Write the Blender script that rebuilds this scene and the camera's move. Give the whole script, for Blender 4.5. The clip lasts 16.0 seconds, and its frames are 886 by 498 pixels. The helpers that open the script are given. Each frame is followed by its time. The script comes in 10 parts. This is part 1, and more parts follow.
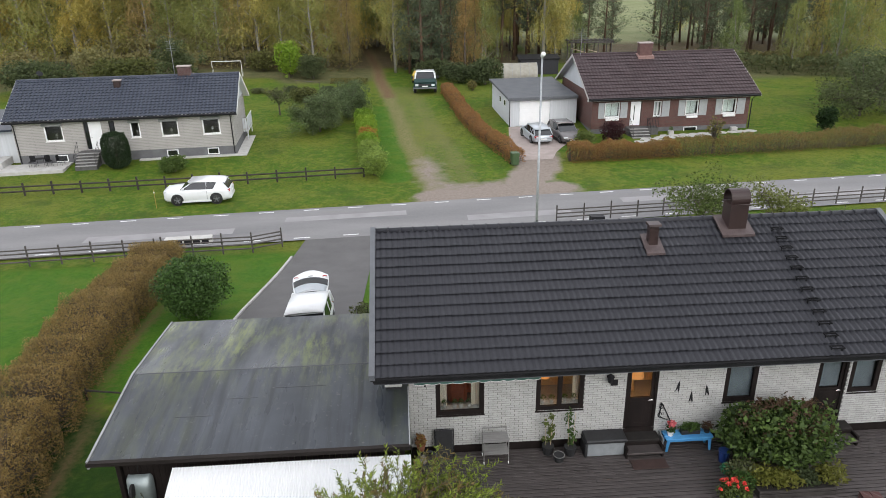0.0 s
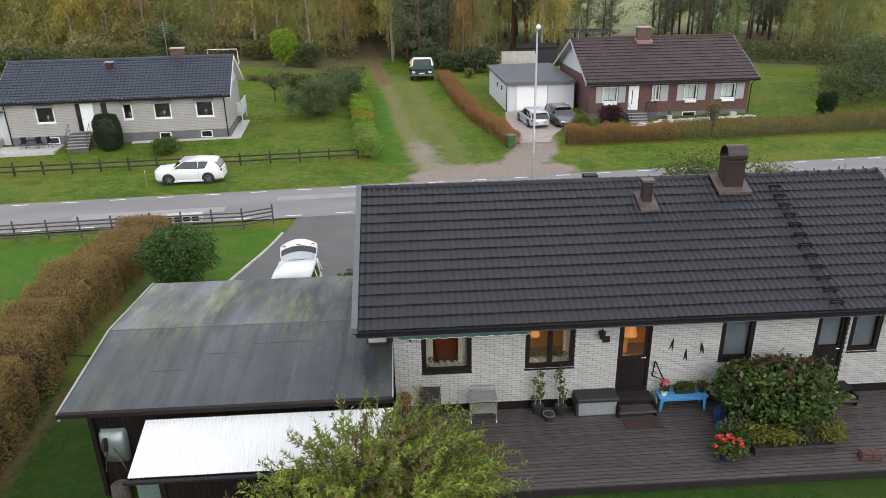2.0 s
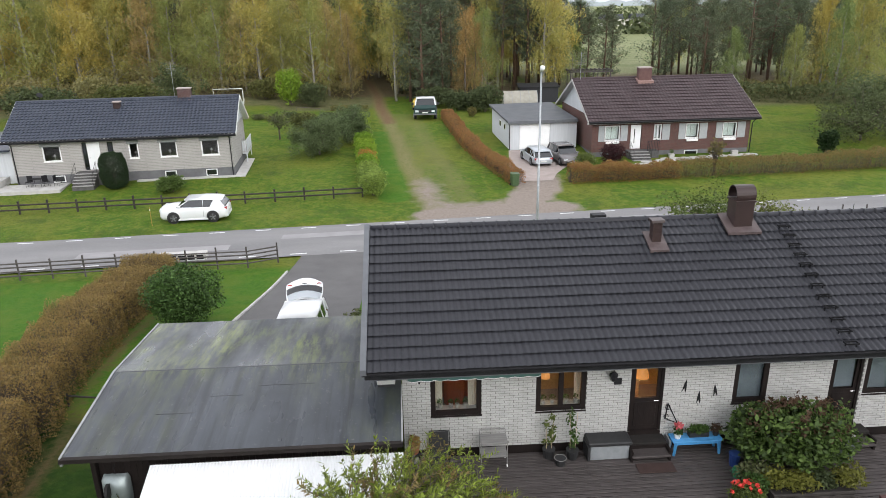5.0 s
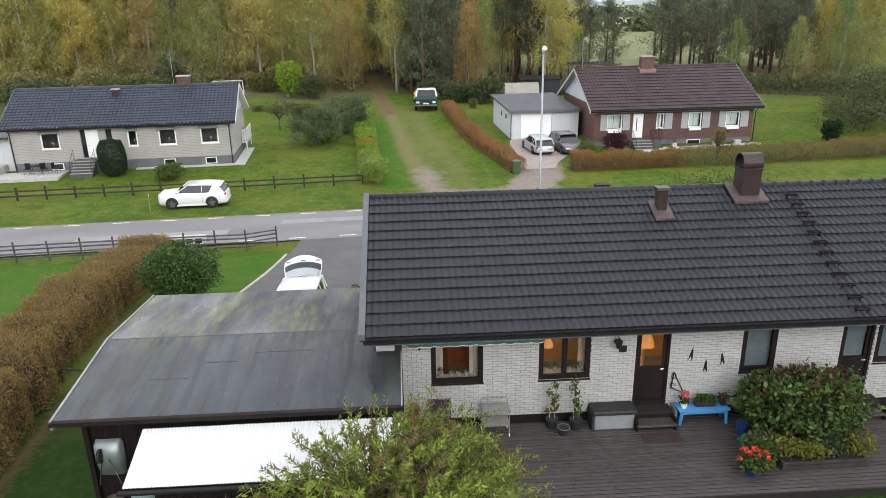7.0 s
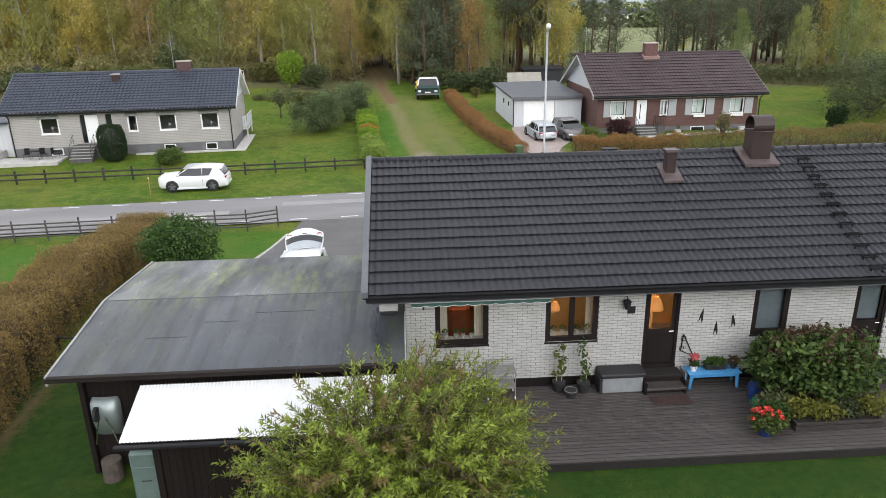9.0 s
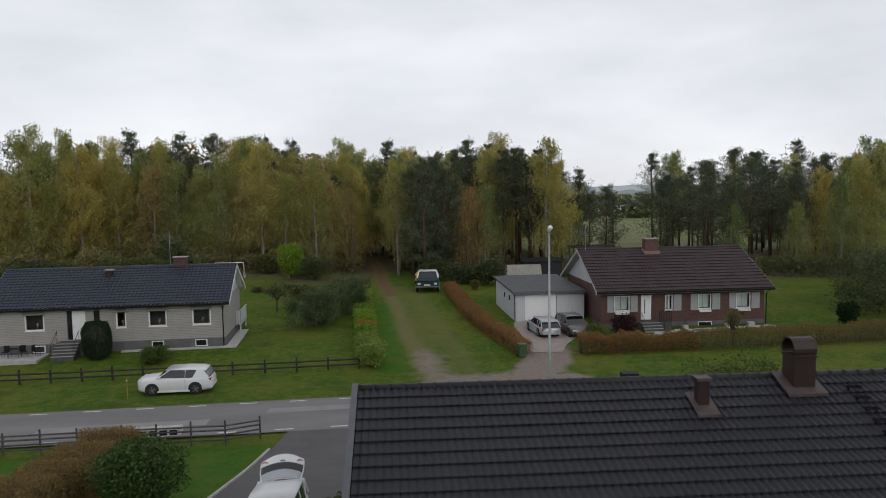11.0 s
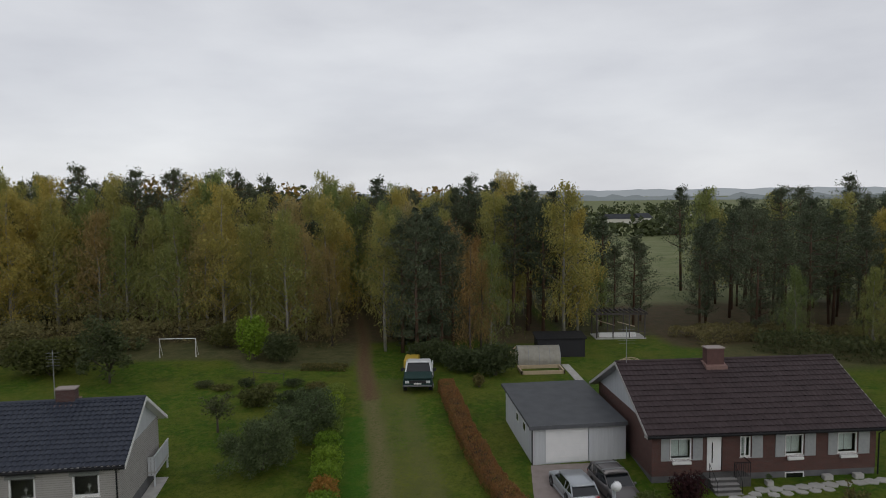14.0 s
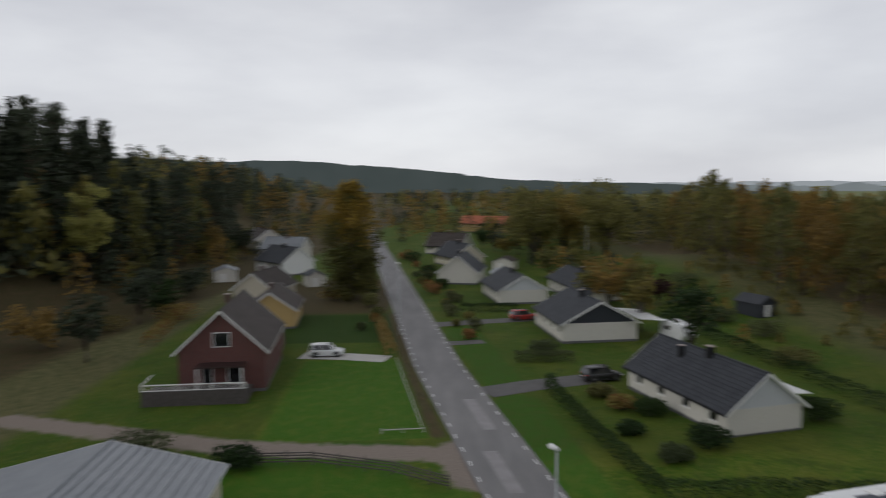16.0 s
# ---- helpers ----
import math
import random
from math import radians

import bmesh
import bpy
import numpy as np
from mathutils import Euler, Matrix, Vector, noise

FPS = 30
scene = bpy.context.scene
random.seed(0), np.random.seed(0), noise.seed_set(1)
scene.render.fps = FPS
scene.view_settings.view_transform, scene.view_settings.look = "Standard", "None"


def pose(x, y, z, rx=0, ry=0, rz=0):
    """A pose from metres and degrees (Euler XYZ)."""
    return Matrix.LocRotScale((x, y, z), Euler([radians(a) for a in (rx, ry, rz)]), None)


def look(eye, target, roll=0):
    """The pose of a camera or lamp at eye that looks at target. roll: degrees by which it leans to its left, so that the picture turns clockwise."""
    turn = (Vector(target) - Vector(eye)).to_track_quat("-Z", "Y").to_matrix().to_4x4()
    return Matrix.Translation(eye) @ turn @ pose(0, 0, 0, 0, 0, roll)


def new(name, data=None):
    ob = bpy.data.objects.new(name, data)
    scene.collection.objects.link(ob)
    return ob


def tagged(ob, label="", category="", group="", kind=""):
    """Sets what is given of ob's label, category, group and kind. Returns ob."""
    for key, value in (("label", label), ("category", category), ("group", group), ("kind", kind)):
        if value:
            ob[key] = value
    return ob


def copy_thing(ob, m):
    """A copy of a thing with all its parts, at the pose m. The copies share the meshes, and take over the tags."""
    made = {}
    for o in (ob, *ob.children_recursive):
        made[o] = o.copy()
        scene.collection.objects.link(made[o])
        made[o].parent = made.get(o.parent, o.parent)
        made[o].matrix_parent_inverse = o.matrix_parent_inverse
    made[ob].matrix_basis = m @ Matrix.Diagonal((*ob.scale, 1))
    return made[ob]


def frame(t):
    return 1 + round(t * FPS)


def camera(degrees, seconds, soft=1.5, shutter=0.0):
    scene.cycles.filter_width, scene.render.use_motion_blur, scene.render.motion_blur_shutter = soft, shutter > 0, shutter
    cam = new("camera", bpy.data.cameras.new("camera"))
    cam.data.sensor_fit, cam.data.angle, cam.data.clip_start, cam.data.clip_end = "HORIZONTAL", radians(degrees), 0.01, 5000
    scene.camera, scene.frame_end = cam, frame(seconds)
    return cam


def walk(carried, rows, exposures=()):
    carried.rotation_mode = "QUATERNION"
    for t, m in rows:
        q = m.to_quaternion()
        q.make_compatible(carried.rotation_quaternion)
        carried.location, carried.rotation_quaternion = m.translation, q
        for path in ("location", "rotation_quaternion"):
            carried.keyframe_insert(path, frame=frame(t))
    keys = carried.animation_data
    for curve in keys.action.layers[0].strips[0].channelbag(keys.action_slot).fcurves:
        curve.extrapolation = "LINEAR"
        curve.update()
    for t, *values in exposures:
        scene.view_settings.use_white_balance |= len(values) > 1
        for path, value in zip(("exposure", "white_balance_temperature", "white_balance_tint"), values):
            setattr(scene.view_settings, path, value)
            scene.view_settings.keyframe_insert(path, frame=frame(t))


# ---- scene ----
cam = camera(64.4, 16.0, 0.7, 0.4)
PATH = [
    (0, (-6.107, -16.738, 13.289), (-6.003, -14.89, 12.531), -1.1),
    (0.5, (-5.965, -16.655, 13.115), (-5.862, -14.806, 12.36), -1.1),
    (1, (-5.828, -16.607, 12.474), (-5.723, -14.759, 11.717), -0.9),
    (1.5, (-5.783, -16.69, 11.952), (-5.678, -14.842, 11.194), -0.9),
    (2, (-5.751, -16.664, 11.825), (-5.647, -14.816, 11.066), -1.0),
    (2.5, (-5.765, -16.592, 11.836), (-5.658, -14.72, 11.142), -0.9),
    (3, (-5.89, -16.565, 11.826), (-5.781, -14.681, 11.165), -0.8),
    (3.5, (-5.973, -16.524, 11.889), (-5.866, -14.64, 11.228), -0.9),
    (4, (-5.964, -16.508, 11.962), (-5.857, -14.623, 11.3), -1.0),
    (6.5, (-5.961, -16.448, 11.235), (-5.859, -14.563, 10.574), -1.0),
    (7, (-5.97, -16.4, 10.849), (-5.868, -14.515, 10.187), -1.0),
    (7.5, (-5.996, -16.437, 10.502), (-5.895, -14.553, 9.839), -1.0),
    (8, (-6.032, -16.451, 10.147), (-5.931, -14.567, 9.483), -1.0),
    (8.5, (-6.07, -16.398, 9.914), (-5.97, -14.514, 9.249), -1.0),
    (9, (-6.076, -16.343, 9.741), (-5.977, -14.459, 9.075), -1.0),
    (9.1, (-6.078, -16.334, 9.716), (-5.978, -14.451, 9.05), -1.0),
    (9.4, (-6.081, -16.309, 9.643), (-5.973, -14.365, 9.183), -1.2),
    (9.5, (-6.082, -16.3, 9.619), (-5.969, -14.337, 9.253), -0.7),
    (9.6, (-6.084, -16.292, 9.594), (-5.967, -14.316, 9.305), -0.9),
    (9.8, (-6.086, -16.275, 9.545), (-5.967, -14.287, 9.355), -1.2),
    (10, (-6.088, -16.258, 9.497), (-5.972, -14.268, 9.332), -0.8),
    (10.2, (-6.128, -16.053, 9.622), (-6.012, -14.064, 9.455), -0.8),
    (12.3, (-5.095, -6.279, 12.875), (-4.996, -4.287, 12.727), -1.0),
    (12.5, (-5.069, -5.016, 13.553), (-4.968, -3.025, 13.4), -0.8),
    (13, (-4.757, -1.882, 14.824), (-4.656, 0.109, 14.67), -0.7),
    (13.5, (-4.369, 1.155, 15.874), (-4.268, 3.146, 15.718), -0.7),
    (14, (-3.885, 4.183, 16.737), (-3.784, 6.175, 16.583), -0.7),
    (14.5, (-3.413, 7.198, 17.656), (-3.313, 9.19, 17.5), -0.6),
    (14.9, (-3.59, 9.706, 18.19), (-3.489, 11.698, 18.035), -0.6),
    (15, (-3.634, 10.333, 18.324), (-3.654, 12.327, 18.162), -0.2),
    (15.2, (-3.722, 11.587, 18.592), (-4.323, 13.488, 18.429), -0.3),
    (15.4, (-3.81, 12.841, 18.859), (-5.039, 14.41, 18.692), -0.0),
    (15.6, (-3.898, 14.095, 19.127), (-5.598, 15.134, 18.951), -0.8),
    (15.8, (-3.987, 15.349, 19.394), (-5.931, 15.783, 19.216), -0.4),
    (16, (-4.075, 16.603, 19.662), (-6.064, 16.682, 19.474), -0.3),
]
walk(cam, [(t, look(eye, target, roll)) for t, eye, target, roll in PATH],
     [(0, 1.48), (2.2, 1.48), (2.8, 1.64), (9.1, 1.64), (9.6, 1.52), (10.0, 0.46), (10.3, 0.26), (12.3, -0.18), (13.5, -0.16), (14.9, -0.11), (16.0, -0.09)])


# ---- world and sun: an overcast autumn day ----
def make_world():
    w = bpy.data.worlds.new("overcast")
    scene.world = w
    w.use_nodes = True
    nt = w.node_tree
    nt.nodes.clear()
    out = nt.nodes.new("ShaderNodeOutputWorld")
    bg = nt.nodes.new("ShaderNodeBackground")
    sky = nt.nodes.new("ShaderNodeTexSky")
    sky.sky_type, sky.sun_disc = "NISHITA", False
    sky.sun_elevation, sky.sun_rotation = radians(28), radians(164)
    co = nt.nodes.new("ShaderNodeTexCoord")
    mp = nt.nodes.new("ShaderNodeMapping")
    mp.inputs["Scale"].default_value = (1.0, 1.0, 3.2)
    n1 = nt.nodes.new("ShaderNodeTexNoise")
    n1.inputs["Scale"].default_value, n1.inputs["Detail"].default_value = 2.6, 7.0
    n1.inputs["Roughness"].default_value = 0.5
    ramp = nt.nodes.new("ShaderNodeValToRGB")
    ramp.color_ramp.elements[0].position, ramp.color_ramp.elements[1].position = 0.3, 0.72
    ramp.color_ramp.elements[0].color = (6.6, 6.72, 7.25, 1)
    ramp.color_ramp.elements[1].color = (8.95, 9.1, 9.45, 1)
    mix = nt.nodes.new("ShaderNodeMixRGB")
    mix.inputs[0].default_value = 0.93
    L = nt.links.new
    L(co.outputs["Generated"], mp.inputs["Vector"])
    L(mp.outputs["Vector"], n1.inputs["Vector"])
    L(n1.outputs["Fac"], ramp.inputs["Fac"])
    L(sky.outputs["Color"], mix.inputs[1])
    L(ramp.outputs["Color"], mix.inputs[2])
    # overhead sky, out of view, is dimmed to lower light on the ground
    sep, low = nt.nodes.new("ShaderNodeSeparateXYZ"), nt.nodes.new("ShaderNodeMapRange")
    low.inputs["From Min"].default_value, low.inputs["From Max"].default_value = 0.15, 1.0
    low.inputs["To Min"].default_value, low.inputs["To Max"].default_value = 1.0, 0.62
    dim = nt.nodes.new("ShaderNodeVectorMath")
    dim.operation = "SCALE"
    L(co.outputs["Generated"], sep.inputs[0])
    L(sep.outputs["Z"], low.inputs["Value"])
    L(mix.outputs["Color"], dim.inputs[0])
    L(low.outputs[0], dim.inputs["Scale"])
    L(dim.outputs["Vector"], bg.inputs["Color"])
    bg.inputs["Strength"].default_value = 0.1
    L(bg.outputs["Background"], out.inputs["Surface"])


make_world()
sun_data = bpy.data.lights.new("sun", "SUN")
sun_data.energy, sun_data.angle, sun_data.color = 0.5, radians(40), (1.0, 0.97, 0.93)
sun = new("sun", sun_data)
sun.matrix_world = look((0, 0, 60), (-12, 42, 36.8))


# ---- mesh building ----
class Geo:
    """Vertices and faces that become one mesh."""

    def __init__(self):
        self.v, self.f = [], []

    def add(self, verts, faces):
        n = len(self.v)
        self.v.extend(tuple(p) for p in verts)
        self.f.extend(tuple(i + n for i in face) for face in faces)
        return self

    def box(self, a, b):
        (x0, y0, z0), (x1, y1, z1) = a, b
        return self.add([(x0, y0, z0), (x1, y0, z0), (x1, y1, z0), (x0, y1, z0), (x0, y0, z1), (x1, y0, z1), (x1, y1, z1), (x0, y1, z1)],
                        [(3, 2, 1, 0), (4, 5, 6, 7), (0, 1, 5, 4), (1, 2, 6, 5), (2, 3, 7, 6), (3, 0, 4, 7)])

    def cbox(self, a, b, c=0.02):
        """A box with chamfered edges."""
        lo, hi = Vector(a), Vector(b)
        mid, half = (lo + hi) / 2, (hi - lo) / 2
        bm = bmesh.new()
        bmesh.ops.create_cube(bm, size=2.0)
        for p in bm.verts:
            p.co = Vector((p.co.x * half.x, p.co.y * half.y, p.co.z * half.z)) + mid
        bmesh.ops.bevel(bm, geom=bm.edges[:], offset=min(c, 0.45 * min(abs(h) for h in half) * 2), segments=1, affect="EDGES")
        bm.verts.index_update()
        self.add([p.co[:] for p in bm.verts], [[p.index for p in f.verts] for f in bm.faces])
        bm.free()
        return self

    def tube(self, pts, radii, n=8, caps=True):
        """A tapered tube along points."""
        pts = [Vector(p) for p in pts]
        if isinstance(radii, (int, float)):
            radii = [radii] * len(pts)
        verts, faces = [], []
        for i, p in enumerate(pts):
            d = (pts[min(i + 1, len(pts) - 1)] - pts[max(i - 1, 0)])
            d = d.normalized() if d.length > 1e-9 else Vector((0, 0, 1))
            side = d.cross(Vector((0, 0, 1)) if abs(d.z) < 0.9 else Vector((1, 0, 0))).normalized()
            up = side.cross(d)
            for k in range(n):
                a = 2 * math.pi * k / n
                verts.append(p + radii[i] * (math.cos(a) * side + math.sin(a) * up))
        for i in range(len(pts) - 1):
            for k in range(n):
                j = (k + 1) % n
                faces.append((i * n + k, i * n + j, (i + 1) * n + j, (i + 1) * n + k))
        if caps:
            faces.append(tuple(range(n - 1, -1, -1)))
            faces.append(tuple((len(pts) - 1) * n + k for k in range(n)))
        return self.add(verts, faces)

    def prism(self, outline, a0, a1, axis="x"):
        """An outline of (u, v) pushed along an axis: x -> (y, z), y -> (x, z), z -> (x, y)."""
        def at(u, v, a):
            return {"x": (a, u, v), "y": (u, a, v), "z": (u, v, a)}[axis]
        n = len(outline)
        verts = [at(u, v, a0) for u, v in outline] + [at(u, v, a1) for u, v in outline]
        faces = [tuple(range(n - 1, -1, -1)), tuple(range(n, 2 * n))]
        faces += [(k, (k + 1) % n, n + (k + 1) % n, n + k) for k in range(n)]
        return self.add(verts, faces)

    def wall(self, x0, x1, z0, z1, y0, y1, holes=()):
        """A wall along x with rectangular holes (xa, xb, za, zb) right through it."""
        xs = sorted({x0, x1, *(v for h in holes for v in h[:2] if x0 < v < x1)})
        zs = sorted({z0, z1, *(v for h in holes for v in h[2:4] if z0 < v < z1)})

        def solid(i, k):
            if not (0 <= i < len(xs) - 1 and 0 <= k < len(zs) - 1):
                return False
            cx, cz = (xs[i] + xs[i + 1]) / 2, (zs[k] + zs[k + 1]) / 2
            return not any(h[0] < cx < h[1] and h[2] < cz < h[3] for h in holes)

        for i in range(len(xs) - 1):
            for k in range(len(zs) - 1):
                if not solid(i, k):
                    continue
                a, b, c, d = xs[i], xs[i + 1], zs[k], zs[k + 1]
                self.add([(a, y0, c), (b, y0, c), (b, y0, d), (a, y0, d)], [(0, 1, 2, 3)])
                self.add([(a, y1, c), (b, y1, c), (b, y1, d), (a, y1, d)], [(3, 2, 1, 0)])
                if not solid(i - 1, k):
                    self.add([(a, y0, c), (a, y0, d), (a, y1, d), (a, y1, c)], [(0, 1, 2, 3)])
                if not solid(i + 1, k):
                    self.add([(b, y0, c), (b, y1, c), (b, y1, d), (b, y0, d)], [(0, 1, 2, 3)])
                if not solid(i, k - 1):
                    self.add([(a, y0, c), (a, y1, c), (b, y1, c), (b, y0, c)], [(0, 1, 2, 3)])
                if not solid(i, k + 1):
                    self.add([(a, y0, d), (b, y0, d), (b, y1, d), (a, y1, d)], [(0, 1, 2, 3)])
        return self

    def moved(self, m):
        self.v = [tuple(m @ Vector(p)) for p in self.v]
        return self

    def join(self, other, m=None):
        return self.add([m @ Vector(p) for p in other.v] if m else other.v, other.f)

    def mesh(self, name, material, smooth=False):
        me = bpy.data.meshes.new(name)
        me.from_pydata(self.v, [], self.f)
        if material:
            me.materials.append(material)
        if smooth:
            me.polygons.foreach_set("use_smooth", [True] * len(me.polygons))
        me.update()
        return me


def part(name, geo, material, parent=None, label="", smooth=False):
    ob = new(name, geo if isinstance(geo, bpy.types.Mesh) else geo.mesh(name, material, smooth))
    ob.parent = parent
    return tagged(ob, label)


def thing(name, label, category, m=None, group="", kind=""):
    ob = new(name)
    ob.empty_display_size = 0.2
    ob.matrix_basis = m or Matrix()
    return tagged(ob, label, category, group, kind)


def solid(name, geo, material, label, category, kind="", group="", smooth=False, m=None):
    """A thing or piece of the setting that is one mesh."""
    ob = part(name, geo, material, None, "", smooth)
    if m:
        ob.matrix_basis = m
    return tagged(ob, label, category, group, kind)


# ---- materials ----
def mat(name, c1, c2=None, rough=0.7, metal=0.0, scale=6.0, fine=60.0, bump=0.15, spec=0.4, island=0.0, per_object=0.0, stretch=(1, 1, 1), trans=0.0):
    """A surface with two colours mixed at a coarse and a fine scale, and relief."""
    m = bpy.data.materials.new(name)
    m.use_nodes = True
    nt = m.node_tree
    b = nt.nodes["Principled BSDF"]
    L = nt.links.new
    c2 = c2 or tuple(0.8 * v for v in c1)
    co = nt.nodes.new("ShaderNodeTexCoord")
    mp = nt.nodes.new("ShaderNodeMapping")
    mp.inputs["Scale"].default_value = stretch
    L(co.outputs["Object"], mp.inputs["Vector"])
    n1, n2 = nt.nodes.new("ShaderNodeTexNoise"), nt.nodes.new("ShaderNodeTexNoise")
    n1.inputs["Scale"].default_value, n1.inputs["Detail"].default_value = scale, 5
    n2.inputs["Scale"].default_value, n2.inputs["Detail"].default_value = fine, 3
    L(mp.outputs["Vector"], n1.inputs["Vector"])
    L(mp.outputs["Vector"], n2.inputs["Vector"])
    add = nt.nodes.new("ShaderNodeMath")
    add.operation = "MULTIPLY_ADD"
    add.inputs[1].default_value = 0.45
    L(n2.outputs["Fac"], add.inputs[0])
    L(n1.outputs["Fac"], add.inputs[2])
    ramp = nt.nodes.new("ShaderNodeMapRange")
    ramp.inputs["From Min"].default_value, ramp.inputs["From Max"].default_value = 0.5, 0.95
    L(add.outputs[0], ramp.inputs["Value"])
    mix = nt.nodes.new("ShaderNodeMixRGB")
    mix.inputs[1].default_value, mix.inputs[2].default_value = (*c1, 1), (*c2, 1)
    L(ramp.outputs[0], mix.inputs[0])
    col = mix.outputs[0]
    for amount, node, socket in ((island, "ShaderNodeNewGeometry", "Random Per Island"), (per_object, "ShaderNodeObjectInfo", "Random")):
        if amount:
            g = nt.nodes.new(node)
            mr = nt.nodes.new("ShaderNodeMapRange")
            mr.inputs["To Min"].default_value, mr.inputs["To Max"].default_value = 1 - amount, 1 + amount
            L(g.outputs[socket], mr.inputs["Value"])
            hs = nt.nodes.new("ShaderNodeHueSaturation")
            L(mr.outputs[0], hs.inputs["Value"])
            L(col, hs.inputs["Color"])
            col = hs.outputs[0]
    L(col, b.inputs["Base Color"])
    b.inputs["Roughness"].default_value, b.inputs["Metallic"].default_value = rough, metal
    b.inputs["Specular IOR Level"].default_value = spec
    if bump:
        bp = nt.nodes.new("ShaderNodeBump")
        bp.inputs["Strength"].default_value, bp.inputs["Distance"].default_value = bump, 0.03
        L(n2.outputs["Fac"], bp.inputs["Height"])
        L(bp.outputs[0], b.inputs["Normal"])
    if trans:
        tr = nt.nodes.new("ShaderNodeBsdfTranslucent")
        L(col, tr.inputs["Color"])
        ms = nt.nodes.new("ShaderNodeMixShader")
        ms.inputs[0].default_value = trans
        L(b.outputs[0], ms.inputs[1])
        L(tr.outputs[0], ms.inputs[2])
        L(ms.outputs[0], nt.nodes["Material Output"].inputs["Surface"])
    return m


def brick_mat(name, c1, c2, mortar, length=0.25, height=0.075, joint=0.012, rough=0.85):
    """Brickwork for walls that stay far off."""
    m = bpy.data.materials.new(name)
    m.use_nodes = True
    nt = m.node_tree
    b = nt.nodes["Principled BSDF"]
    L = nt.links.new
    co = nt.nodes.new("ShaderNodeTexCoord")
    sep, com = nt.nodes.new("ShaderNodeSeparateXYZ"), nt.nodes.new("ShaderNodeCombineXYZ")
    L(co.outputs["Object"], sep.inputs[0])
    add = nt.nodes.new("ShaderNodeMath")
    L(sep.outputs["X"], add.inputs[0])
    L(sep.outputs["Y"], add.inputs[1])
    L(add.outputs[0], com.inputs["X"])
    L(sep.outputs["Z"], com.inputs["Y"])
    br = nt.nodes.new("ShaderNodeTexBrick")
    br.inputs["Color1"].default_value, br.inputs["Color2"].default_value, br.inputs["Mortar"].default_value = (*c1, 1), (*c2, 1), (*mortar, 1)
    br.inputs["Scale"].default_value, br.inputs["Mortar Size"].default_value = 1.0, joint
    br.inputs["Brick Width"].default_value, br.inputs["Row Height"].default_value = length, height
    L(com.outputs[0], br.inputs["Vector"])
    nz = nt.nodes.new("ShaderNodeTexNoise")
    nz.inputs["Scale"].default_value, nz.inputs["Detail"].default_value = 0.9, 5
    L(co.outputs["Object"], nz.inputs["Vector"])
    hs = nt.nodes.new("ShaderNodeHueSaturation")
    mr = nt.nodes.new("ShaderNodeMapRange")
    mr.inputs["From Min"].default_value, mr.inputs["From Max"].default_value = 0.3, 0.7
    mr.inputs["To Min"].default_value, mr.inputs["To Max"].default_value = 0.93, 1.06
    L(nz.outputs["Fac"], mr.inputs["Value"])
    L(mr.outputs[0], hs.inputs["Value"])
    L(br.outputs["Color"], hs.inputs["Color"])
    L(hs.outputs[0], b.inputs["Base Color"])
    bp = nt.nodes.new("ShaderNodeBump")
    bp.inputs["Strength"].default_value, bp.inputs["Distance"].default_value = 0.6, 0.01
    bp.invert = True
    L(br.outputs["Fac"], bp.inputs["Height"])
    L(bp.outputs[0], b.inputs["Normal"])
    b.inputs["Roughness"].default_value = rough
    return m


def glass_mat(name, tint=(0.92, 0.95, 0.95)):
    m = bpy.data.materials.new(name)
    m.use_nodes = True
    nt = m.node_tree
    nt.nodes.remove(nt.nodes["Principled BSDF"])
    lw, tr, gl, ms = (nt.nodes.new("ShaderNode" + n) for n in ("LayerWeight", "BsdfTransparent", "BsdfGlossy", "MixShader"))
    pw, ad = nt.nodes.new("ShaderNodeMath"), nt.nodes.new("ShaderNodeMath")
    pw.operation, ad.operation = "POWER", "MULTIPLY_ADD"
    lw.inputs["Blend"].default_value = 0.5
    pw.inputs[1].default_value, ad.inputs[1].default_value, ad.inputs[2].default_value = 4.0, 0.8, 0.035
    tr.inputs["Color"].default_value = (*tint, 1)
    gl.inputs["Roughness"].default_value = 0.03
    L = nt.links.new
    L(lw.outputs["Facing"], pw.inputs[0])
    L(pw.outputs[0], ad.inputs[0])
    L(ad.outputs[0], ms.inputs[0])
    L(tr.outputs[0], ms.inputs[1])
    L(gl.outputs[0], ms.inputs[2])
    L(ms.outputs[0], nt.nodes["Material Output"].inputs["Surface"])
    return m


def glow_mat(name, colour, strength):
    m = bpy.data.materials.new(name)
    m.use_nodes = True
    b = m.node_tree.nodes["Principled BSDF"]
    b.inputs["Base Color"].default_value = (*colour, 1)
    b.inputs["Emission Color"].default_value, b.inputs["Emission Strength"].default_value = (*colour, 1), strength
    return m


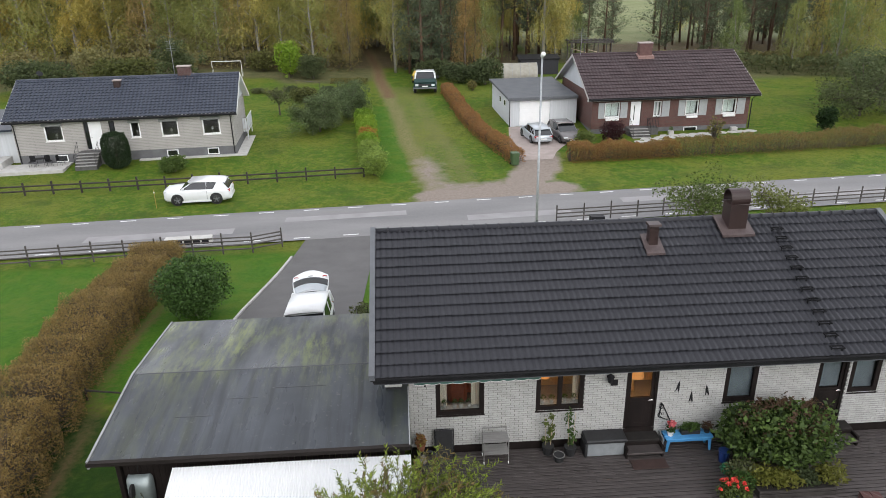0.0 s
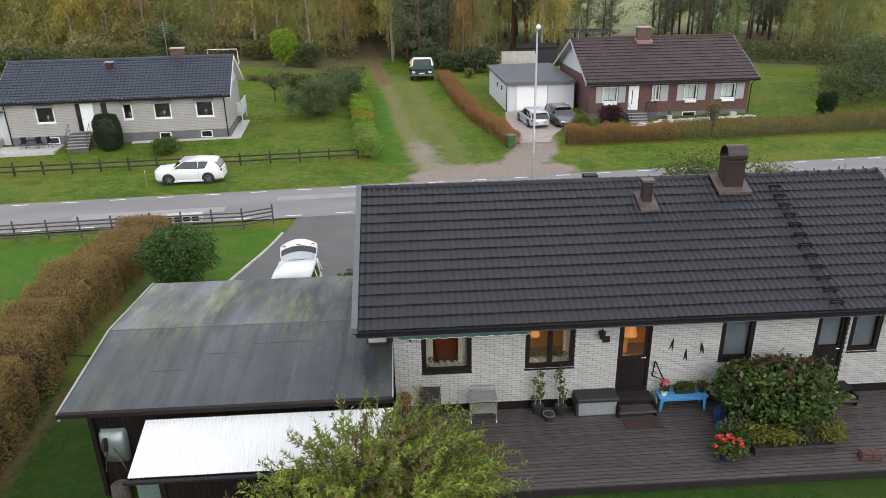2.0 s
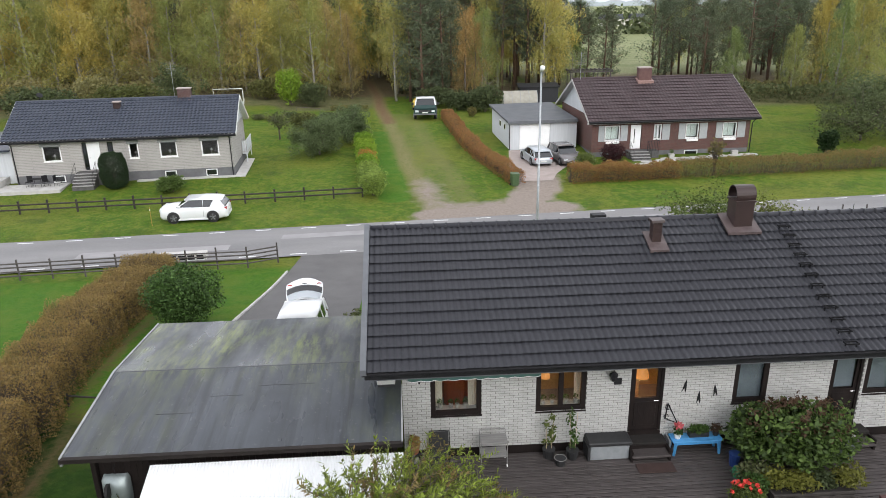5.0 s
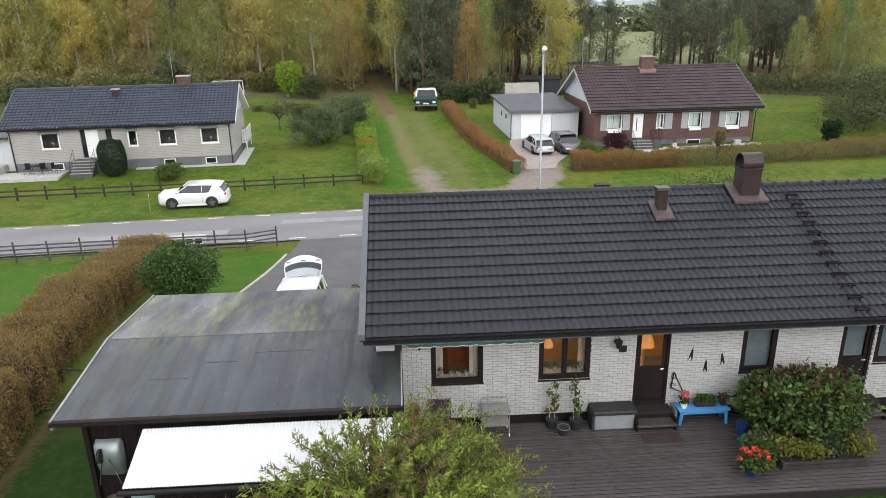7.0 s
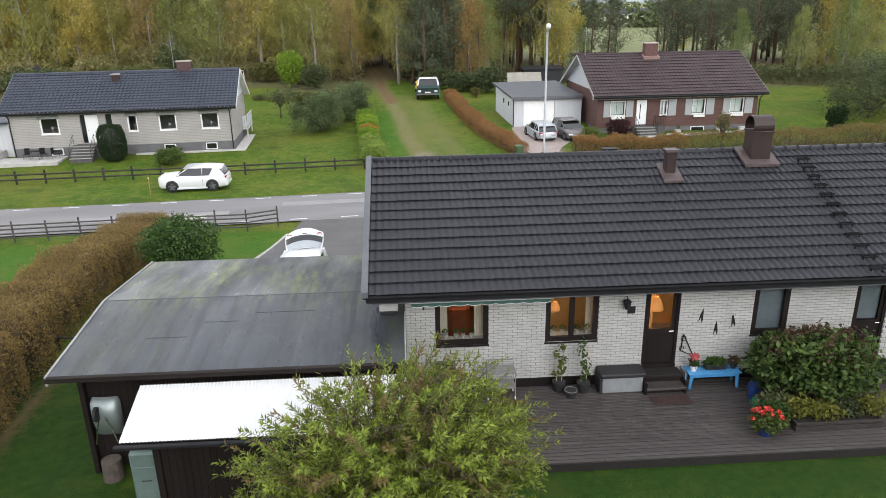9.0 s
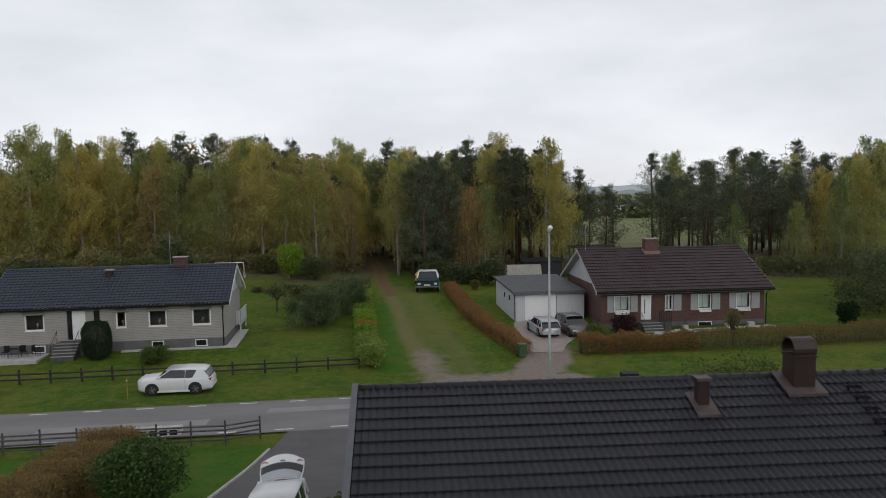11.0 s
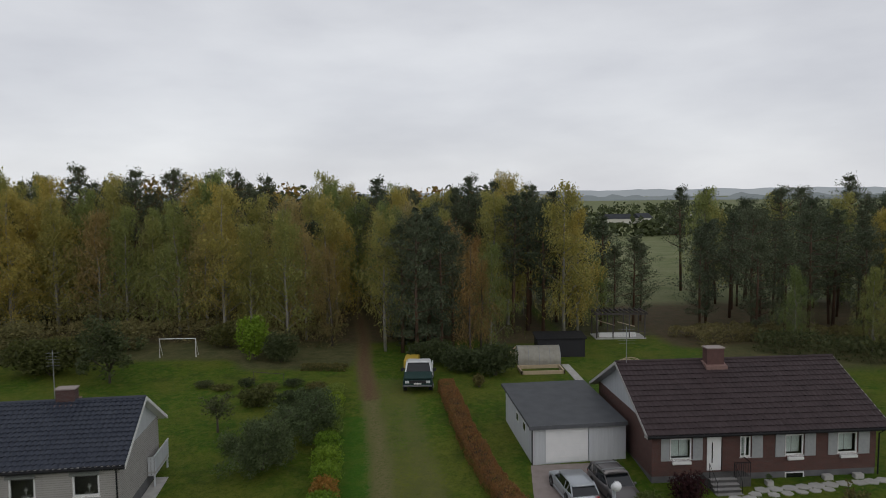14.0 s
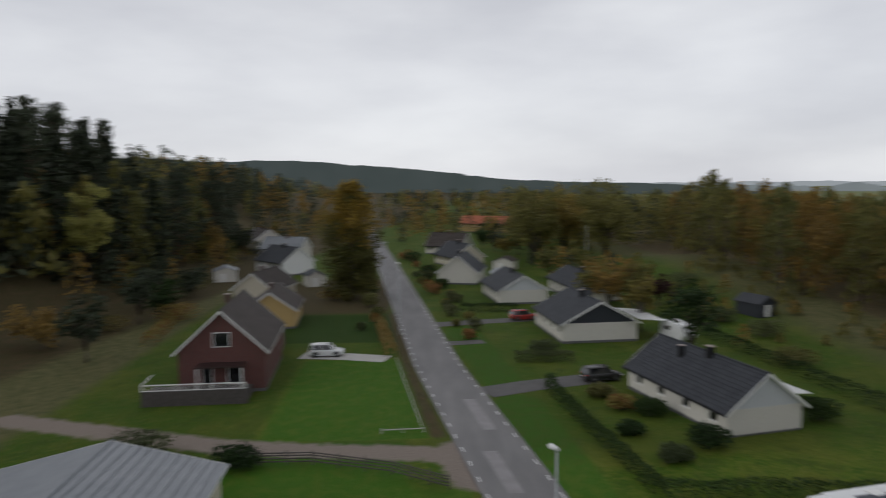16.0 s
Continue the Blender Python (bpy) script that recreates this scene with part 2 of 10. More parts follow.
def leaf_mat(name, colours, trans=0.38, spread=0.25, each=0.3):
    """Leaves: a colour between the given ones for each tree, and a shade for each leaf."""
    m = bpy.data.materials.new(name)
    m.use_nodes = True
    nt = m.node_tree
    b = nt.nodes["Principled BSDF"]
    L = nt.links.new
    g, o = nt.nodes.new("ShaderNodeNewGeometry"), nt.nodes.new("ShaderNodeObjectInfo")
    nz = nt.nodes.new("ShaderNodeTexNoise")
    nz.inputs["Scale"].default_value = 0.35
    co = nt.nodes.new("ShaderNodeTexCoord")
    L(co.outputs["Object"], nz.inputs["Vector"])
    add, add2 = nt.nodes.new("ShaderNodeMath"), nt.nodes.new("ShaderNodeMath")
    add.operation = add2.operation = "MULTIPLY_ADD"
    L(g.outputs["Random Per Island"], add.inputs[0])
    add.inputs[1].default_value = each
    L(nz.outputs["Fac"], add2.inputs[0])
    add2.inputs[1].default_value = 0.5
    L(o.outputs["Random"], add.inputs[2])
    L(add.outputs[0], add2.inputs[2])
    mr = nt.nodes.new("ShaderNodeMapRange")
    mr.inputs["From Max"].default_value, mr.inputs["From Min"].default_value = 1.55, 0.25
    L(add2.outputs[0], mr.inputs["Value"])
    ramp = nt.nodes.new("ShaderNodeValToRGB")
    el = ramp.color_ramp.elements
    while len(el) < len(colours):
        el.new(0.5)
    for k, c in enumerate(colours):
        el[k].position, el[k].color = k / max(1, len(colours) - 1), (*c, 1)
    L(mr.outputs[0], ramp.inputs["Fac"])
    hs, mv = nt.nodes.new("ShaderNodeHueSaturation"), nt.nodes.new("ShaderNodeMapRange")
    mv.inputs["To Min"].default_value, mv.inputs["To Max"].default_value = 1 - spread, 1 + spread
    L(g.outputs["Random Per Island"], mv.inputs["Value"])
    L(mv.outputs[0], hs.inputs["Value"])
    L(ramp.outputs[0], hs.inputs["Color"])
    L(hs.outputs[0], b.inputs["Base Color"])
    b.inputs["Roughness"].default_value, b.inputs["Specular IOR Level"].default_value = 0.6, 0.25
    tr, ms = nt.nodes.new("ShaderNodeBsdfTranslucent"), nt.nodes.new("ShaderNodeMixShader")
    L(hs.outputs[0], tr.inputs["Color"])
    ms.inputs[0].default_value = trans
    L(b.outputs[0], ms.inputs[1])
    L(tr.outputs[0], ms.inputs[2])
    L(ms.outputs[0], nt.nodes["Material Output"].inputs["Surface"])
    return m


M_tile_black = mat("black_pressed_tile", (0.0170, 0.0175, 0.0220), (0.0225, 0.0228, 0.0280), 0.52, scale=0.7, fine=30, bump=0.04, spec=0.3, per_object=0.03)
M_tile_blue = mat("blue_black_tile", (0.027, 0.033, 0.050), (0.041, 0.048, 0.066), 0.48, scale=1.5, fine=30, bump=0.1, spec=0.35)
M_tile_brown = mat("brown_concrete_tile", (0.038, 0.0265, 0.028), (0.058, 0.041, 0.043), 0.6, scale=1.2, fine=30, bump=0.2, spec=0.2)
M_black_metal = mat("black_painted_metal", (0.012, 0.012, 0.0135), (0.02, 0.02, 0.022), 0.62, scale=3, bump=0.05, spec=0.18)
M_grey_metal = mat("grey_painted_metal", (0.085, 0.09, 0.10), (0.115, 0.12, 0.13), 0.5, scale=3, bump=0.05)
M_brown_metal = mat("oxide_brown_metal", (0.025, 0.0135, 0.0125), (0.035, 0.0195, 0.018), 0.48, scale=3, bump=0.08)
M_white_brick = mat("white_painted_brick", (0.40, 0.395, 0.38), (0.49, 0.485, 0.47), 0.85, scale=3, fine=50, bump=0.3, per_object=0.05, island=0.05)
M_mortar = mat("grey_mortar", (0.135, 0.13, 0.125), (0.19, 0.185, 0.175), 0.95, scale=2, fine=80, bump=0.3)
M_dark_wood = mat("dark_brown_wood", (0.0085, 0.006, 0.0055), (0.016, 0.011, 0.010), 0.7, spec=0.2, scale=3, fine=40, bump=0.2, stretch=(1, 1, 0.2))
M_deck = mat("weathered_brown_decking", (0.046, 0.039, 0.038), (0.076, 0.065, 0.063), 0.5, scale=2.2, fine=30, bump=0.2, spec=0.3, per_object=0.07, stretch=(0.25, 4, 1))
# shade under the deck is in this near-black; steps and soil share it
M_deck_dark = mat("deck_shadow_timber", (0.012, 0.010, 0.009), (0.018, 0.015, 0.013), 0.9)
M_white_paint = mat("white_paint", (0.74, 0.75, 0.75), (0.80, 0.80, 0.80), 0.5, scale=2, bump=0.03)
M_white_trim = mat("white_painted_wood", (0.70, 0.70, 0.69), (0.78, 0.78, 0.77), 0.55, scale=4, bump=0.08)
M_glass = glass_mat("window_glass")
M_dark_glass = mat("tinted_car_glass", (0.010, 0.012, 0.014), (0.014, 0.016, 0.018), 0.08, scale=1, bump=0.0, spec=0.8)
M_asphalt = mat("worn_grey_asphalt", (0.135, 0.132, 0.135), (0.20, 0.195, 0.195), 0.75, scale=0.35, fine=18, bump=0.2, stretch=(0.35, 1.5, 1))
M_drive = mat("dark_asphalt_drive", (0.075, 0.072, 0.072), (0.105, 0.10, 0.10), 0.75, scale=0.8, fine=25, bump=0.2)
M_line = mat("worn_road_paint", (0.55, 0.55, 0.54), (0.72, 0.72, 0.71), 0.7, scale=6, bump=0.1)
M_concrete = mat("pale_concrete", (0.36, 0.35, 0.33), (0.48, 0.47, 0.45), 0.9, scale=2, fine=40, bump=0.2)
M_plinth = mat("grey_plinth_render", (0.10, 0.10, 0.105), (0.145, 0.145, 0.15), 0.9, scale=1.5, fine=40, bump=0.15)
M_inside = mat("room_wallpaper", (0.42, 0.37, 0.30), (0.48, 0.43, 0.36), 0.9, bump=0.05)
# dimness of unlit rooms put into the wall and floor colour
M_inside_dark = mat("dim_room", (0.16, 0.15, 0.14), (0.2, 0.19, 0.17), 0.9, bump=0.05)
M_bark = mat("grey_brown_bark", (0.06, 0.048, 0.04), (0.12, 0.10, 0.085), 0.95, scale=3, fine=25, bump=0.6, stretch=(1, 1, 0.3))
M_birch_bark = mat("white_birch_bark", (0.36, 0.345, 0.31), (0.16, 0.14, 0.12), 0.8, scale=1.4, fine=9, bump=0.3, stretch=(1, 1, 0.6))
M_pine_bark = mat("pine_bark", (0.14, 0.075, 0.045), (0.07, 0.05, 0.04), 0.95, scale=1.2, fine=20, bump=0.6, stretch=(1, 1, 0.3))
M_rubber = mat("black_rubber", (0.012, 0.012, 0.012), (0.02, 0.02, 0.02), 0.8, bump=0.05)
M_alloy = mat("alloy_rim", (0.16, 0.165, 0.17), (0.2, 0.205, 0.21), 0.35, 0.8, bump=0.02)
M_chrome = mat("bright_metal", (0.6, 0.6, 0.6), (0.7, 0.7, 0.7), 0.25, 1.0, bump=0.02)
M_galv = mat("galvanised_steel", (0.27, 0.285, 0.295), (0.36, 0.375, 0.385), 0.45, 0.6, scale=8, bump=0.06)
M_red_lens = mat("red_lamp_lens", (0.30, 0.012, 0.012), (0.35, 0.02, 0.02), 0.2, bump=0)
M_clear_lens = mat("clear_lamp_lens", (0.55, 0.57, 0.58), (0.62, 0.63, 0.64), 0.15, bump=0)


M_orange_cloth = mat("rust_cloth", (0.22, 0.055, 0.025), (0.28, 0.075, 0.035), 0.9, bump=0.2)
M_ochre_wall = mat("ochre_wallpaper", (0.33, 0.22, 0.11), (0.40, 0.28, 0.15), 0.9, bump=0.05)


# ---- the lie of the land ----
def ease(a, b, v):
    t = np.clip((np.asarray(v, float) - a) / (b - a), 0, 1)
    return t * t * (3 - 2 * t)


def road_y(x):
    """The middle line of the road."""
    return np.interp(x, [-900, -400, -180, -88, -51, -30, -7, 18, 60, 400], [-60, -12, 10.4, 19.2, 24.3, 25.5, 27.2, 29.1, 32.0, 55.0])


def land(x, y):
    """The height of the ground."""
    x, y = np.asarray(x, float), np.asarray(y, float)
    east = ease(-2, 9, x)
    z = -2.4 + 2.2 * (1 - ease(3, 23, y)) * ease(-42, -20, x)
    z = z - 0.5 * (1 - ease(-13, -6.5, x)) * ease(-30, -18, x) * (1 - ease(2, 13, y))
    z = z + east * (0.3 * ease(33, 46, y) + 0.4 * ease(46.5, 52, y) + 0.5 * ease(52, 70, y))
    z = z + (1 - east) * (0.45 * ease(35, 44, y) + 0.75 * ease(46, 70, y)) * ease(-75, -45, x)
    z = z + 0.6 * ease(70, 85, y) * (1 - ease(-30, -5, x)) * ease(-75, -45, x)
    z = z + 5.0 * np.exp(-((x + 160) / 34) ** 2 - ((y - 82) / 20) ** 2)
    z = z + 19.0 * ease(-30, -95, y) * ease(-50, -130, x) * (1 - ease(-500, -900, x))
    z = z - 3.0 * ease(130, 330, y)
    return z


def land1(x, y):
    return float(land(x, y))


def track_mask(x, y, pts, half, soft):
    """How near the ground is to a polyline: 1 inside half its width, falling to 0."""
    d = np.full(np.shape(x), 1e9)
    for (ax, ay), (bx, by) in zip(pts[:-1], pts[1:]):
        ux, uy = bx - ax, by - ay
        t = np.clip(((x - ax) * ux + (y - ay) * uy) / (ux * ux + uy * uy), 0, 1)
        d = np.minimum(d, np.hypot(x - ax - t * ux, y - ay - t * uy))
    return np.clip(1 - (d - half) / soft, 0, 1)


def ground_material():
    m = bpy.data.materials.new("ground_cover")
    m.use_nodes = True
    nt = m.node_tree
    b = nt.nodes["Principled BSDF"]
    L = nt.links.new
    geo = nt.nodes.new("ShaderNodeNewGeometry")

    def noise_node(scale, detail=5, rough=0.6):
        n = nt.nodes.new("ShaderNodeTexNoise")
        n.inputs["Scale"].default_value, n.inputs["Detail"].default_value, n.inputs["Roughness"].default_value = scale, detail, rough
        L(geo.outputs["Position"], n.inputs["Vector"])
        return n.outputs["Fac"]

    def mixed(fac, c1, c2):
        x = nt.nodes.new("ShaderNodeMixRGB")
        for k, c in ((0, fac), (1, c1), (2, c2)):
            if isinstance(c, tuple):
                x.inputs[k].default_value = (*c, 1)
            else:
                L(c, x.inputs[k])
        return x.outputs[0]

    def ranged(v, a, bb, lo=0.0, hi=1.0):
        r = nt.nodes.new("ShaderNodeMapRange")
        r.inputs["From Min"].default_value, r.inputs["From Max"].default_value = a, bb
        r.inputs["To Min"].default_value, r.inputs["To Max"].default_value = lo, hi
        L(v, r.inputs["Value"])
        return r.outputs[0]

    def mask(name, noise_out, amount=0.6):
        a = nt.nodes.new("ShaderNodeAttribute")
        a.attribute_name = name
        s = nt.nodes.new("ShaderNodeMath")
        s.operation = "MULTIPLY_ADD"
        L(noise_out, s.inputs[0])
        s.inputs[1].default_value = amount
        L(a.outputs["Fac"], s.inputs[2])
        return ranged(s.outputs[0], 0.5 * amount + 0.25, 0.5 * amount + 0.7)

    big, mid, small, tiny = noise_node(0.14), noise_node(0.8), noise_node(5.0, 4), noise_node(26.0, 3)
    lawn = mixed(ranged(mid, 0.38, 0.62), (0.037, 0.098, 0.004), (0.078, 0.132, 0.008))
    lawn = mixed(ranged(big, 0.44, 0.60, 0, 0.6), lawn, (0.150, 0.150, 0.022))
    lawn = mixed(ranged(small, 0.44, 0.62, 0, 0.6), lawn, (0.024, 0.058, 0.004))
    lawn = mixed(ranged(noise_node(1.9, 6, 0.7), 0.5, 0.62, 0, 0.65), lawn, (0.140, 0.150, 0.024))
    lawn = mixed(ranged(tiny, 0.52, 0.66, 0, 0.6), lawn, (0.115, 0.114, 0.024))
    lawn = mixed(ranged(noise_node(0.35, 3), 0.56, 0.68, 0, 0.5), lawn, (0.040, 0.064, 0.010))
    rough_grass = mixed(ranged(mid, 0.35, 0.65), (0.140, 0.125, 0.058), (0.075, 0.085, 0.032))
    rough_grass = mixed(ranged(small, 0.4, 0.7, 0, 0.5), rough_grass, (0.04, 0.045, 0.015))
    floor = mixed(ranged(mid, 0.35, 0.65), (0.135, 0.095, 0.055), (0.085, 0.078, 0.036))
    floor = mixed(ranged(small, 0.4, 0.7, 0, 0.6), floor, (0.045, 0.038, 0.022))
    heath = mixed(ranged(mid, 0.35, 0.65), (0.088, 0.062, 0.032), (0.058, 0.055, 0.022))
    heath = mixed(ranged(small, 0.45, 0.7, 0, 0.5), heath, (0.03, 0.026, 0.012))
    gravel = mixed(ranged(small, 0.3, 0.7), (0.26, 0.215, 0.185), (0.165, 0.136, 0.112))
    gravel = mixed(ranged(tiny, 0.4, 0.7, 0, 0.5), gravel, (0.31, 0.272, 0.245))
    worn = mixed(ranged(small, 0.3, 0.7), (0.205, 0.170, 0.088), (0.090, 0.110, 0.024))
    red = mixed(ranged(small, 0.3, 0.7), (0.160, 0.092, 0.054), (0.100, 0.066, 0.034))
    field = mixed(ranged(big, 0.35, 0.65), (0.19, 0.20, 0.10), (0.13, 0.155, 0.06))
    # dark lush grass, deepened for the shade beside the shed
    lush_shaded = mixed(ranged(small, 0.35, 0.7), (0.014, 0.040, 0.004), (0.027, 0.060, 0.006))
    lush_shaded = mixed(ranged(tiny, 0.48, 0.66, 0, 0.5), lush_shaded, (0.013, 0.032, 0.004))
    lush_shaded = mixed(ranged(mid, 0.5, 0.68, 0, 0.4), lush_shaded, (0.055, 0.070, 0.012))
    vivid = mixed(ranged(small, 0.35, 0.68), (0.034, 0.108, 0.006), (0.066, 0.142, 0.010))
    vivid = mixed(ranged(mid, 0.45, 0.62, 0, 0.7), vivid, (0.088, 0.135, 0.014))
    vivid = mixed(ranged(tiny, 0.46, 0.66, 0, 0.55), vivid, (0.022, 0.064, 0.005))
    col = lawn
    for name, c, n, amt in (("vivid", vivid, mid, 0.5), ("lush_shaded", lush_shaded, mid, 0.5), ("meadow", rough_grass, mid, 0.6), ("heath", heath, mid, 0.7), ("woods", floor, mid, 0.6), ("field", field, mid, 0.4),
                            ("worn", worn, small, 1.5), ("soil", red, small, 0.8), ("gravel", gravel, mid, 1.0)):
        col = mixed(mask(name, n, amt), col, c)
    L(col, b.inputs["Base Color"])
    b.inputs["Roughness"].default_value, b.inputs["Specular IOR Level"].default_value = 0.9, 0.15
    bp = nt.nodes.new("ShaderNodeBump")
    bp.inputs["Strength"].default_value, bp.inputs["Distance"].default_value = 0.8, 0.06
    L(tiny, bp.inputs["Height"])
    L(bp.outputs[0], b.inputs["Normal"])
    return m


TRACK = [(-3.6, 31), (-4.4, 38), (-5.6, 46), (-6.2, 55), (-7.4, 66), (-8.7, 78), (-9.5, 92), (-11.0, 106), (-13.4, 124)]
TRACK_E = [(-1.2, 33), (-1.6, 40), (-2.6, 48), (-3.6, 56), (-4.2, 64)]
FORK = [(1.5, 29.5), (3.2, 34.5), (4.9, 38), (5.3, 41)]
HEDGE_FOOT = [(-16.2, -5), (-16.9, 2), (-17.3, 8), (-17.7, 14), (-18.0, 19)]
SOUTH_LANE = [(-57.5, 22.0), (-59.7, 18.3), (-60.4, 12.2), (-61.1, 6.1), (-62.3, 0.0), (-66.2, -11.0), (-70, -22)]


def make_ground():
    def axis(lo, hi, step, far):
        near = np.arange(lo, hi + 1e-6, step)
        out, d = [], step
        v = 0.0
        while v < far:
            d *= 1.22
            v += d
            out.append(v)
        out = np.array(out)
        return np.concatenate([lo - out[::-1], near, hi + out])

    xs, ys = axis(-100, 44, 0.7, 4200), axis(-26, 100, 0.7, 4200)
    X, Y = np.meshgrid(xs, ys)
    Z = land(X, Y)
    nx, ny = len(xs), len(ys)
    road_d = np.abs(Y - road_y(X))
    Z = np.where(road_d < 3.6, Z - 0.05, Z)
    idx = np.arange(nx * ny).reshape(ny, nx)
    quads = np.stack([idx[:-1, :-1], idx[:-1, 1:], idx[1:, 1:], idx[1:, :-1]], -1).reshape(-1, 4)
    me = bpy.data.meshes.new("ground")
    me.from_pydata(np.stack([X, Y, Z], -1).reshape(-1, 3).tolist(), [], quads.tolist())
    me.polygons.foreach_set("use_smooth", [True] * len(me.polygons))
    west = 1 - ease(-62, -50, X)

    def box(x0, x1, y0, y1, soft):
        return ease(x0 - soft, x0, X) * (1 - ease(x1, x1 + soft, X)) * ease(y0 - soft, y0, Y) * (1 - ease(y1, y1 + soft, Y))

    masks = {
        "heath": np.maximum.reduce([west * (1 - ease(-33, -24, Y + 0.12 * (X + 100))), 0.9 * box(-165, -124, -8, 10.5, 3.0),
                                    0.8 * track_mask(X, Y, [(-64, 18.4), (-90, 15.4), (-122, 12.6)], 0.35, 0.9), 0.6 * track_mask(X, Y, [(-100, -7), (-125, -13)], 1.0, 3.0)]),
        "woods": np.maximum(ease(86, 93, Y) * (1 - ease(2, 10, X)), ease(84, 90, Y) * ease(2, 8, X) * (1 - ease(12, 17, X)))
                 + ease(79, 86, Y - 0.25 * (X - 30)) * ease(24, 30, X) * (1 - ease(110, 130, Y)),
        "meadow": ease(74, 79, Y) * (1 - ease(-12, -8, X)) * ease(-24, -20, X) + ease(78, 83, Y) * (1 - ease(-16, -8, X)) + ease(-15, -28, Y) * (1 - ease(-40, -30, X)) * 0.8 + 0.7 * west * ease(64, 80, Y)
                  + ease(88, 92, Y) * ease(14, 18, X) + 0.85 * ease(27, 32, X) * ease(66, 76, Y) + west * ease(-16, -24, Y),
        "field": ease(105, 125, Y) * ease(10, 30, X) + ease(200, 260, Y),
        "gravel": np.maximum.reduce([track_mask(X, Y, FORK, 1.1, 1.3), track_mask(X, Y, [(-3.6, 31.4), (0.0, 31.8), (5.0, 32.4)], 1.0, 1.6), 0.7 * track_mask(X, Y, [(-2.6, 33.4), (2.6, 33.8)], 0.5, 1.4),
                                     0.6 * track_mask(X, Y, [(-3.0, 31.5), (-3.6, 35), (-4.3, 40)], 0.3, 2.2), 0.9 * track_mask(X, Y, SOUTH_LANE, 0.9, 1.4),
                                     track_mask(X, Y, [(-55, 21.5), (-60, 20.5)], 1.6, 1.8)]),
        "worn": np.maximum.reduce([0.85 * track_mask(X, Y, TRACK, 0.25, 1.2), 0.5 * track_mask(X, Y, TRACK_E, 0.4, 1.6), 0.42 * track_mask(X, Y, [(-2.4, 33), (-3.6, 44), (-5.0, 58), (-6.2, 70)], 2.2, 1.0)]),
        "soil": np.maximum(0.7 * track_mask(X, Y, TRACK[4:], 0.2, 1.5), 0.55 * track_mask(X, Y, HEDGE_FOOT, 0.1, 0.7)),
        "vivid": ease(-19.5, -21, X) * (1 - ease(20, 21.5, Y)) * ease(-58, -48, X) + track_mask(X, Y, [(-6.7, 36.5), (-7.5, 44), (-8.4, 60)], 0.9, 0.8) + 0.9 * track_mask(X, Y, [(-50, 28.6), (-73, 26.8)], 1.8, 1.2) + 0.8 * track_mask(X, Y, [(-80, 26.2), (-109, 23.4)], 1.8, 1.5) + 0.8 * box(-62, -50, 2, 15, 1.5) + 0.95 * box(-90.5, -63.5, 3.2, 17.2, 0.8) + 0.75 * box(-17.5, -6.5, 5, 21.5, 1.2),
        # first term: hedge and shed shade put into the grass colour
        "lush_shaded": np.maximum(1.1 * (1 - ease(-13.6, -12.6, X)) * ease(-19, -18, X) * (1 - ease(2.5, 5.0, Y)), west * np.maximum(0.42, 0.7 * box(-122, -101, -4, 13, 1.5)) * (1 - box(-90.5, -63.5, 3.2, 17.2, 0.8))) + 1.2 * (1 - ease(-3.6, -1.6, Y)) * ease(-40, -25, X),
    }
    for name, value in masks.items():
        a = me.attributes.new(name, "FLOAT", "POINT")
        a.data.foreach_set("value", np.clip(value, 0, 1).astype(np.float32).ravel())
    me.materials.append(ground_material())
    me.update()
    tagged(new("ground", me), "lawns, meadow and forest floor in autumn", "ground", kind="structure")


make_ground()


def ribbon(geo, xs, ys_left, ys_right, lift, cols=5):
    """A strip of paving that follows the land."""
    rows = []
    for x, a, b in zip(xs, ys_left, ys_right):
        for k in range(cols + 1):
            y = a + (b - a) * k / cols
            rows.append((x, y, land1(x, y) + lift))
    n = cols + 1
    faces = [(i * n + k, (i + 1) * n + k, (i + 1) * n + k + 1, i * n + k + 1) for i in range(len(xs) - 1) for k in range(cols)]
    return geo.add(rows, faces)


def make_road():
    xs = np.concatenate([np.arange(-420, -100, 6.0), np.arange(-100, 60, 2.0), np.arange(60, 300, 8.0)])
    mid = road_y(xs)
    road = solid("road", ribbon(Geo(), xs, mid - 3.0, mid + 3.0, 0.035, 6), M_asphalt, "worn grey asphalt village road with patched strips", "road", "structure", smooth=True)
    g = Geo()
    lines = []
    for side in (-2.62, 2.62):
        for x in np.arange(-190, 58, 3.0):
            g = Geo()
            xx = np.linspace(x, x + 1.0, 3)
            yy = road_y(xx) + side
            ribbon(g, xx, yy - 0.06, yy + 0.06, 0.042, 1)
            lines.append(part("road_marking", g, M_line, road))
    for x, s, w, ln in ((-26, -0.6, 0.5, 9), (-14, 0.9, 0.45, 8), (-2, -0.9, 0.5, 7), (9, 0.7, 0.5, 8), (-45, 0.4, 0.6, 9), (-60, -0.5, 0.6, 8), (-74, 0.8, 0.6, 9), (20, -0.7, 0.5, 9)):
        xx = np.linspace(x, x + ln, 5)
        yy = road_y(xx) + s
        part("asphalt_patch", ribbon(Geo(), xx, yy - w, yy + w, 0.039, 2), M_patch, road, "pale asphalt repair strip")


M_patch = mat("pale_asphalt_patch", (0.21, 0.20, 0.205), (0.27, 0.262, 0.265), 0.8, scale=0.8, fine=22, bump=0.2)
make_road()


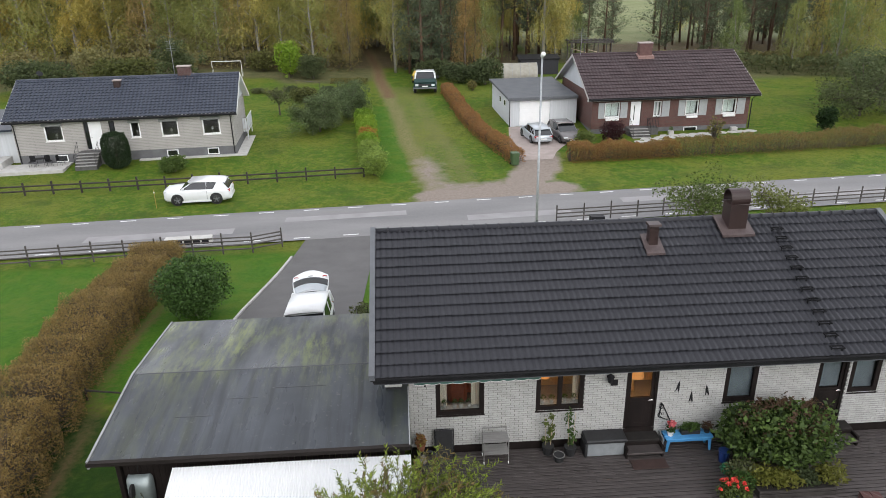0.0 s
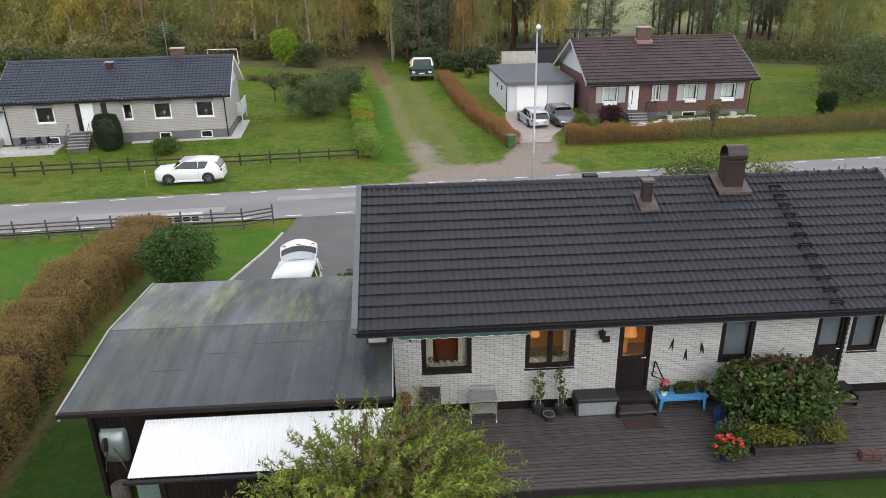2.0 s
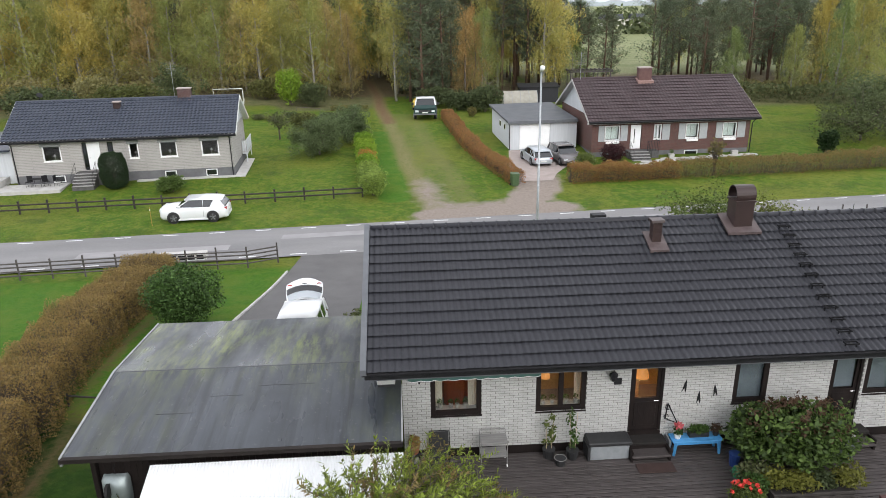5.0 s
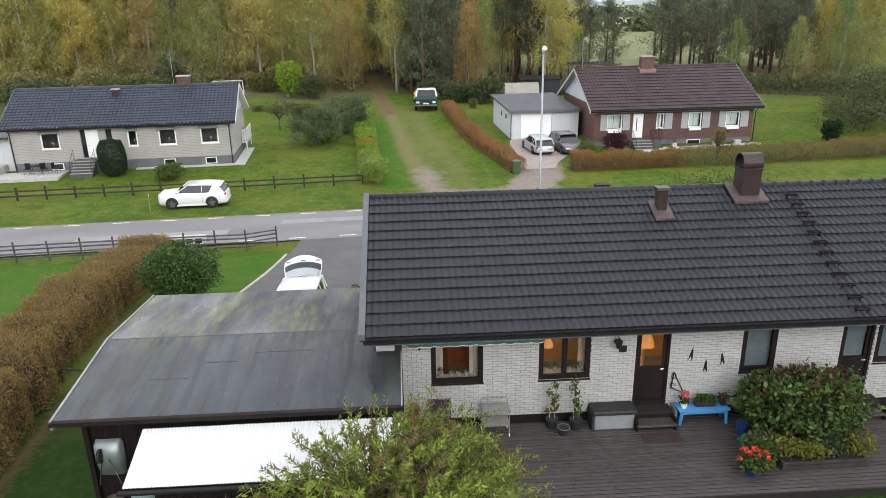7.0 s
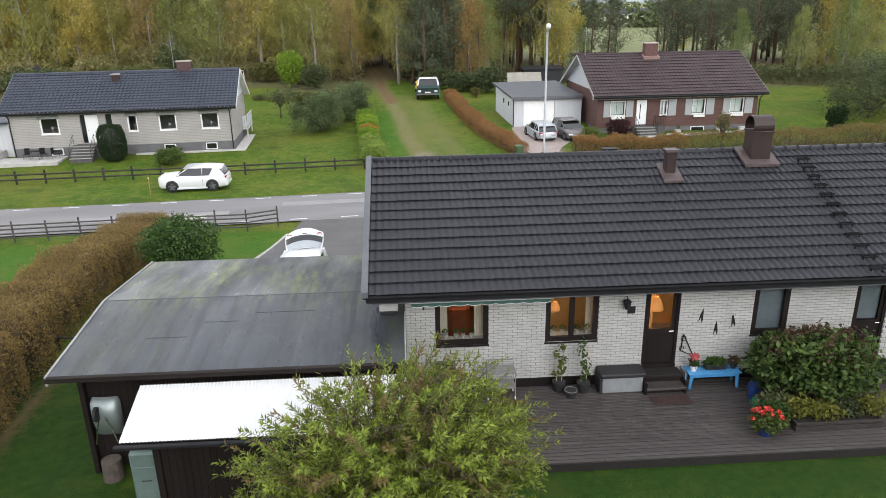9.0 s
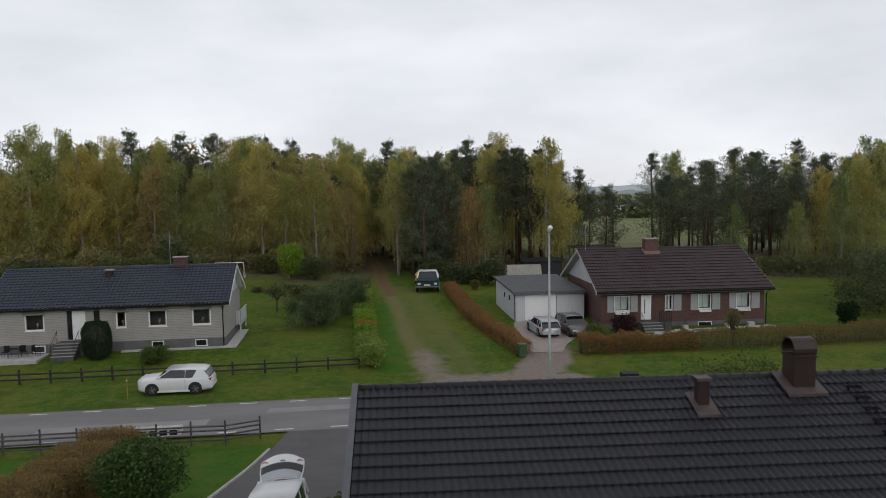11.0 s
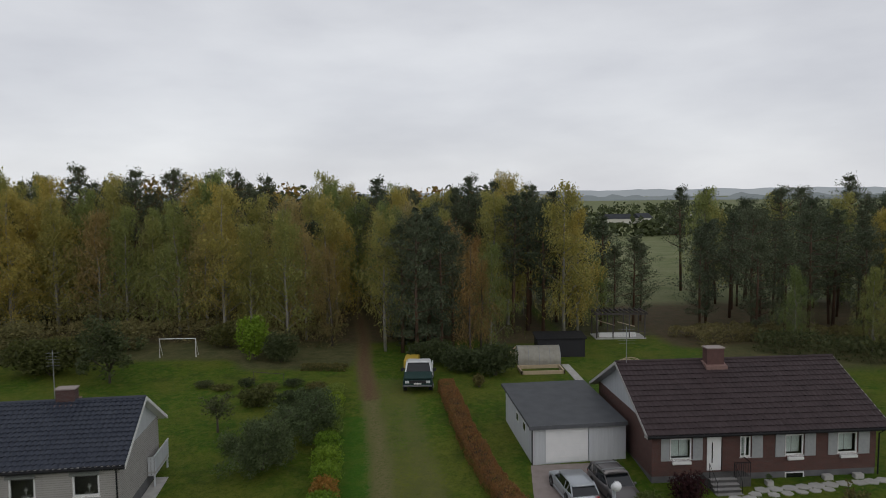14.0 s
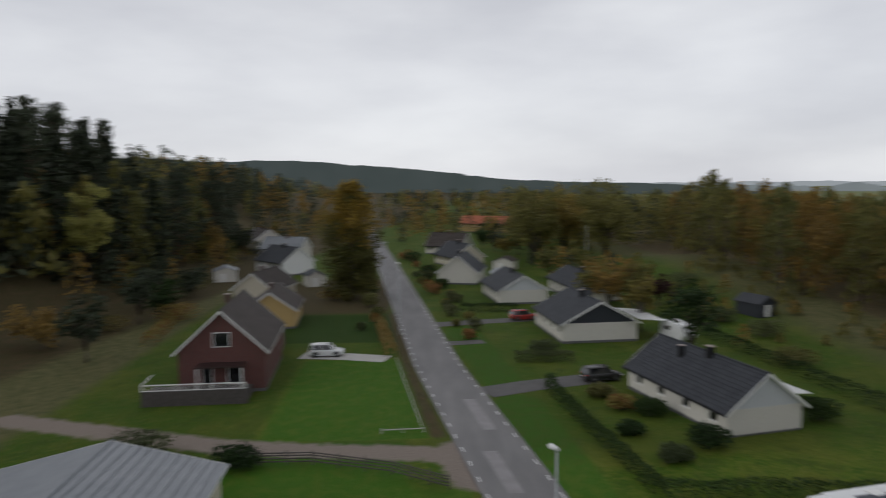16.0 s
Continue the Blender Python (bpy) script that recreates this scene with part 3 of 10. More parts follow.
def make_drive():
    ys = np.linspace(4.0, 24.2, 22)
    g = Geo()
    rows, n = [], 6
    for y in ys:
        a = np.interp(y, [4, 11, 15, 18, 20.5, 24.2], [-14.0, -13.6, -13.25, -12.95, -12.7, -12.2])
        b = np.interp(y, [4, 14, 19, 22, 24.2], [-8.3, -8.2, -8.1, -7.4, -6.4])
        for k in range(n + 1):
            x = a + (b - a) * k / n
            rows.append((x, y, land1(x, y) + 0.03))
    g.add(rows, [(i * (n + 1) + k, i * (n + 1) + k + 1, (i + 1) * (n + 1) + k + 1, (i + 1) * (n + 1) + k) for i in range(len(ys) - 1) for k in range(n)])
    solid("driveway", g, M_drive, "dark asphalt driveway sloping down to the road", "driveway", "structure", smooth=True)
    for y in np.arange(5, 21, 1.0):
        a = [np.interp(v, [4, 11, 15, 18, 20.5, 24.2], [-14.0, -13.6, -13.25, -12.95, -12.7, -12.2]) for v in (y, y + 0.97)]
        g = Geo()
        p, q = Vector((a[0] - 0.06, y, land1(a[0], y) + 0.0)), Vector((a[1] - 0.06, y + 0.97, land1(a[1], y + 0.97)))
        vs = []
        for e in (p, q):
            vs += [(e.x - 0.06, e.y, e.z - 0.05), (e.x + 0.06, e.y, e.z - 0.05), (e.x + 0.05, e.y, e.z + 0.11), (e.x - 0.05, e.y, e.z + 0.11)]
        g.add(vs, [(3, 2, 1, 0), (4, 5, 6, 7), (0, 1, 5, 4), (1, 2, 6, 5), (2, 3, 7, 6), (3, 0, 4, 7)])
        solid("kerb_stone", g, M_concrete, "grey concrete kerb stone edging the asphalt drive", "kerb", group="kerb along the driveway")
    # block-paved court in front of the garage
    g = Geo()
    rows = []
    ys2 = np.linspace(39.8, 50.6, 12)
    for y in ys2:
        a, b = np.interp(y, [39.8, 44, 50.6], [3.4, 3.4, 4.3]), np.interp(y, [39.8, 42, 46, 50.6], [6.4, 7.2, 9.6, 10.4])
        for k in range(6):
            x = a + (b - a) * k / 5
            rows.append((x, y, land1(x, y) + 0.03))
    g.add(rows, [(i * 6 + k, i * 6 + k + 1, (i + 1) * 6 + k + 1, (i + 1) * 6 + k) for i in range(11) for k in range(5)])
    solid("paved_court", g, M_paver, "pinkish grey block paving in front of a garage", "paving", "structure")


M_paver = mat("pinkish_block_paving", (0.26, 0.215, 0.195), (0.33, 0.28, 0.26), 0.85, scale=1.5, fine=14, bump=0.2)
make_drive()


# ---- house with black tiles and white brick ----
PITCH = math.atan2(5.22 - 3.075, 4.68 + 0.66)
ROOM = [(-5.45, -4.08, 1.30, 2.56), (-2.60, -1.22, 1.29, 2.76), (0.0, 0.93, 0.5, 2.76), (2.88, 3.84, 1.26, 2.74), (5.62, 6.52, 0.5, 2.74), (6.60, 7.50, 1.36, 2.74)]


def tile_geo(w=0.374, ln=0.47, seg=16, amp=0.021):
    """One pressed tile: two rolls across and a thin, scalloped, undercut lower edge. x across, y up the slope."""
    top = []
    for k in range(seg + 1):
        u = 4 * math.pi * k / seg
        top.append((w * k / seg, amp * (math.sin(u) + 0.22 * math.sin(2 * u))))
    n = seg + 1
    g = Geo().add([(x, -1.1 * z, z + 0.048) for x, z in top] + [(x, ln, z + 0.002) for x, z in top],
                  [(k, k + 1, n + k + 1, n + k) for k in range(seg)])
    return g.add([(x, -1.1 * z, z + 0.048) for x, z in top] + [(x, 0.06 - 1.1 * z, z - 0.004) for x, z in top],
                 [(n + k, n + k + 1, k + 1, k) for k in range(seg)])


def window_unit(parent, x0, x1, z0, z1, y, frame_mat, posts=(), bar=0.07, sill=True, glass=True, name="window", label="", depth=0.09, proud=0.07):
    """A window in the plane y: frame, posts, pane and sill."""
    w = part(name, Geo().box((x0, y, z0), (x1, y + depth, z0 + bar)).box((x0, y, z1 - bar), (x1, y + depth, z1))
             .box((x0, y, z0 + bar), (x0 + bar, y + depth, z1 - bar)).box((x1 - bar, y, z0 + bar), (x1, y + depth, z1 - bar)), frame_mat, parent, label)
    for p in posts:
        part("mullion", Geo().box((p - bar * 0.5, y + 0.005, z0 + bar), (p + bar * 0.5, y + depth, z1 - bar)), frame_mat, w)
    if glass:
        edges = [x0 + bar, *posts, x1 - bar]
        for a, b in zip(edges[:-1], edges[1:]):
            ob = part("pane", Geo().box((a + 0.01, y + depth * 0.5, z0 + bar), (b - 0.01, y + depth * 0.5 + 0.008, z1 - bar)), M_glass, w, "clear glass")
            ob.visible_shadow = False
    if sill:
        part("sill", Geo().cbox((x0 - 0.6 * proud, y - proud, z0 - 0.05), (x1 + 0.6 * proud, y + depth, z0 - 0.002), 0.008), frame_mat, w)
    return w


def house_white_brick():
    h = thing("house", "low white-brick house with a black tiled roof and lit windows", "house")
    wall = Geo().wall(-6.2, 9.2, 0.25, 3.1, 0.0, 0.3, ROOM)
    wall_ob = part("wall_south", wall, M_mortar, h, "white-painted brick wall with grey joints")
    part("wall_north", Geo().wall(-6.2, 9.2, -0.8, 3.1, 9.06, 9.36, [(-3, -1.5, 1.2, 2.4), (3, 4.2, 1.2, 2.4)]), M_white_brick, h)
    for x0, x1 in ((-6.2, -5.9), (8.9, 9.2)):
        part("gable_wall", Geo().prism([(0.3, -0.8), (9.06, -0.8), (9.06, 3.1), (4.68, 4.95), (0.3, 3.1)], x0, x1), M_white_brick, h)
    part("plinth", Geo().box((-6.18, 0.03, -0.9), (9.18, 0.28, 0.25)), M_dark_wood, h, "dark plinth behind the deck")
    for x0, x1 in ((0.0, 0.93), (5.62, 6.52)):
        part("sill_panel", Geo().box((x0, -0.022, 0.2), (x1, 0.002, 0.5)), M_dark_wood, h, "dark boarding below the door")
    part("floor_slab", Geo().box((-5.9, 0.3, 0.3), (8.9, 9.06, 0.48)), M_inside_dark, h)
    part("inner_ceiling", Geo().box((-5.9, 0.3, 2.75), (8.9, 9.06, 2.85)), M_inside, h)
    part("inner_wall", Geo().box((-5.9, 3.6, 0.48), (8.9, 3.7, 2.75)).box((-0.75, 0.3, 0.48), (-0.65, 3.6, 2.75)).box((2.3, 0.3, 0.48), (2.4, 3.6, 2.75)), M_inside, h, "warm papered room wall")
    part("room_panel", Geo().box((-5.85, 2.3, 0.48), (-3.4, 2.36, 2.75)), M_orange_cloth, h, "rust-red wall hanging")
    part("room_panel", Geo().box((-3.2, 2.5, 0.48), (-0.8, 2.56, 2.75)), M_ochre_wall, h, "ochre papered wall")
    part("room_panel", Geo().box((-0.6, 2.5, 0.48), (2.25, 2.56, 2.75)), M_ochre_wall, h, "ochre papered wall")
    # roof deck, soffit, verge and gutter
    c, s = math.cos(PITCH), math.sin(PITCH)
    t = 0.16
    part("roof_deck", Geo().prism([(-0.60, 3.015), (4.68, 5.135), (9.96, 3.015), (9.96, 3.015 - t), (4.68, 5.135 - t), (-0.60, 3.015 - t)], -7.14, 9.68), M_dark_wood, h)
    part("fascia", Geo().box((-7.12, -0.64, 2.85), (9.66, -0.602, 3.045)), M_black_metal, h)
    part("soffit", Geo().box((-7.0, -0.60, 2.80), (9.6, 0.0, 2.85)), M_grey_metal, h, "grey boarded soffit")
    gutter = Geo()
    for k in range(8):
        a, b = math.pi + k * math.pi / 8, math.pi + (k + 1) * math.pi / 8
        for r0, flip in ((0.05, 0), (0.045, 1)):
            p, q = (-0.705 + r0 * math.cos(a), 3.04 + r0 * math.sin(a)), (-0.705 + r0 * math.cos(b), 3.04 + r0 * math.sin(b))
            gutter.add([(-7.2, *p), (9.7, *p), (9.7, *q), (-7.2, *q)], [(0, 1, 2, 3)])
    part("gutter", gutter, M_black_metal, h, "black half-round steel gutter", True)
    for x in (-7.24, 9.68):
        part("verge", Geo().prism([(-0.72, 3.0), (4.68, 5.175), (10.08, 3.0), (10.08, 3.18), (4.68, 5.36), (-0.72, 3.18)], x, x + 0.16), M_grey_metal, h, "grey sheet-metal verge")
    part("ridge_cap", Geo().tube([(-7.1, 4.68, 5.20), (9.7, 4.68, 5.20)], 0.115, 10), M_tile_black, h, "black ridge tiles", True)
    bumps = Geo()
    for k in range(42):
        x = -7.1 + 0.4 * k
        bumps.tube([(x, 4.68, 5.205), (x + 0.05, 4.68, 5.205)], 0.128, 10)
    tagged(part("ridge_joint", bumps, M_tile_black, h), kind="stuff")
    roof = part("roof", Geo().box((-7.0, 4.6, 4.9), (9.6, 4.76, 4.95)), M_tile_black, h, "black roof of pressed tiles")
    return h, wall_ob, roof


HOUSE, HOUSE_WALL, HOUSE_ROOF = house_white_brick()


def house_openings():
    h = HOUSE
    d = M_dark_wood
    window_unit(h, -5.45, -4.08, 1.30, 2.56, 0.0, d, (), 0.13, label="dark-framed kitchen window with curtains", proud=0.03)
    window_unit(h, -2.60, -1.22, 1.29, 2.76, 0.0, d, (-1.91,), 0.13, label="dark-framed window beside a warm lamp", proud=0.03)
    window_unit(h, 2.88, 3.84, 1.26, 2.74, 0.0, d, (), 0.13, label="dark-framed window with a drawn blind", proud=0.03)
    window_unit(h, 6.60, 7.50, 1.36, 2.74, 0.0, d, (), 0.13, label="dark-framed window with a drawn blind", proud=0.03)
    for x0, x1, z1 in ((0.0, 0.93, 2.76), (5.62, 6.52, 2.74)):
        door = part("door", Geo().wall(x0 + 0.07, x1 - 0.07, 0.53, z1 - 0.06, 0.06, 0.12, [(x0 + 0.16, x1 - 0.16, 1.52, z1 - 0.14)]), d, h, "dark brown glazed door")
        part("door_frame", Geo().box((x0, 0.02, 0.5), (x0 + 0.07, 0.2, z1)).box((x1 - 0.07, 0.02, 0.5), (x1, 0.2, z1)).box((x0 + 0.07, 0.02, z1 - 0.06), (x1 - 0.07, 0.2, z1))
             .box((x0 + 0.07, -0.03, 0.48), (x1 - 0.07, 0.2, 0.53)), d, door)
        part("pane", Geo().box((x0 + 0.16, 0.085, 1.52), (x1 - 0.16, 0.095, z1 - 0.14)), M_glass, door).visible_shadow = False
        part("door_handle", Geo().tube([(x1 - 0.12, 0.06, 1.45), (x1 - 0.12, 0.01, 1.45), (x1 - 0.24, 0.01, 1.45)], 0.011, 6), M_chrome, door, "steel lever handle")
        part("bottom_panel", Geo().cbox((x0 + 0.16, 0.045, 0.66), (x1 - 0.16, 0.06, 1.40), 0.006), d, door)
    # blinds behind panes
    for x0, x1, z0, z1 in ((2.98, 3.74, 1.36, 2.64), (6.70, 7.40, 1.46, 2.64), (5.78, 6.36, 1.54, 2.60)):
        blind = thing("venetian_blind", "closed grey-white venetian blind behind the pane", "blind", group="window blinds")
        n = int((z1 - z0) / 0.05)
        part("backing", Geo().box((x0, 0.172, z0), (x1, 0.18, z1)), M_blind, blind)
        for k in range(n):
            z = z0 + 0.05 * k
            part("slat", Geo().add([(x0, 0.130, z), (x1, 0.130, z), (x1, 0.146, z + 0.044), (x0, 0.146, z + 0.044)], [(0, 1, 2, 3)]), M_blind, blind)
    # curtains, sill things and lamps seen through the panes
    for x0, x1, z0, z1, y in ((-5.36, -5.12, 1.4, 2.4, 0.32), (-4.42, -4.17, 1.4, 2.4, 0.32), (-1.48, -1.30, 1.4, 2.58, 0.32), (-2.54, -2.44, 1.4, 2.58, 0.32)):
        g = Geo()
        n = 12
        vs = []
        for k in range(n + 1):
            x = x0 + (x1 - x0) * k / n
            vs += [(x, y + 0.03 * math.sin(k * 2.1), z0), (x, y + 0.02 * math.sin(k * 2.1), z1)]
        g.add(vs, [(2 * k, 2 * k + 2, 2 * k + 3, 2 * k + 1) for k in range(n)])
        solid("curtain", g, M_curtain, "off-white curtain hanging behind the window", "curtain", group="curtains", smooth=True)
    # third lamp is unseen, added to brighten the kitchen's rust panel
    for x, z, y, k0 in ((-2.12, 1.80, 1.1, 1.0), (0.62, 1.92, 0.9, 1.5), (-4.7, 2.2, 1.6, 0.6)):
        lamp = thing("pendant_lamp", "warm orange pendant lamp lit inside the room", "lamp", group="pendant lamps")
        ring = []
        for k in range(7):
            ring.append((k0 * (0.04 + 0.10 * math.sin(k / 6 * math.pi * 0.52)), 0.15 - k0 * 0.25 * k / 6))
        vs, fs, n = [], [], 14
        for r, dz in ring:
            vs += [(x + r * math.cos(2 * math.pi * j / n), y + r * math.sin(2 * math.pi * j / n), z + dz) for j in range(n)]
        fs = [(i * n + j, i * n + (j + 1) % n, (i + 1) * n + (j + 1) % n, (i + 1) * n + j) for i in range(6) for j in range(n)]
        part("shade", Geo().add(vs, fs), M_lamp_orange, lamp, "glowing orange shade", True)
        part("cord", Geo().tube([(x, y, z + 0.15), (x, y, 2.76)], 0.006, 5), M_black_metal, lamp)
        bulb = bpy.data.lights.new("bulb", "POINT")
        bulb.energy, bulb.color, bulb.shadow_soft_size = 4.0 if x < -4 else 9.0 if x < 0 else 17.0, (1.0, 0.52, 0.2), 0.08
        new("bulb", bulb).location = (x, y, z + 0.08 - 0.25 * k0)
    for x, z in ((-5.2, 1.41), (-4.9, 1.41), (-4.72, 1.41), (-4.5, 1.41), (-2.35, 1.40), (-2.1, 1.40), (-1.72, 1.40), (-1.45, 1.40)):
        pot = thing("pot_plant", "small potted plant on the window ledge", "plant", group="plants on window ledges")
        part("pot", Geo().tube([(x, 0.22, z), (x, 0.22, z + 0.11)], [0.045, 0.06], 10), M_pot_grey, pot)
        leaf_ball(pot, (x, 0.22, z + 0.2), 0.10, 60, 0.05, M_leaf_green, "foliage")
    solid("window_ledge", Geo().box((-5.5, 0.13, 1.34), (-1.2, 0.36, 1.40)), M_pot_grey, "pale ledge along the room windows", "ledge", "structure")
    sofa = solid("armchair", Geo().cbox((-5.0, 1.7, 0.48), (-4.4, 2.4, 1.62), 0.1), M_orange_cloth, "rust-red high-backed armchair indoors", "chair")
    cab = solid("cabinet", Geo().cbox((0.1, 1.9, 0.48), (0.95, 2.4, 1.75), 0.02), M_beige_wood, "pale wooden cabinet in the hallway", "cabinet")


M_galv_dark = mat("dull_steel", (0.10, 0.10, 0.105), (0.14, 0.14, 0.145), 0.6, 0.0, bump=0.02)
M_pot_grey = mat("pale_glazed_clay", (0.26, 0.25, 0.24), (0.34, 0.33, 0.31), 0.6)
M_blind = mat("grey_white_blind", (0.085, 0.10, 0.115), (0.12, 0.135, 0.15), 0.6, bump=0.02)
M_curtain = mat("offwhite_curtain", (0.60, 0.56, 0.48), (0.66, 0.62, 0.54), 0.9, bump=0.1, trans=0.3)
M_lamp_orange = glow_mat("orange_lampshade", (0.62, 0.25, 0.07), 0.28)
M_beige_wood = mat("pale_wood", (0.42, 0.33, 0.22), (0.5, 0.4, 0.28), 0.6, stretch=(1, 1, 0.2))
M_leaf_green = leaf_mat("green_leaves", [(0.025, 0.060, 0.012), (0.055, 0.10, 0.022), (0.09, 0.13, 0.03)])


def leaf_cloud(geo, centre, radii, n, size, rng, droop=0.0, hollow=0.35, aspect=0.55, squash=None):
    """Scatters single leaves, as kites of four points, through an uneven ball."""
    cx, cy, cz = centre
    rx, ry, rz = (radii,) * 3 if isinstance(radii, (int, float)) else radii
    for _ in range(n):
        d = Vector((rng.gauss(0, 1), rng.gauss(0, 1), rng.gauss(0, 1))).normalized()
        r = (hollow + (1 - hollow) * rng.random()) ** 0.6
        r *= 0.82 + 0.36 * noise.noise(Vector((d.x * 2.1 + cx, d.y * 2.1 + cy, d.z * 2.1 + cz)))
        p = Vector((cx + d.x * rx * r, cy + d.y * ry * r, cz + d.z * rz * r))
        a = Vector((rng.gauss(0, 1), rng.gauss(0, 1), rng.gauss(0, 0.6) - droop)).normalized() + 0.5 * d
        a.normalize()
        b = a.cross(Vector((rng.gauss(0, 1), rng.gauss(0, 1), rng.gauss(0, 1)))).normalized()
        s = size * (0.6 + 0.8 * rng.random())
        w = s * aspect
        geo.add([p - a * s * 0.5, p + b * w * 0.5, p + a * s * 0.5, p - b * w * 0.5], [(0, 1, 2, 3)])
    return geo


def leaf_ball(parent, centre, radii, n, size, material, name="foliage", label="", seed=1):
    rng = random.Random(seed + n)
    return part(name, leaf_cloud(Geo(), centre, radii, n, size, rng), material, parent, label)


house_openings()


M_matt_black = mat("matt_black_steel", (0.008, 0.008, 0.009), (0.014, 0.014, 0.015), 0.85, spec=0.1)
M_flash_brown = mat("worn_brown_flashing", (0.050, 0.034, 0.033), (0.095, 0.072, 0.070), 0.55, scale=3, bump=0.08)


def house_pipes():
    h = HOUSE
    # flue with an arched hood
    def base_z(y):
        return 3.075 + (y + 0.66) * math.tan(PITCH)
    ch = part("chimney", Geo().box((4.33, 3.98, 4.75), (4.91, 4.56, 5.90)), M_brown_metal, h, "oxide-brown sheet-metal chimney")
    z0, z1 = base_z(3.75), base_z(4.68)
    part("flashing", Geo().prism([(3.72, z0 + 0.05), (4.66, z1 + 0.09), (4.66, z1 + 0.13), (3.72, z0 + 0.13)], 4.06, 5.12), M_flash_brown, ch, "brown flashing sheet")
    hood = Geo()
    n, r = 14, 0.31
    angles = [-0.45 + (math.pi + 0.9) * k / n for k in range(n + 1)]
    for k in range(n):
        a, b = angles[k], angles[k + 1]
        for rr, flip in ((r, False), (r - 0.025, True)):
            p, q = (4.27 + rr * math.cos(a), 6.05 + rr * math.sin(a)), (4.27 + rr * math.cos(b), 6.05 + rr * math.sin(b))
            hood.add([(4.31, *p), (4.93, *p), (4.93, *q), (4.31, *q)], [(3, 2, 1, 0) if flip else (0, 1, 2, 3)])
        for x in (4.31, 4.93):
            hood.add([(x, 4.27 + rr * math.cos(v), 6.05 + rr * math.sin(v)) for rr, v in ((r, a), (r, b), (r - 0.025, b), (r - 0.025, a))], [(0, 1, 2, 3)])
    part("hood", hood, M_brown_metal, ch, "barrel-shaped metal rain hood", True)
    part("collar", Geo().box((4.30, 3.95, 5.86), (4.94, 4.59, 5.91)), M_brown_metal, ch)
    v = part("vent_pipe", Geo().box((1.55, 3.45, 4.45), (1.83, 3.73, 5.46)), M_brown_metal, h, "brown metal ventilation pipe")
    part("cap", Geo().prism([(3.40, 5.48), (3.78, 5.48), (3.76, 5.55), (3.42, 5.55)], 1.49, 1.89), M_brown_metal, v)
    part("flashing", Geo().prism([(3.10, base_z(3.10) + 0.06), (3.95, base_z(3.95) + 0.09), (3.95, base_z(3.95) + 0.13), (3.10, base_z(3.10) + 0.13)], 1.40, 1.98), M_flash_brown, v)
    lad = thing("roof_ladder", "black steel roof steps fixed up the tiles", "roof ladder")
    for k in range(12):
        f = k / 11
        x, y = 5.94 - 0.31 * f, 3.95 - 4.5 * f
        z = base_z(y) + 0.12
        tread = part("tread", Geo().box((x - 0.18, y - 0.085, z), (x + 0.18, y - 0.06, z + 0.035)).box((x - 0.18, y + 0.06, z), (x + 0.18, y + 0.085, z + 0.035))
                     .box((x - 0.18, y - 0.06, z), (x - 0.155, y + 0.06, z + 0.035)).box((x + 0.155, y - 0.06, z), (x + 0.18, y + 0.06, z + 0.035)), M_matt_black, lad)
        for sx in (-0.165, 0.14):
            part("bracket", Geo().box((x + sx, y - 0.01, z - 0.12), (x + sx + 0.025, y + 0.02, z)), M_matt_black, tread)
    g = Geo().tube([(8.6, 4.68, 5.2), (8.6, 4.68, 5.5)], 0.012, 5)
    solid("ridge_rod", g, M_chrome, "short thin steel rod on the ridge", "rod")
    north = Geo().box((0.1, 5.0, 4.8), (0.55, 5.3, 5.30))
    part("north_vent", north, M_black_metal, h, "black vent box beyond the ridge")


house_pipes()


def awning():
    a = thing("awning", "rolled-in green awning with a scalloped white-edged valance", "awning")
    part("cassette", Geo().cbox((-6.05, -0.34, 2.70), (-2.55, -0.06, 2.79), 0.02), M_white_trim, a, "white awning cassette")
    g, e = Geo(), Geo()
    n = 150
    x0, x1 = -6.05, -2.55
    vs, es = [], []
    for k in range(n + 1):
        x = x0 + (x1 - x0) * k / n
        z = 2.585 - 0.03 * abs(math.sin((x - x0) / (x1 - x0) * math.pi * 10)) + 0.02
        vs += [(x, -0.352, 2.71), (x, -0.362, z)]
        es += [(x, -0.366, z + 0.008), (x, -0.366, z - 0.008)]
    g.add(vs, [(2 * k, 2 * k + 1, 2 * k + 3, 2 * k + 2) for k in range(n)])
    e.add(es, [(2 * k, 2 * k + 1, 2 * k + 3, 2 * k + 2) for k in range(n)])
    part("front_bar", Geo().cbox((x0 - 0.04, -0.42, 2.70), (x1 + 0.06, -0.345, 2.738), 0.01), M_white_trim, a, "white front bar")
    v = part("valance", g, M_awning, a, "green scalloped cloth")
    part("edging", e, M_white_trim, v)
    for x in (-5.6, -3.0):
        part("arm", Geo().tube([(x, 0, 2.72), (x, -0.1, 2.74)], 0.02, 6), M_black_metal, a)
    part("crank_eye", Geo().tube([(-5.75, -0.30, 2.70), (-5.75, -0.30, 2.48)], 0.025, 6), M_black_metal, a)


M_awning = mat("green_awning_cloth", (0.045, 0.105, 0.09), (0.06, 0.135, 0.115), 0.8, bump=0.1)
awning()


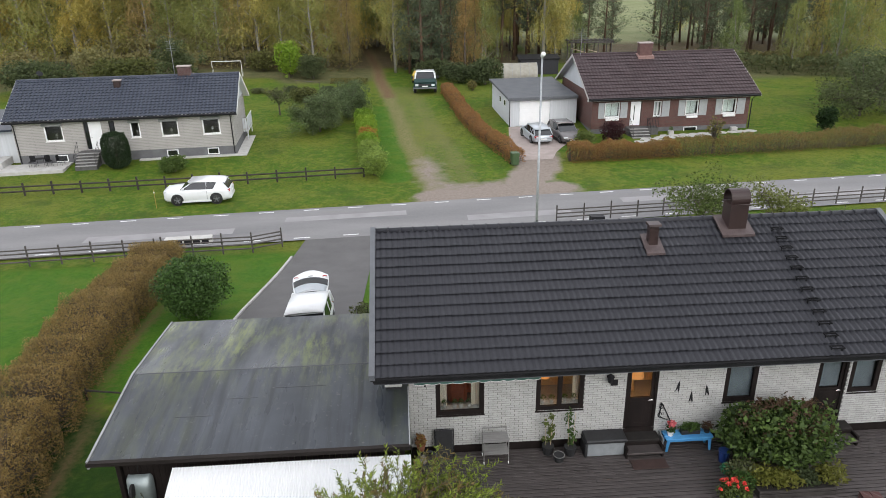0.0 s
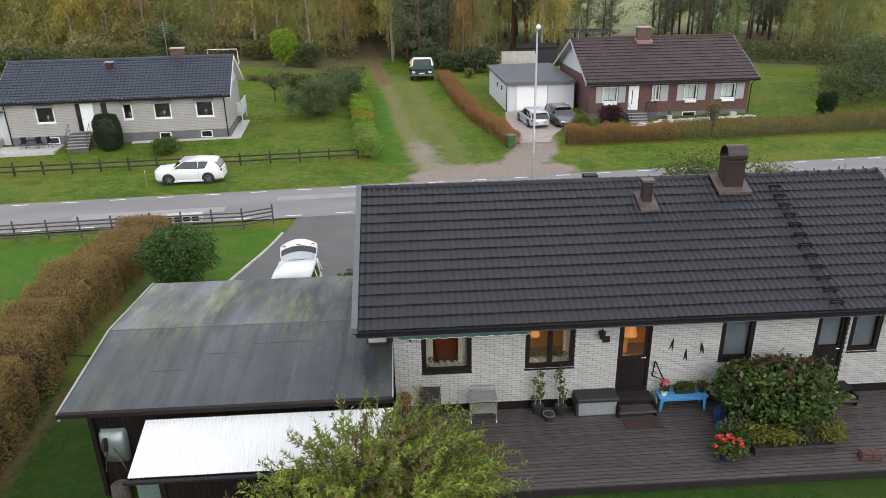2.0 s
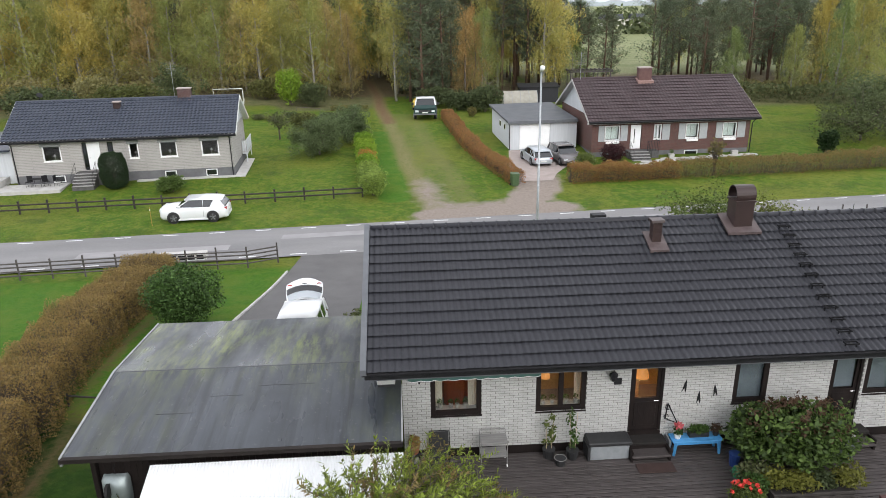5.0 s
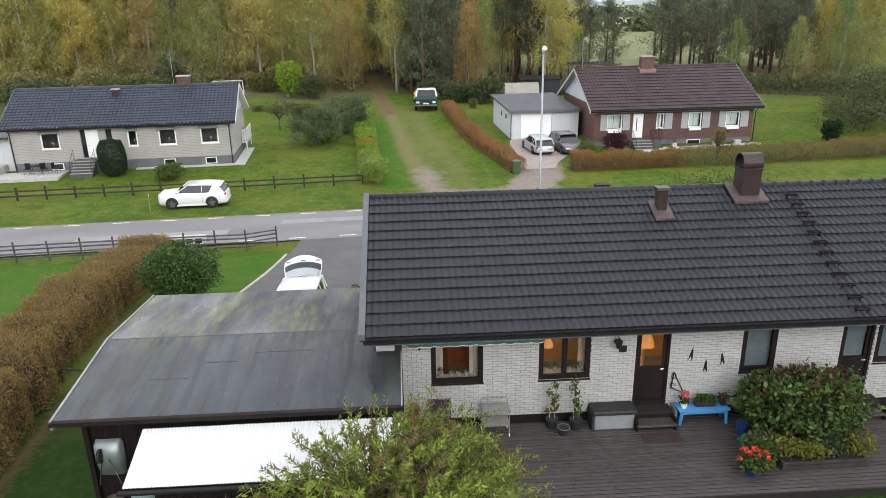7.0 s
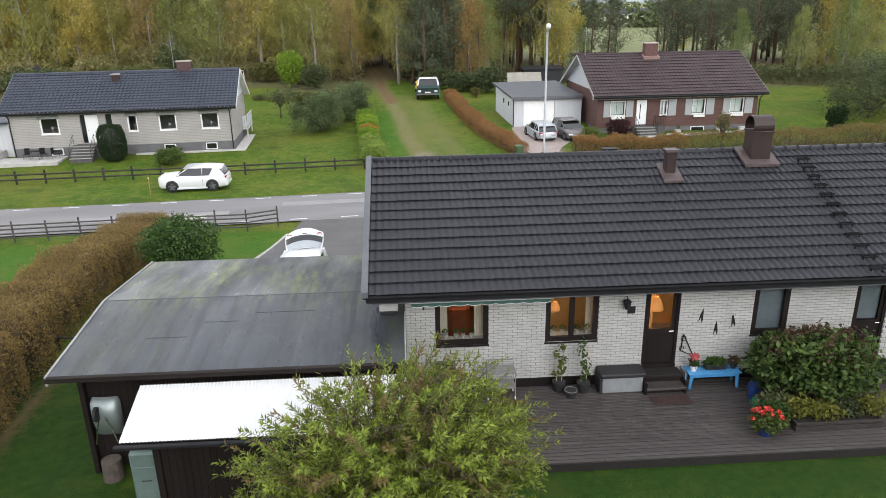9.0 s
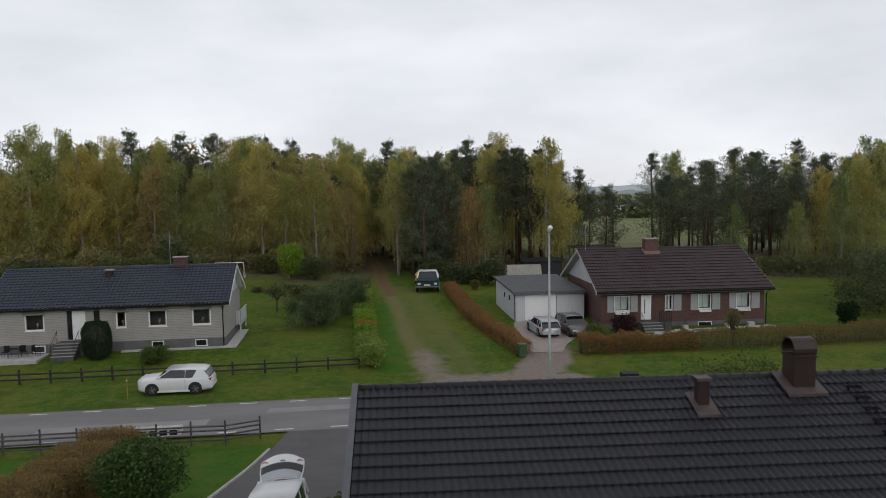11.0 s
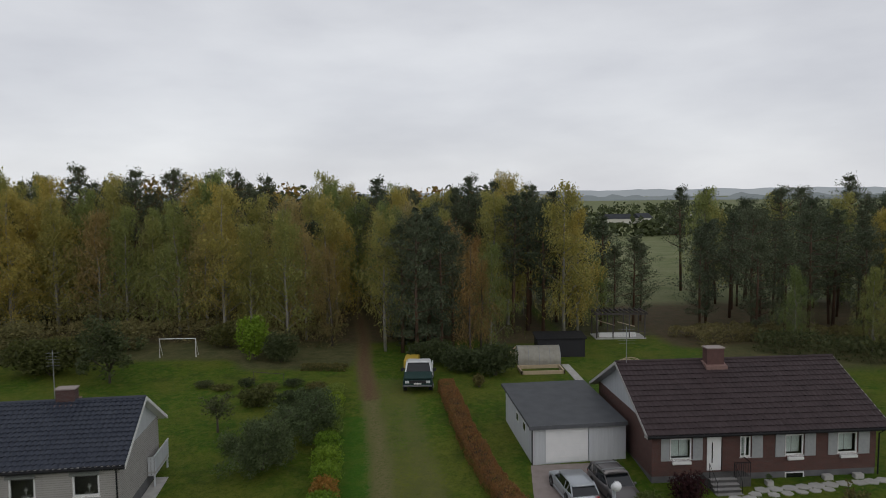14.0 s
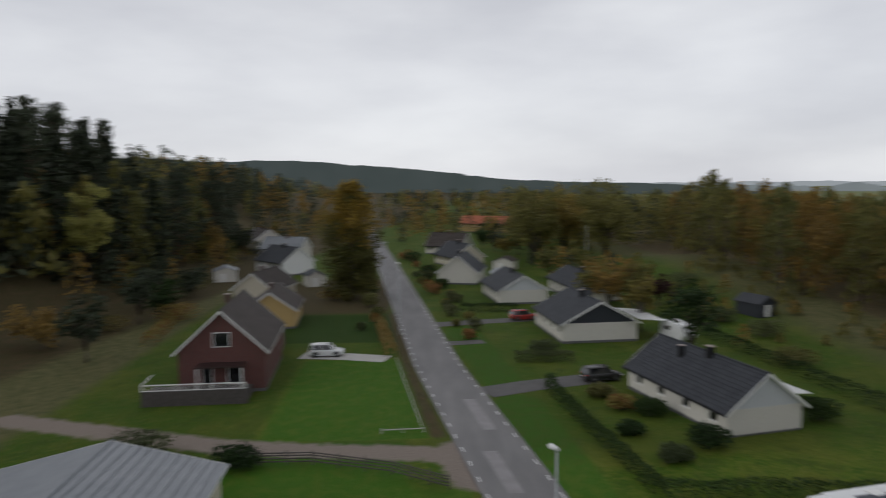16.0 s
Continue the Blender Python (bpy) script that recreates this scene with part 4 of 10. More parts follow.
def carport():
    c = thing("carport", "flat-roofed dark timber carport with mossy grey felt", "carport")
    out = [(-2.24, 2.07), (1.2, 2.42), (4.95, 2.12), (4.95, 1.94), (1.2, 2.24), (-2.24, 1.89)]
    g = Geo()
    for x0, x1, oo in ((-14.1, -6.22, [(-2.24, 2.07), (0.0, 2.30), (0.0, 2.20), (-2.24, 1.97)]),
                       (-14.1, -6.22, [(0.0, 2.30), (1.2, 2.42), (4.95, 2.12), (4.95, 2.02), (1.2, 2.32), (0.0, 2.20)])):
        g.prism(oo, x0, x1)
    part("felt_roof", g, M_felt, c, "grey roofing felt with moss stains and overlaps")
    for x0, y0, y1, w in ((-12.4, -0.75, -0.75, 0.95), (-11.2, -0.1, -0.1, 0.85), (-10.0, 0.28, 0.28, 1.5)):
        z = 2.07 + (y0 + 2.24) * 0.35 / 3.44
        part("felt_patch", Geo().prism([(y0 - 0.014, z + 0.001), (y0 + 0.014, z + 0.004), (y0 + 0.014, z + 0.008), (y0 - 0.014, z + 0.006)], x0, x0 + w), M_felt_dark, c)
    part("felt_ridge", Geo().prism([(1.17, 2.418), (1.2, 2.426), (1.23, 2.418), (1.23, 2.40), (1.17, 2.40)], -14.1, -6.9), M_felt_dark, c)
    part("fascia_south", Geo().box((-14.15, -2.30, 1.96), (-6.2, -2.245, 2.055)), M_fascia, c, "dark brown weathered fascia board")
    part("fascia_west", Geo().prism([(-2.24, 1.86), (1.2, 2.2), (4.95, 1.90), (4.95, 2.14), (1.2, 2.44), (-2.24, 2.09)], -14.16, -14.105), M_galv_dull, c, "dull metal edge strip")
    part("edge_strip", Geo().box((-14.1, -2.32, 2.06), (-6.2, -2.2, 2.085)), M_fascia, c)
    for k in range(48):
        x = -13.55 + k * 0.15
        part("wall_board", Geo().box((x, -1.75, -0.55), (x + 0.14, -1.72 + 0.004 * (k % 3), 1.92)), M_dark_wood, c)
    for k in range(40):
        y = -1.7 + k * 0.15
        part("wall_board", Geo().box((-13.62, y, -0.6 - 0.02 * k), (-13.59, y + 0.14, 1.95)), M_dark_wood, c)
    for x, y in ((-13.6, -1.85), (-13.55, 4.5), (-10.5, 4.5), (-7.4, 4.5)):
        part("post", Geo().cbox((x - 0.06, y - 0.06, -1.4), (x + 0.06, y + 0.06, 2.0), 0.01), M_dark_wood, c)
    part("inner_wall", Geo().box((-13.5, 1.0, -0.9), (-6.3, 1.1, 2.1)), M_dark_wood, c)
    part("flashing", Geo().prism([(-2.24, 2.07), (0.0, 2.30), (0.0, 2.335), (-2.24, 2.105)], -6.235, -6.2), M_galv_dull, c, "dull metal edge along the felt")


def felt_material():
    """Grey roofing felt: long run-off streaks down both slopes, moss in patches, wet sheen in others."""
    m = bpy.data.materials.new("mossy_felt")
    m.use_nodes = True
    nt = m.node_tree
    L = nt.links.new
    b = nt.nodes["Principled BSDF"]
    co = nt.nodes.new("ShaderNodeTexCoord")

    def cloud(stretch, scale, detail, lo, hi, top=1.0, rough=0.6):
        mp, n, r = (nt.nodes.new("ShaderNode" + k) for k in ("Mapping", "TexNoise", "MapRange"))
        mp.inputs["Scale"].default_value = stretch
        n.inputs["Scale"].default_value, n.inputs["Detail"].default_value, n.inputs["Roughness"].default_value = scale, detail, rough
        r.inputs["From Min"].default_value, r.inputs["From Max"].default_value, r.inputs["To Max"].default_value = lo, hi, top
        L(co.outputs["Object"], mp.inputs["Vector"])
        L(mp.outputs["Vector"], n.inputs["Vector"])
        L(n.outputs["Fac"], r.inputs["Value"])
        return r.outputs[0]

    def blend(fac, c1, c2):
        x = nt.nodes.new("ShaderNodeMixRGB")
        L(fac, x.inputs[0])
        for k, c in ((1, c1), (2, c2)):
            if isinstance(c, tuple):
                x.inputs[k].default_value = (*c, 1)
            else:
                L(c, x.inputs[k])
        return x.outputs[0]

    col = blend(cloud((1, 0.6, 1), 0.5, 5, 0.35, 0.65), (0.022, 0.026, 0.032), (0.046, 0.052, 0.062))
    col = blend(cloud((3.6, 0.2, 1), 0.9, 6, 0.47, 0.62, 0.7), col, (0.012, 0.014, 0.017))
    col = blend(cloud((4.5, 0.35, 1), 1.1, 6, 0.58, 0.76, 0.32), col, (0.085, 0.092, 0.098))
    sep, north = nt.nodes.new("ShaderNodeSeparateXYZ"), nt.nodes.new("ShaderNodeMapRange")
    north.inputs["From Min"].default_value, north.inputs["From Max"].default_value = 0.2, 2.2
    north.inputs["To Min"].default_value = 0.16
    L(co.outputs["Object"], sep.inputs[0])
    L(sep.outputs["Y"], north.inputs["Value"])
    moss = nt.nodes.new("ShaderNodeMath")
    moss.operation = "MULTIPLY"
    L(cloud((0.75, 0.4, 1), 0.55, 3, 0.41, 0.57), moss.inputs[0])
    L(cloud((2.6, 0.55, 1), 1.6, 8, 0.43, 0.60, 0.9, 0.7), moss.inputs[1])
    grown = nt.nodes.new("ShaderNodeMath")
    grown.operation = "MULTIPLY"
    L(moss.outputs[0], grown.inputs[0])
    L(north.outputs[0], grown.inputs[1])
    col = blend(grown.outputs[0], col, (0.118, 0.138, 0.042))
    col = blend(cloud((1, 1, 1), 9.0, 3, 0.62, 0.72, 0.35), col, (0.13, 0.13, 0.12))
    L(col, b.inputs["Base Color"])
    wet = cloud((1.6, 0.35, 1), 0.6, 4, 0.38, 0.64)
    gloss = nt.nodes.new("ShaderNodeMapRange")
    gloss.inputs["To Min"].default_value, gloss.inputs["To Max"].default_value = 0.24, 0.55
    L(wet, gloss.inputs["Value"])
    L(gloss.outputs[0], b.inputs["Roughness"])
    b.inputs["Specular IOR Level"].default_value = 0.4
    bp, n = nt.nodes.new("ShaderNodeBump"), nt.nodes.new("ShaderNodeTexNoise")
    n.inputs["Scale"].default_value = 0.8
    bp.inputs["Strength"].default_value, bp.inputs["Distance"].default_value = 0.25, 0.05
    L(co.outputs["Object"], n.inputs["Vector"])
    L(n.outputs["Fac"], bp.inputs["Height"])
    L(bp.outputs[0], b.inputs["Normal"])
    return m


M_felt = felt_material()
M_galv_dull = mat("dull_grey_metal", (0.20, 0.205, 0.20), (0.30, 0.305, 0.30), 0.6, scale=3, bump=0.05)
M_felt_dark = mat("felt_seam", (0.04, 0.042, 0.046), (0.06, 0.062, 0.066), 0.6, bump=0.1)
M_fascia = mat("weathered_brown_fascia", (0.012, 0.010, 0.009), (0.026, 0.021, 0.019), 0.8, spec=0.15, scale=2, stretch=(0.3, 1, 1), bump=0.1)
carport()


def lean_to():
    s = thing("lean_to_shed", "dark lean-to shed under white corrugated sheets", "shed")
    x0, x1 = -12.08, -6.2
    a, b = (-2.32, 1.84), (-3.82, 1.38)
    sheets = [(x0, -10.15), (-10.17, -8.2), (-8.22, x1)]
    for i, (p, q) in enumerate(sheets):
        n = int((q - p) / 0.076) * 6
        top, vs = [], []
        for k in range(n + 1):
            x = p + (q - p) * k / n
            dz = 0.011 * math.cos(2 * math.pi * x / 0.076) + 0.004 * (i % 2)
            vs += [(x, a[0], a[1] + dz), (x, b[0], b[1] + dz)]
        part("corrugated_sheet", Geo().add(vs, [(2 * k, 2 * k + 1, 2 * k + 3, 2 * k + 2) for k in range(n)]), M_white_sheet, s, "white corrugated plastic sheet", True)
    part("gutter", Geo().cbox((x0 - 0.1, -3.93, 1.25), (x1, -3.82, 1.34), 0.02), M_black_metal, s, "dark gutter")
    for x in (x0 + 0.3, -9.2, x1 - 0.2):
        part("rafter", Geo().prism([(-2.3, 1.72), (-3.8, 1.26), (-3.8, 1.36), (-2.3, 1.82)], x, x + 0.07), M_dark_wood, s)
    # boards added across the front; their near-black stands for the shaded inside
    for k in range(36):
        x = -11.35 + 0.145 * k
        part("wall_board", Geo().box((x, -3.66, -0.5), (x + 0.135, -3.63 + 0.003 * (k % 3), 1.3)), M_dark_wood, s)
    part("corner_post", Geo().cbox((-11.5, -3.7, -0.5), (-11.36, -3.58, 1.34), 0.01), M_dark_wood, s)
    part("side_wall", Geo().box((-11.42, -3.6, -0.5), (-11.38, -1.76, 1.4)), M_dark_wood, s)
    part("top_plate", Geo().box((x0 + 0.2, -3.72, 1.2), (x1, -3.62, 1.28)), M_dark_wood, s)


M_white_sheet = mat("white_corrugated_plastic", (0.86, 0.86, 0.86), (0.81, 0.82, 0.83), 0.35, scale=1.2, fine=20, bump=0.03, trans=0.25)
lean_to()


def deck():
    d = thing("deck", "weathered brown timber deck along the house wall", "deck")
    rng = random.Random(5)
    y, k = -0.02, 0
    while y > -3.36:
        cuts = sorted([-5.9 if y > -2.4 else -6.1] + [v + rng.uniform(-0.8, 0.8) for v in (-1.6, 3.2, 7.6)] + [10.5])
        for a, b in zip(cuts[:-1], cuts[1:]):
            part("board", Geo().cbox((a + 0.003, y - 0.108, 0.0 - 0.03), (b - 0.003, y, 0.0 + rng.uniform(-0.002, 0.002)), 0.006), M_deck, d)
        y -= 0.134
        k += 1
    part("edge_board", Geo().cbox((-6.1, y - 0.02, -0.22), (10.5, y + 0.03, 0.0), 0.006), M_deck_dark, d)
    # solid slab, coloured as the shade seen in the board gaps
    part("shaded_base_frame", Geo().box((-6.0, y + 0.05, -0.2), (10.4, -0.05, -0.04)), M_deck_dark, d)


deck()


# ---- houses across the road and along the village street ----
def course_roof(x0, x1, y_eave, z_eave, y_ridge, z_ridge, rows, wave=0.0, amp=0.0, lip=0.06, seg=6):
    """Courses of tiles as stepped strips, rolled across where wave is given."""
    g = Geo()
    n = max(1, int(round((x1 - x0) / wave)) * seg) if wave else 1
    under = math.copysign(0.07, y_ridge - y_eave)
    for r in range(rows):
        f0, f1 = r / rows, (r + 1.12) / rows
        a = (y_eave + (y_ridge - y_eave) * f0, z_eave + (z_ridge - z_eave) * f0)
        b = (y_eave + (y_ridge - y_eave) * min(f1, 1), z_eave + (z_ridge - z_eave) * min(f1, 1))
        vs = []
        for k in range(n + 1):
            x = x0 + (x1 - x0) * k / n
            dz = amp * math.sin(2 * math.pi * (k / seg + 0.1)) if wave else 0
            vs += [(x, a[0], a[1] + lip + dz), (x, b[0], b[1] + dz), (x, a[0] + under, a[1] + dz - 0.01)]
        g.add(vs, [(3 * k, 3 * k + 3, 3 * k + 4, 3 * k + 1) for k in range(n)] + [(3 * k + 2, 3 * k + 5, 3 * k + 3, 3 * k) for k in range(n)])
    return g


def gable_house(name, label, m, w, d, wall_h, rise, walls, roof_mat, gable_mat=None, plinth=0.5, over=0.5, gable_over=0.4, holes=(), side_holes=(), rows=16, wave=0.0, amp=0.0,
                trim=None, back=True, gutter=None, group=""):
    """A house with its ridge along x: front wall at y = 0, ground at z = 0."""
    trim = trim or M_white_trim
    h = thing(name, label, "house", m, group)
    part("plinth", Geo().box((0.02, 0.03, -1.2), (w - 0.02, d - 0.03, plinth)), M_plinth, h, "grey rendered plinth")
    part("wall_front", Geo().wall(0, w, plinth, wall_h, 0.0, 0.25, holes), walls, h)
    part("wall_back", Geo().wall(0, w, plinth, wall_h, d - 0.25, d), walls, h)
    for x0, x1, hh in ((0, 0.25, ()), (w - 0.25, w, side_holes)):
        part("wall_side", Geo().box((x0, 0.25, plinth), (x1, d - 0.25, wall_h)), walls, h)
    for x0, x1 in ((0.01, 0.24), (w - 0.24, w - 0.01)):
        part("gable", Geo().prism([(0.02, wall_h), (d - 0.02, wall_h), (d / 2, wall_h + rise - 0.1)], x0, x1), gable_mat or walls, h)
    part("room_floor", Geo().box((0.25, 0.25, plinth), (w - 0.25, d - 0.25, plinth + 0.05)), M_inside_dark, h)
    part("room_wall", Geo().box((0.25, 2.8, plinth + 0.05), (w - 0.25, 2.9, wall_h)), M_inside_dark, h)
    slope = rise / (d / 2)
    ze, zr = wall_h - over * slope + 0.06, wall_h + rise + 0.06
    x0, x1 = -gable_over, w + gable_over
    part("roof_deck", Geo().prism([(-over, ze), (d / 2, zr), (d + over, ze), (d + over, ze - 0.16), (d / 2, zr - 0.16), (-over, ze - 0.16)], x0, x1), trim, h, "painted eaves and bargeboards")
    tagged(part("roof", course_roof(x0 - 0.03, x1 + 0.03, -over - 0.04, ze + 0.015 + amp, d / 2, zr + 0.015 + amp, rows, wave, amp), roof_mat, h), kind="stuff")
    tagged(part("roof_back", course_roof(x0 - 0.03, x1 + 0.03, d + over + 0.04, ze + 0.01, d / 2, zr + 0.01, rows), roof_mat, h), kind="stuff")
    part("ridge", Geo().tube([(x0 - 0.03, d / 2, zr + 0.02), (x1 + 0.03, d / 2, zr + 0.02)], 0.12, 8), roof_mat, h)
    for x in (x0 - 0.06, x1 + 0.03):
        part("bargeboard", Geo().prism([(-over - 0.04, ze - 0.18), (d / 2, zr - 0.18), (d + over + 0.04, ze - 0.18), (d + over + 0.04, ze + 0.05), (d / 2, zr + 0.06), (-over - 0.04, ze + 0.05)], x, x + 0.03), trim, h)
    part("gutter", Geo().tube([(x0, -over - 0.09, ze - 0.05), (x1, -over - 0.09, ze - 0.05)], 0.06, 8), gutter or M_black_metal, h)
    part("fascia", Geo().box((x0 - 0.03, -over - 0.05, ze - 0.17), (x1 + 0.03, -over - 0.005, ze + 0.035)), gutter or M_black_metal, h, "dark fascia behind the gutter")
    return h, ze, zr


def hood_stack(h, x, y, z, w=0.7, d=0.55, high=1.1, flash=True, brick=None, crown=True):
    """A chimney stack with flashing and a crown."""
    c = part("chimney", Geo().box((x - w / 2, y - d / 2, z - 0.9), (x + w / 2, y + d / 2, z + high)), brick or M_brown_metal, h, "sheet-clad chimney stack")
    if crown:
        part("crown", Geo().cbox((x - w / 2 - 0.06, y - d / 2 - 0.06, z + high), (x + w / 2 + 0.06, y + d / 2 + 0.06, z + high + 0.1), 0.02), M_stack_crown, c)
    if flash:
        part("flashing", Geo().prism([(y - d / 2 - 0.26, z - 0.42), (y + d / 2 + 0.1, z - 0.12), (y + d / 2 + 0.1, z + 0.14), (y - d / 2 - 0.26, z - 0.14)], x - w / 2 - 0.16, x + w / 2 + 0.16), M_flash_pink, c, "pale reddish flashing")
    return c


M_stack_crown = mat("stack_crown", (0.30, 0.25, 0.23), (0.36, 0.31, 0.29), 0.8)
M_flash_pink = mat("reddish_flashing", (0.20, 0.12, 0.105), (0.26, 0.165, 0.145), 0.6)
M_red_stack = brick_mat("red_stack_brick", (0.058, 0.022, 0.020), (0.075, 0.030, 0.026), (0.12, 0.095, 0.088))
M_beige_brick = brick_mat("pale_beige_brick", (0.345, 0.33, 0.312), (0.365, 0.348, 0.328), (0.22, 0.208, 0.195), 3.0, 0.13, 0.013)
M_red_brick = brick_mat("dark_red_brick", (0.115, 0.042, 0.034), (0.075, 0.034, 0.030), (0.11, 0.085, 0.075), 0.25, 0.075, 0.010)
M_grey_panel = mat("pale_grey_boarding", (0.46, 0.48, 0.50), (0.54, 0.56, 0.58), 0.7, scale=1.0, fine=8, stretch=(6, 6, 0.3), bump=0.2)
M_cream = mat("cream_render", (0.50, 0.46, 0.37), (0.57, 0.52, 0.43), 0.85)
M_offwhite = mat("offwhite_wall", (0.54, 0.52, 0.47), (0.62, 0.60, 0.55), 0.85)
M_yellow = mat("yellow_board", (0.42, 0.29, 0.12), (0.48, 0.34, 0.15), 0.8)
M_orange_tile = mat("orange_tile", (0.30, 0.085, 0.04), (0.38, 0.13, 0.07), 0.8)
M_valance = mat("striped_valance", (0.22, 0.23, 0.215), (0.12, 0.13, 0.125), 0.9, scale=9, stretch=(6, 1, 0.2))
M_stone = mat("grey_stone", (0.22, 0.215, 0.21), (0.32, 0.31, 0.30), 0.9, scale=2, fine=20, bump=0.4)


def steps(name, label, m, w, n, rise=0.17, run=0.28, material=None, rails=False):
    """Outdoor steps going up towards +y, top flush at y = 0."""
    s = thing(name, label, "steps", m)
    for k in range(n):
        st = part("step", Geo().cbox((-w / 2, -run * (n - k), -0.3), (w / 2, -run * (n - k - 1), rise * (k + 1) - 0.03), 0.012), material or M_stone, s)
        part("tread", Geo().cbox((-w / 2 - 0.02, -run * (n - k) - 0.03, rise * (k + 1) - 0.028), (w / 2 + 0.02, -run * (n - k - 1), rise * (k + 1) + 0.012), 0.008), M_stone, st)
    if rails:
        for x in (-w / 2 + 0.04, w / 2 - 0.04):
            part("rail", Geo().tube([(x, -run * n + 0.1, 0.17), (x, -run * n + 0.1, 1.0), (x, 0, rise * n + 0.95), (x, 0, rise * n)], 0.018, 6), M_black_metal, s)
            for k in range(1, n):
                part("baluster", Geo().tube([(x, -run * (n - k) + 0.1, rise * k), (x, -run * (n - k) + 0.1, rise * k + 0.92)], 0.009, 5), M_black_metal, s)
    return s


TURN = 3.9


def house_beige():
    """The long pale brick house with a blue-black roof: its east corner and face set by the ground there."""
    w, d = 17.66, 8.1
    turn = 4.4
    ox, oy = -20.45 - w * math.cos(radians(turn)), 44.0 - w * math.sin(radians(turn))
    m = pose(ox, oy, -1.92, 0, 0, turn)
    wins = [(2.42, 3.87), (9.24, 10.02), (11.72, 13.13), (15.1, 16.56)]
    z0, z1, P = 1.85, 3.25, 0.75
    holes = [(a, b, z0, z1) for a, b in wins] + [(5.55, 6.95, 1.02, 3.36), (7.55, 8.03, 2.4, 3.34)]
    h, ze, zr = gable_house("house", "long pale beige brick bungalow under a blue-black tiled roof", m, w, d, 3.9, 2.35, M_beige_brick, M_tile_blue, M_grey_panel, P, 0.5, 0.45,
                            holes, rows=15, wave=0.32, amp=0.03, trim=M_white_trim)
    for a, b in wins:
        win = window_unit(h, a, b, z0, z1, 0.02, M_white_trim, (), 0.10, label="white-framed window under a short valance")
        part("valance", Geo().prism([(-0.20, z1 - 0.02), (-0.02, z1 + 0.16), (-0.02, z1 + 0.18), (-0.21, z1 + 0.01)], a - 0.08, b + 0.08).box((a - 0.08, -0.215, z1 - 0.12), (b + 0.08, -0.20, z1 + 0.01)), M_valance, win, "striped cloth valance")
        c = (a + b) / 2
        lamp = thing("table_lamp", "small pale lamp standing in the window", "lamp", m, "lamps in the windows")
        part("shade", Geo().tube([(c, 0.5, 2.2), (c, 0.5, 2.38)], [0.12, 0.07], 10), M_pot_grey, lamp)
        part("foot", Geo().tube([(c, 0.5, 1.9), (c, 0.5, 2.2)], 0.03, 8), M_pot_grey, lamp)
        part("stand", Geo().box((c - 0.25, 0.35, P), (c + 0.25, 0.65, 1.9)), M_inside_dark, lamp)
    door = part("door", Geo().cbox((5.92, 0.06, 1.05), (6.92, 0.12, 3.33), 0.01), M_white_paint, h, "white front door")
    part("door_handle", Geo().tube([(6.02, 0.03, 2.05), (6.14, 0.03, 2.05)], 0.015, 6), M_chrome, door)
    part("side_light", Geo().box((5.58, 0.08, 1.05), (5.88, 0.11, 3.33)), M_dark_glass, h, "dark glazed sidelight")
    part("side_light", Geo().box((7.57, 0.06, 2.42), (8.01, 0.09, 3.32)), M_dark_glass, h)
    for x in (15.26, 11.88, 2.9):
        part("cellar_window", Geo().box((x, -0.01, 0.10), (x + 0.95, 0.06, 0.66)), M_white_trim, h)
        part("cellar_pane", Geo().box((x + 0.08, -0.02, 0.17), (x + 0.87, -0.012, 0.60)), M_dark_glass, h)
    for x in (0.15, w - 0.15):
        part("downpipe", Geo().tube([(x, -0.5, 3.55), (x, -0.1, 3.3), (x, -0.06, 0.1)], 0.045, 7), M_black_metal, h)
    hood_stack(h, 13.45, 4.2, zr - 0.05, 1.1, 0.65, 0.76, brick=M_red_stack)
    hood_stack(h, 8.0, 3.0, zr - 0.75, 0.55, 0.45, 0.62)
    part("satellite_dish", Geo().tube([(1.0, 5.2, zr - 0.2), (1.0, 5.2, zr + 0.3), (1.1, 5.1, zr + 0.45)], [0.03, 0.03, 0.28], 10), M_black_metal, h, "small dark dish behind the ridge")
    ant = thing("aerial", "tall thin rooftop aerial behind the ridge", "aerial", m)
    part("mast", Geo().tube([(12.4, 5.0, zr - 0.3), (12.4, 5.0, zr + 3.0)], 0.025, 6), M_galv, ant)
    for k in range(5):
        part("rod", Geo().tube([(12.0, 5.0 + 0.0, zr + 2.0 + 0.2 * k), (12.8, 5.0, zr + 2.0 + 0.2 * k)], 0.008, 4), M_galv, ant)
    steps("entrance_steps", "grey stone entrance steps with black rails", m @ pose(5.9, -0.9, 0.0), 1.7, 5, 0.19, 0.28, M_stone_dark, True)
    solid("landing", Geo().cbox((5.0, -0.9, -0.2), (7.3, -0.02, 0.98), 0.02), M_stone_dark, "grey stone entrance landing by the door", "landing", m=m)
    # paved apron, terrace and side balcony
    solid("terrace_paving", Geo().box((-4.5, -2.6, -0.35), (4.2, -0.1, 0.06)), M_concrete, "pale concrete slab terrace", "terrace", "structure", m=m)
    solid("house_path", Geo().box((w - 8.0, -0.55, -0.3), (w + 0.9, -0.02, 0.05)).box((w + 0.02, -0.02, -0.3), (w + 0.9, d, 0.05)), M_concrete, "narrow concrete strip along the house wall", "path", "structure", m=m)
    bal = thing("balcony", "pale boarded balcony on the gable end", "balcony", m)
    part("slab", Geo().box((w + 0.02, 5.2, 0.95), (w + 0.5, 8.6, 1.08)), M_concrete, bal)
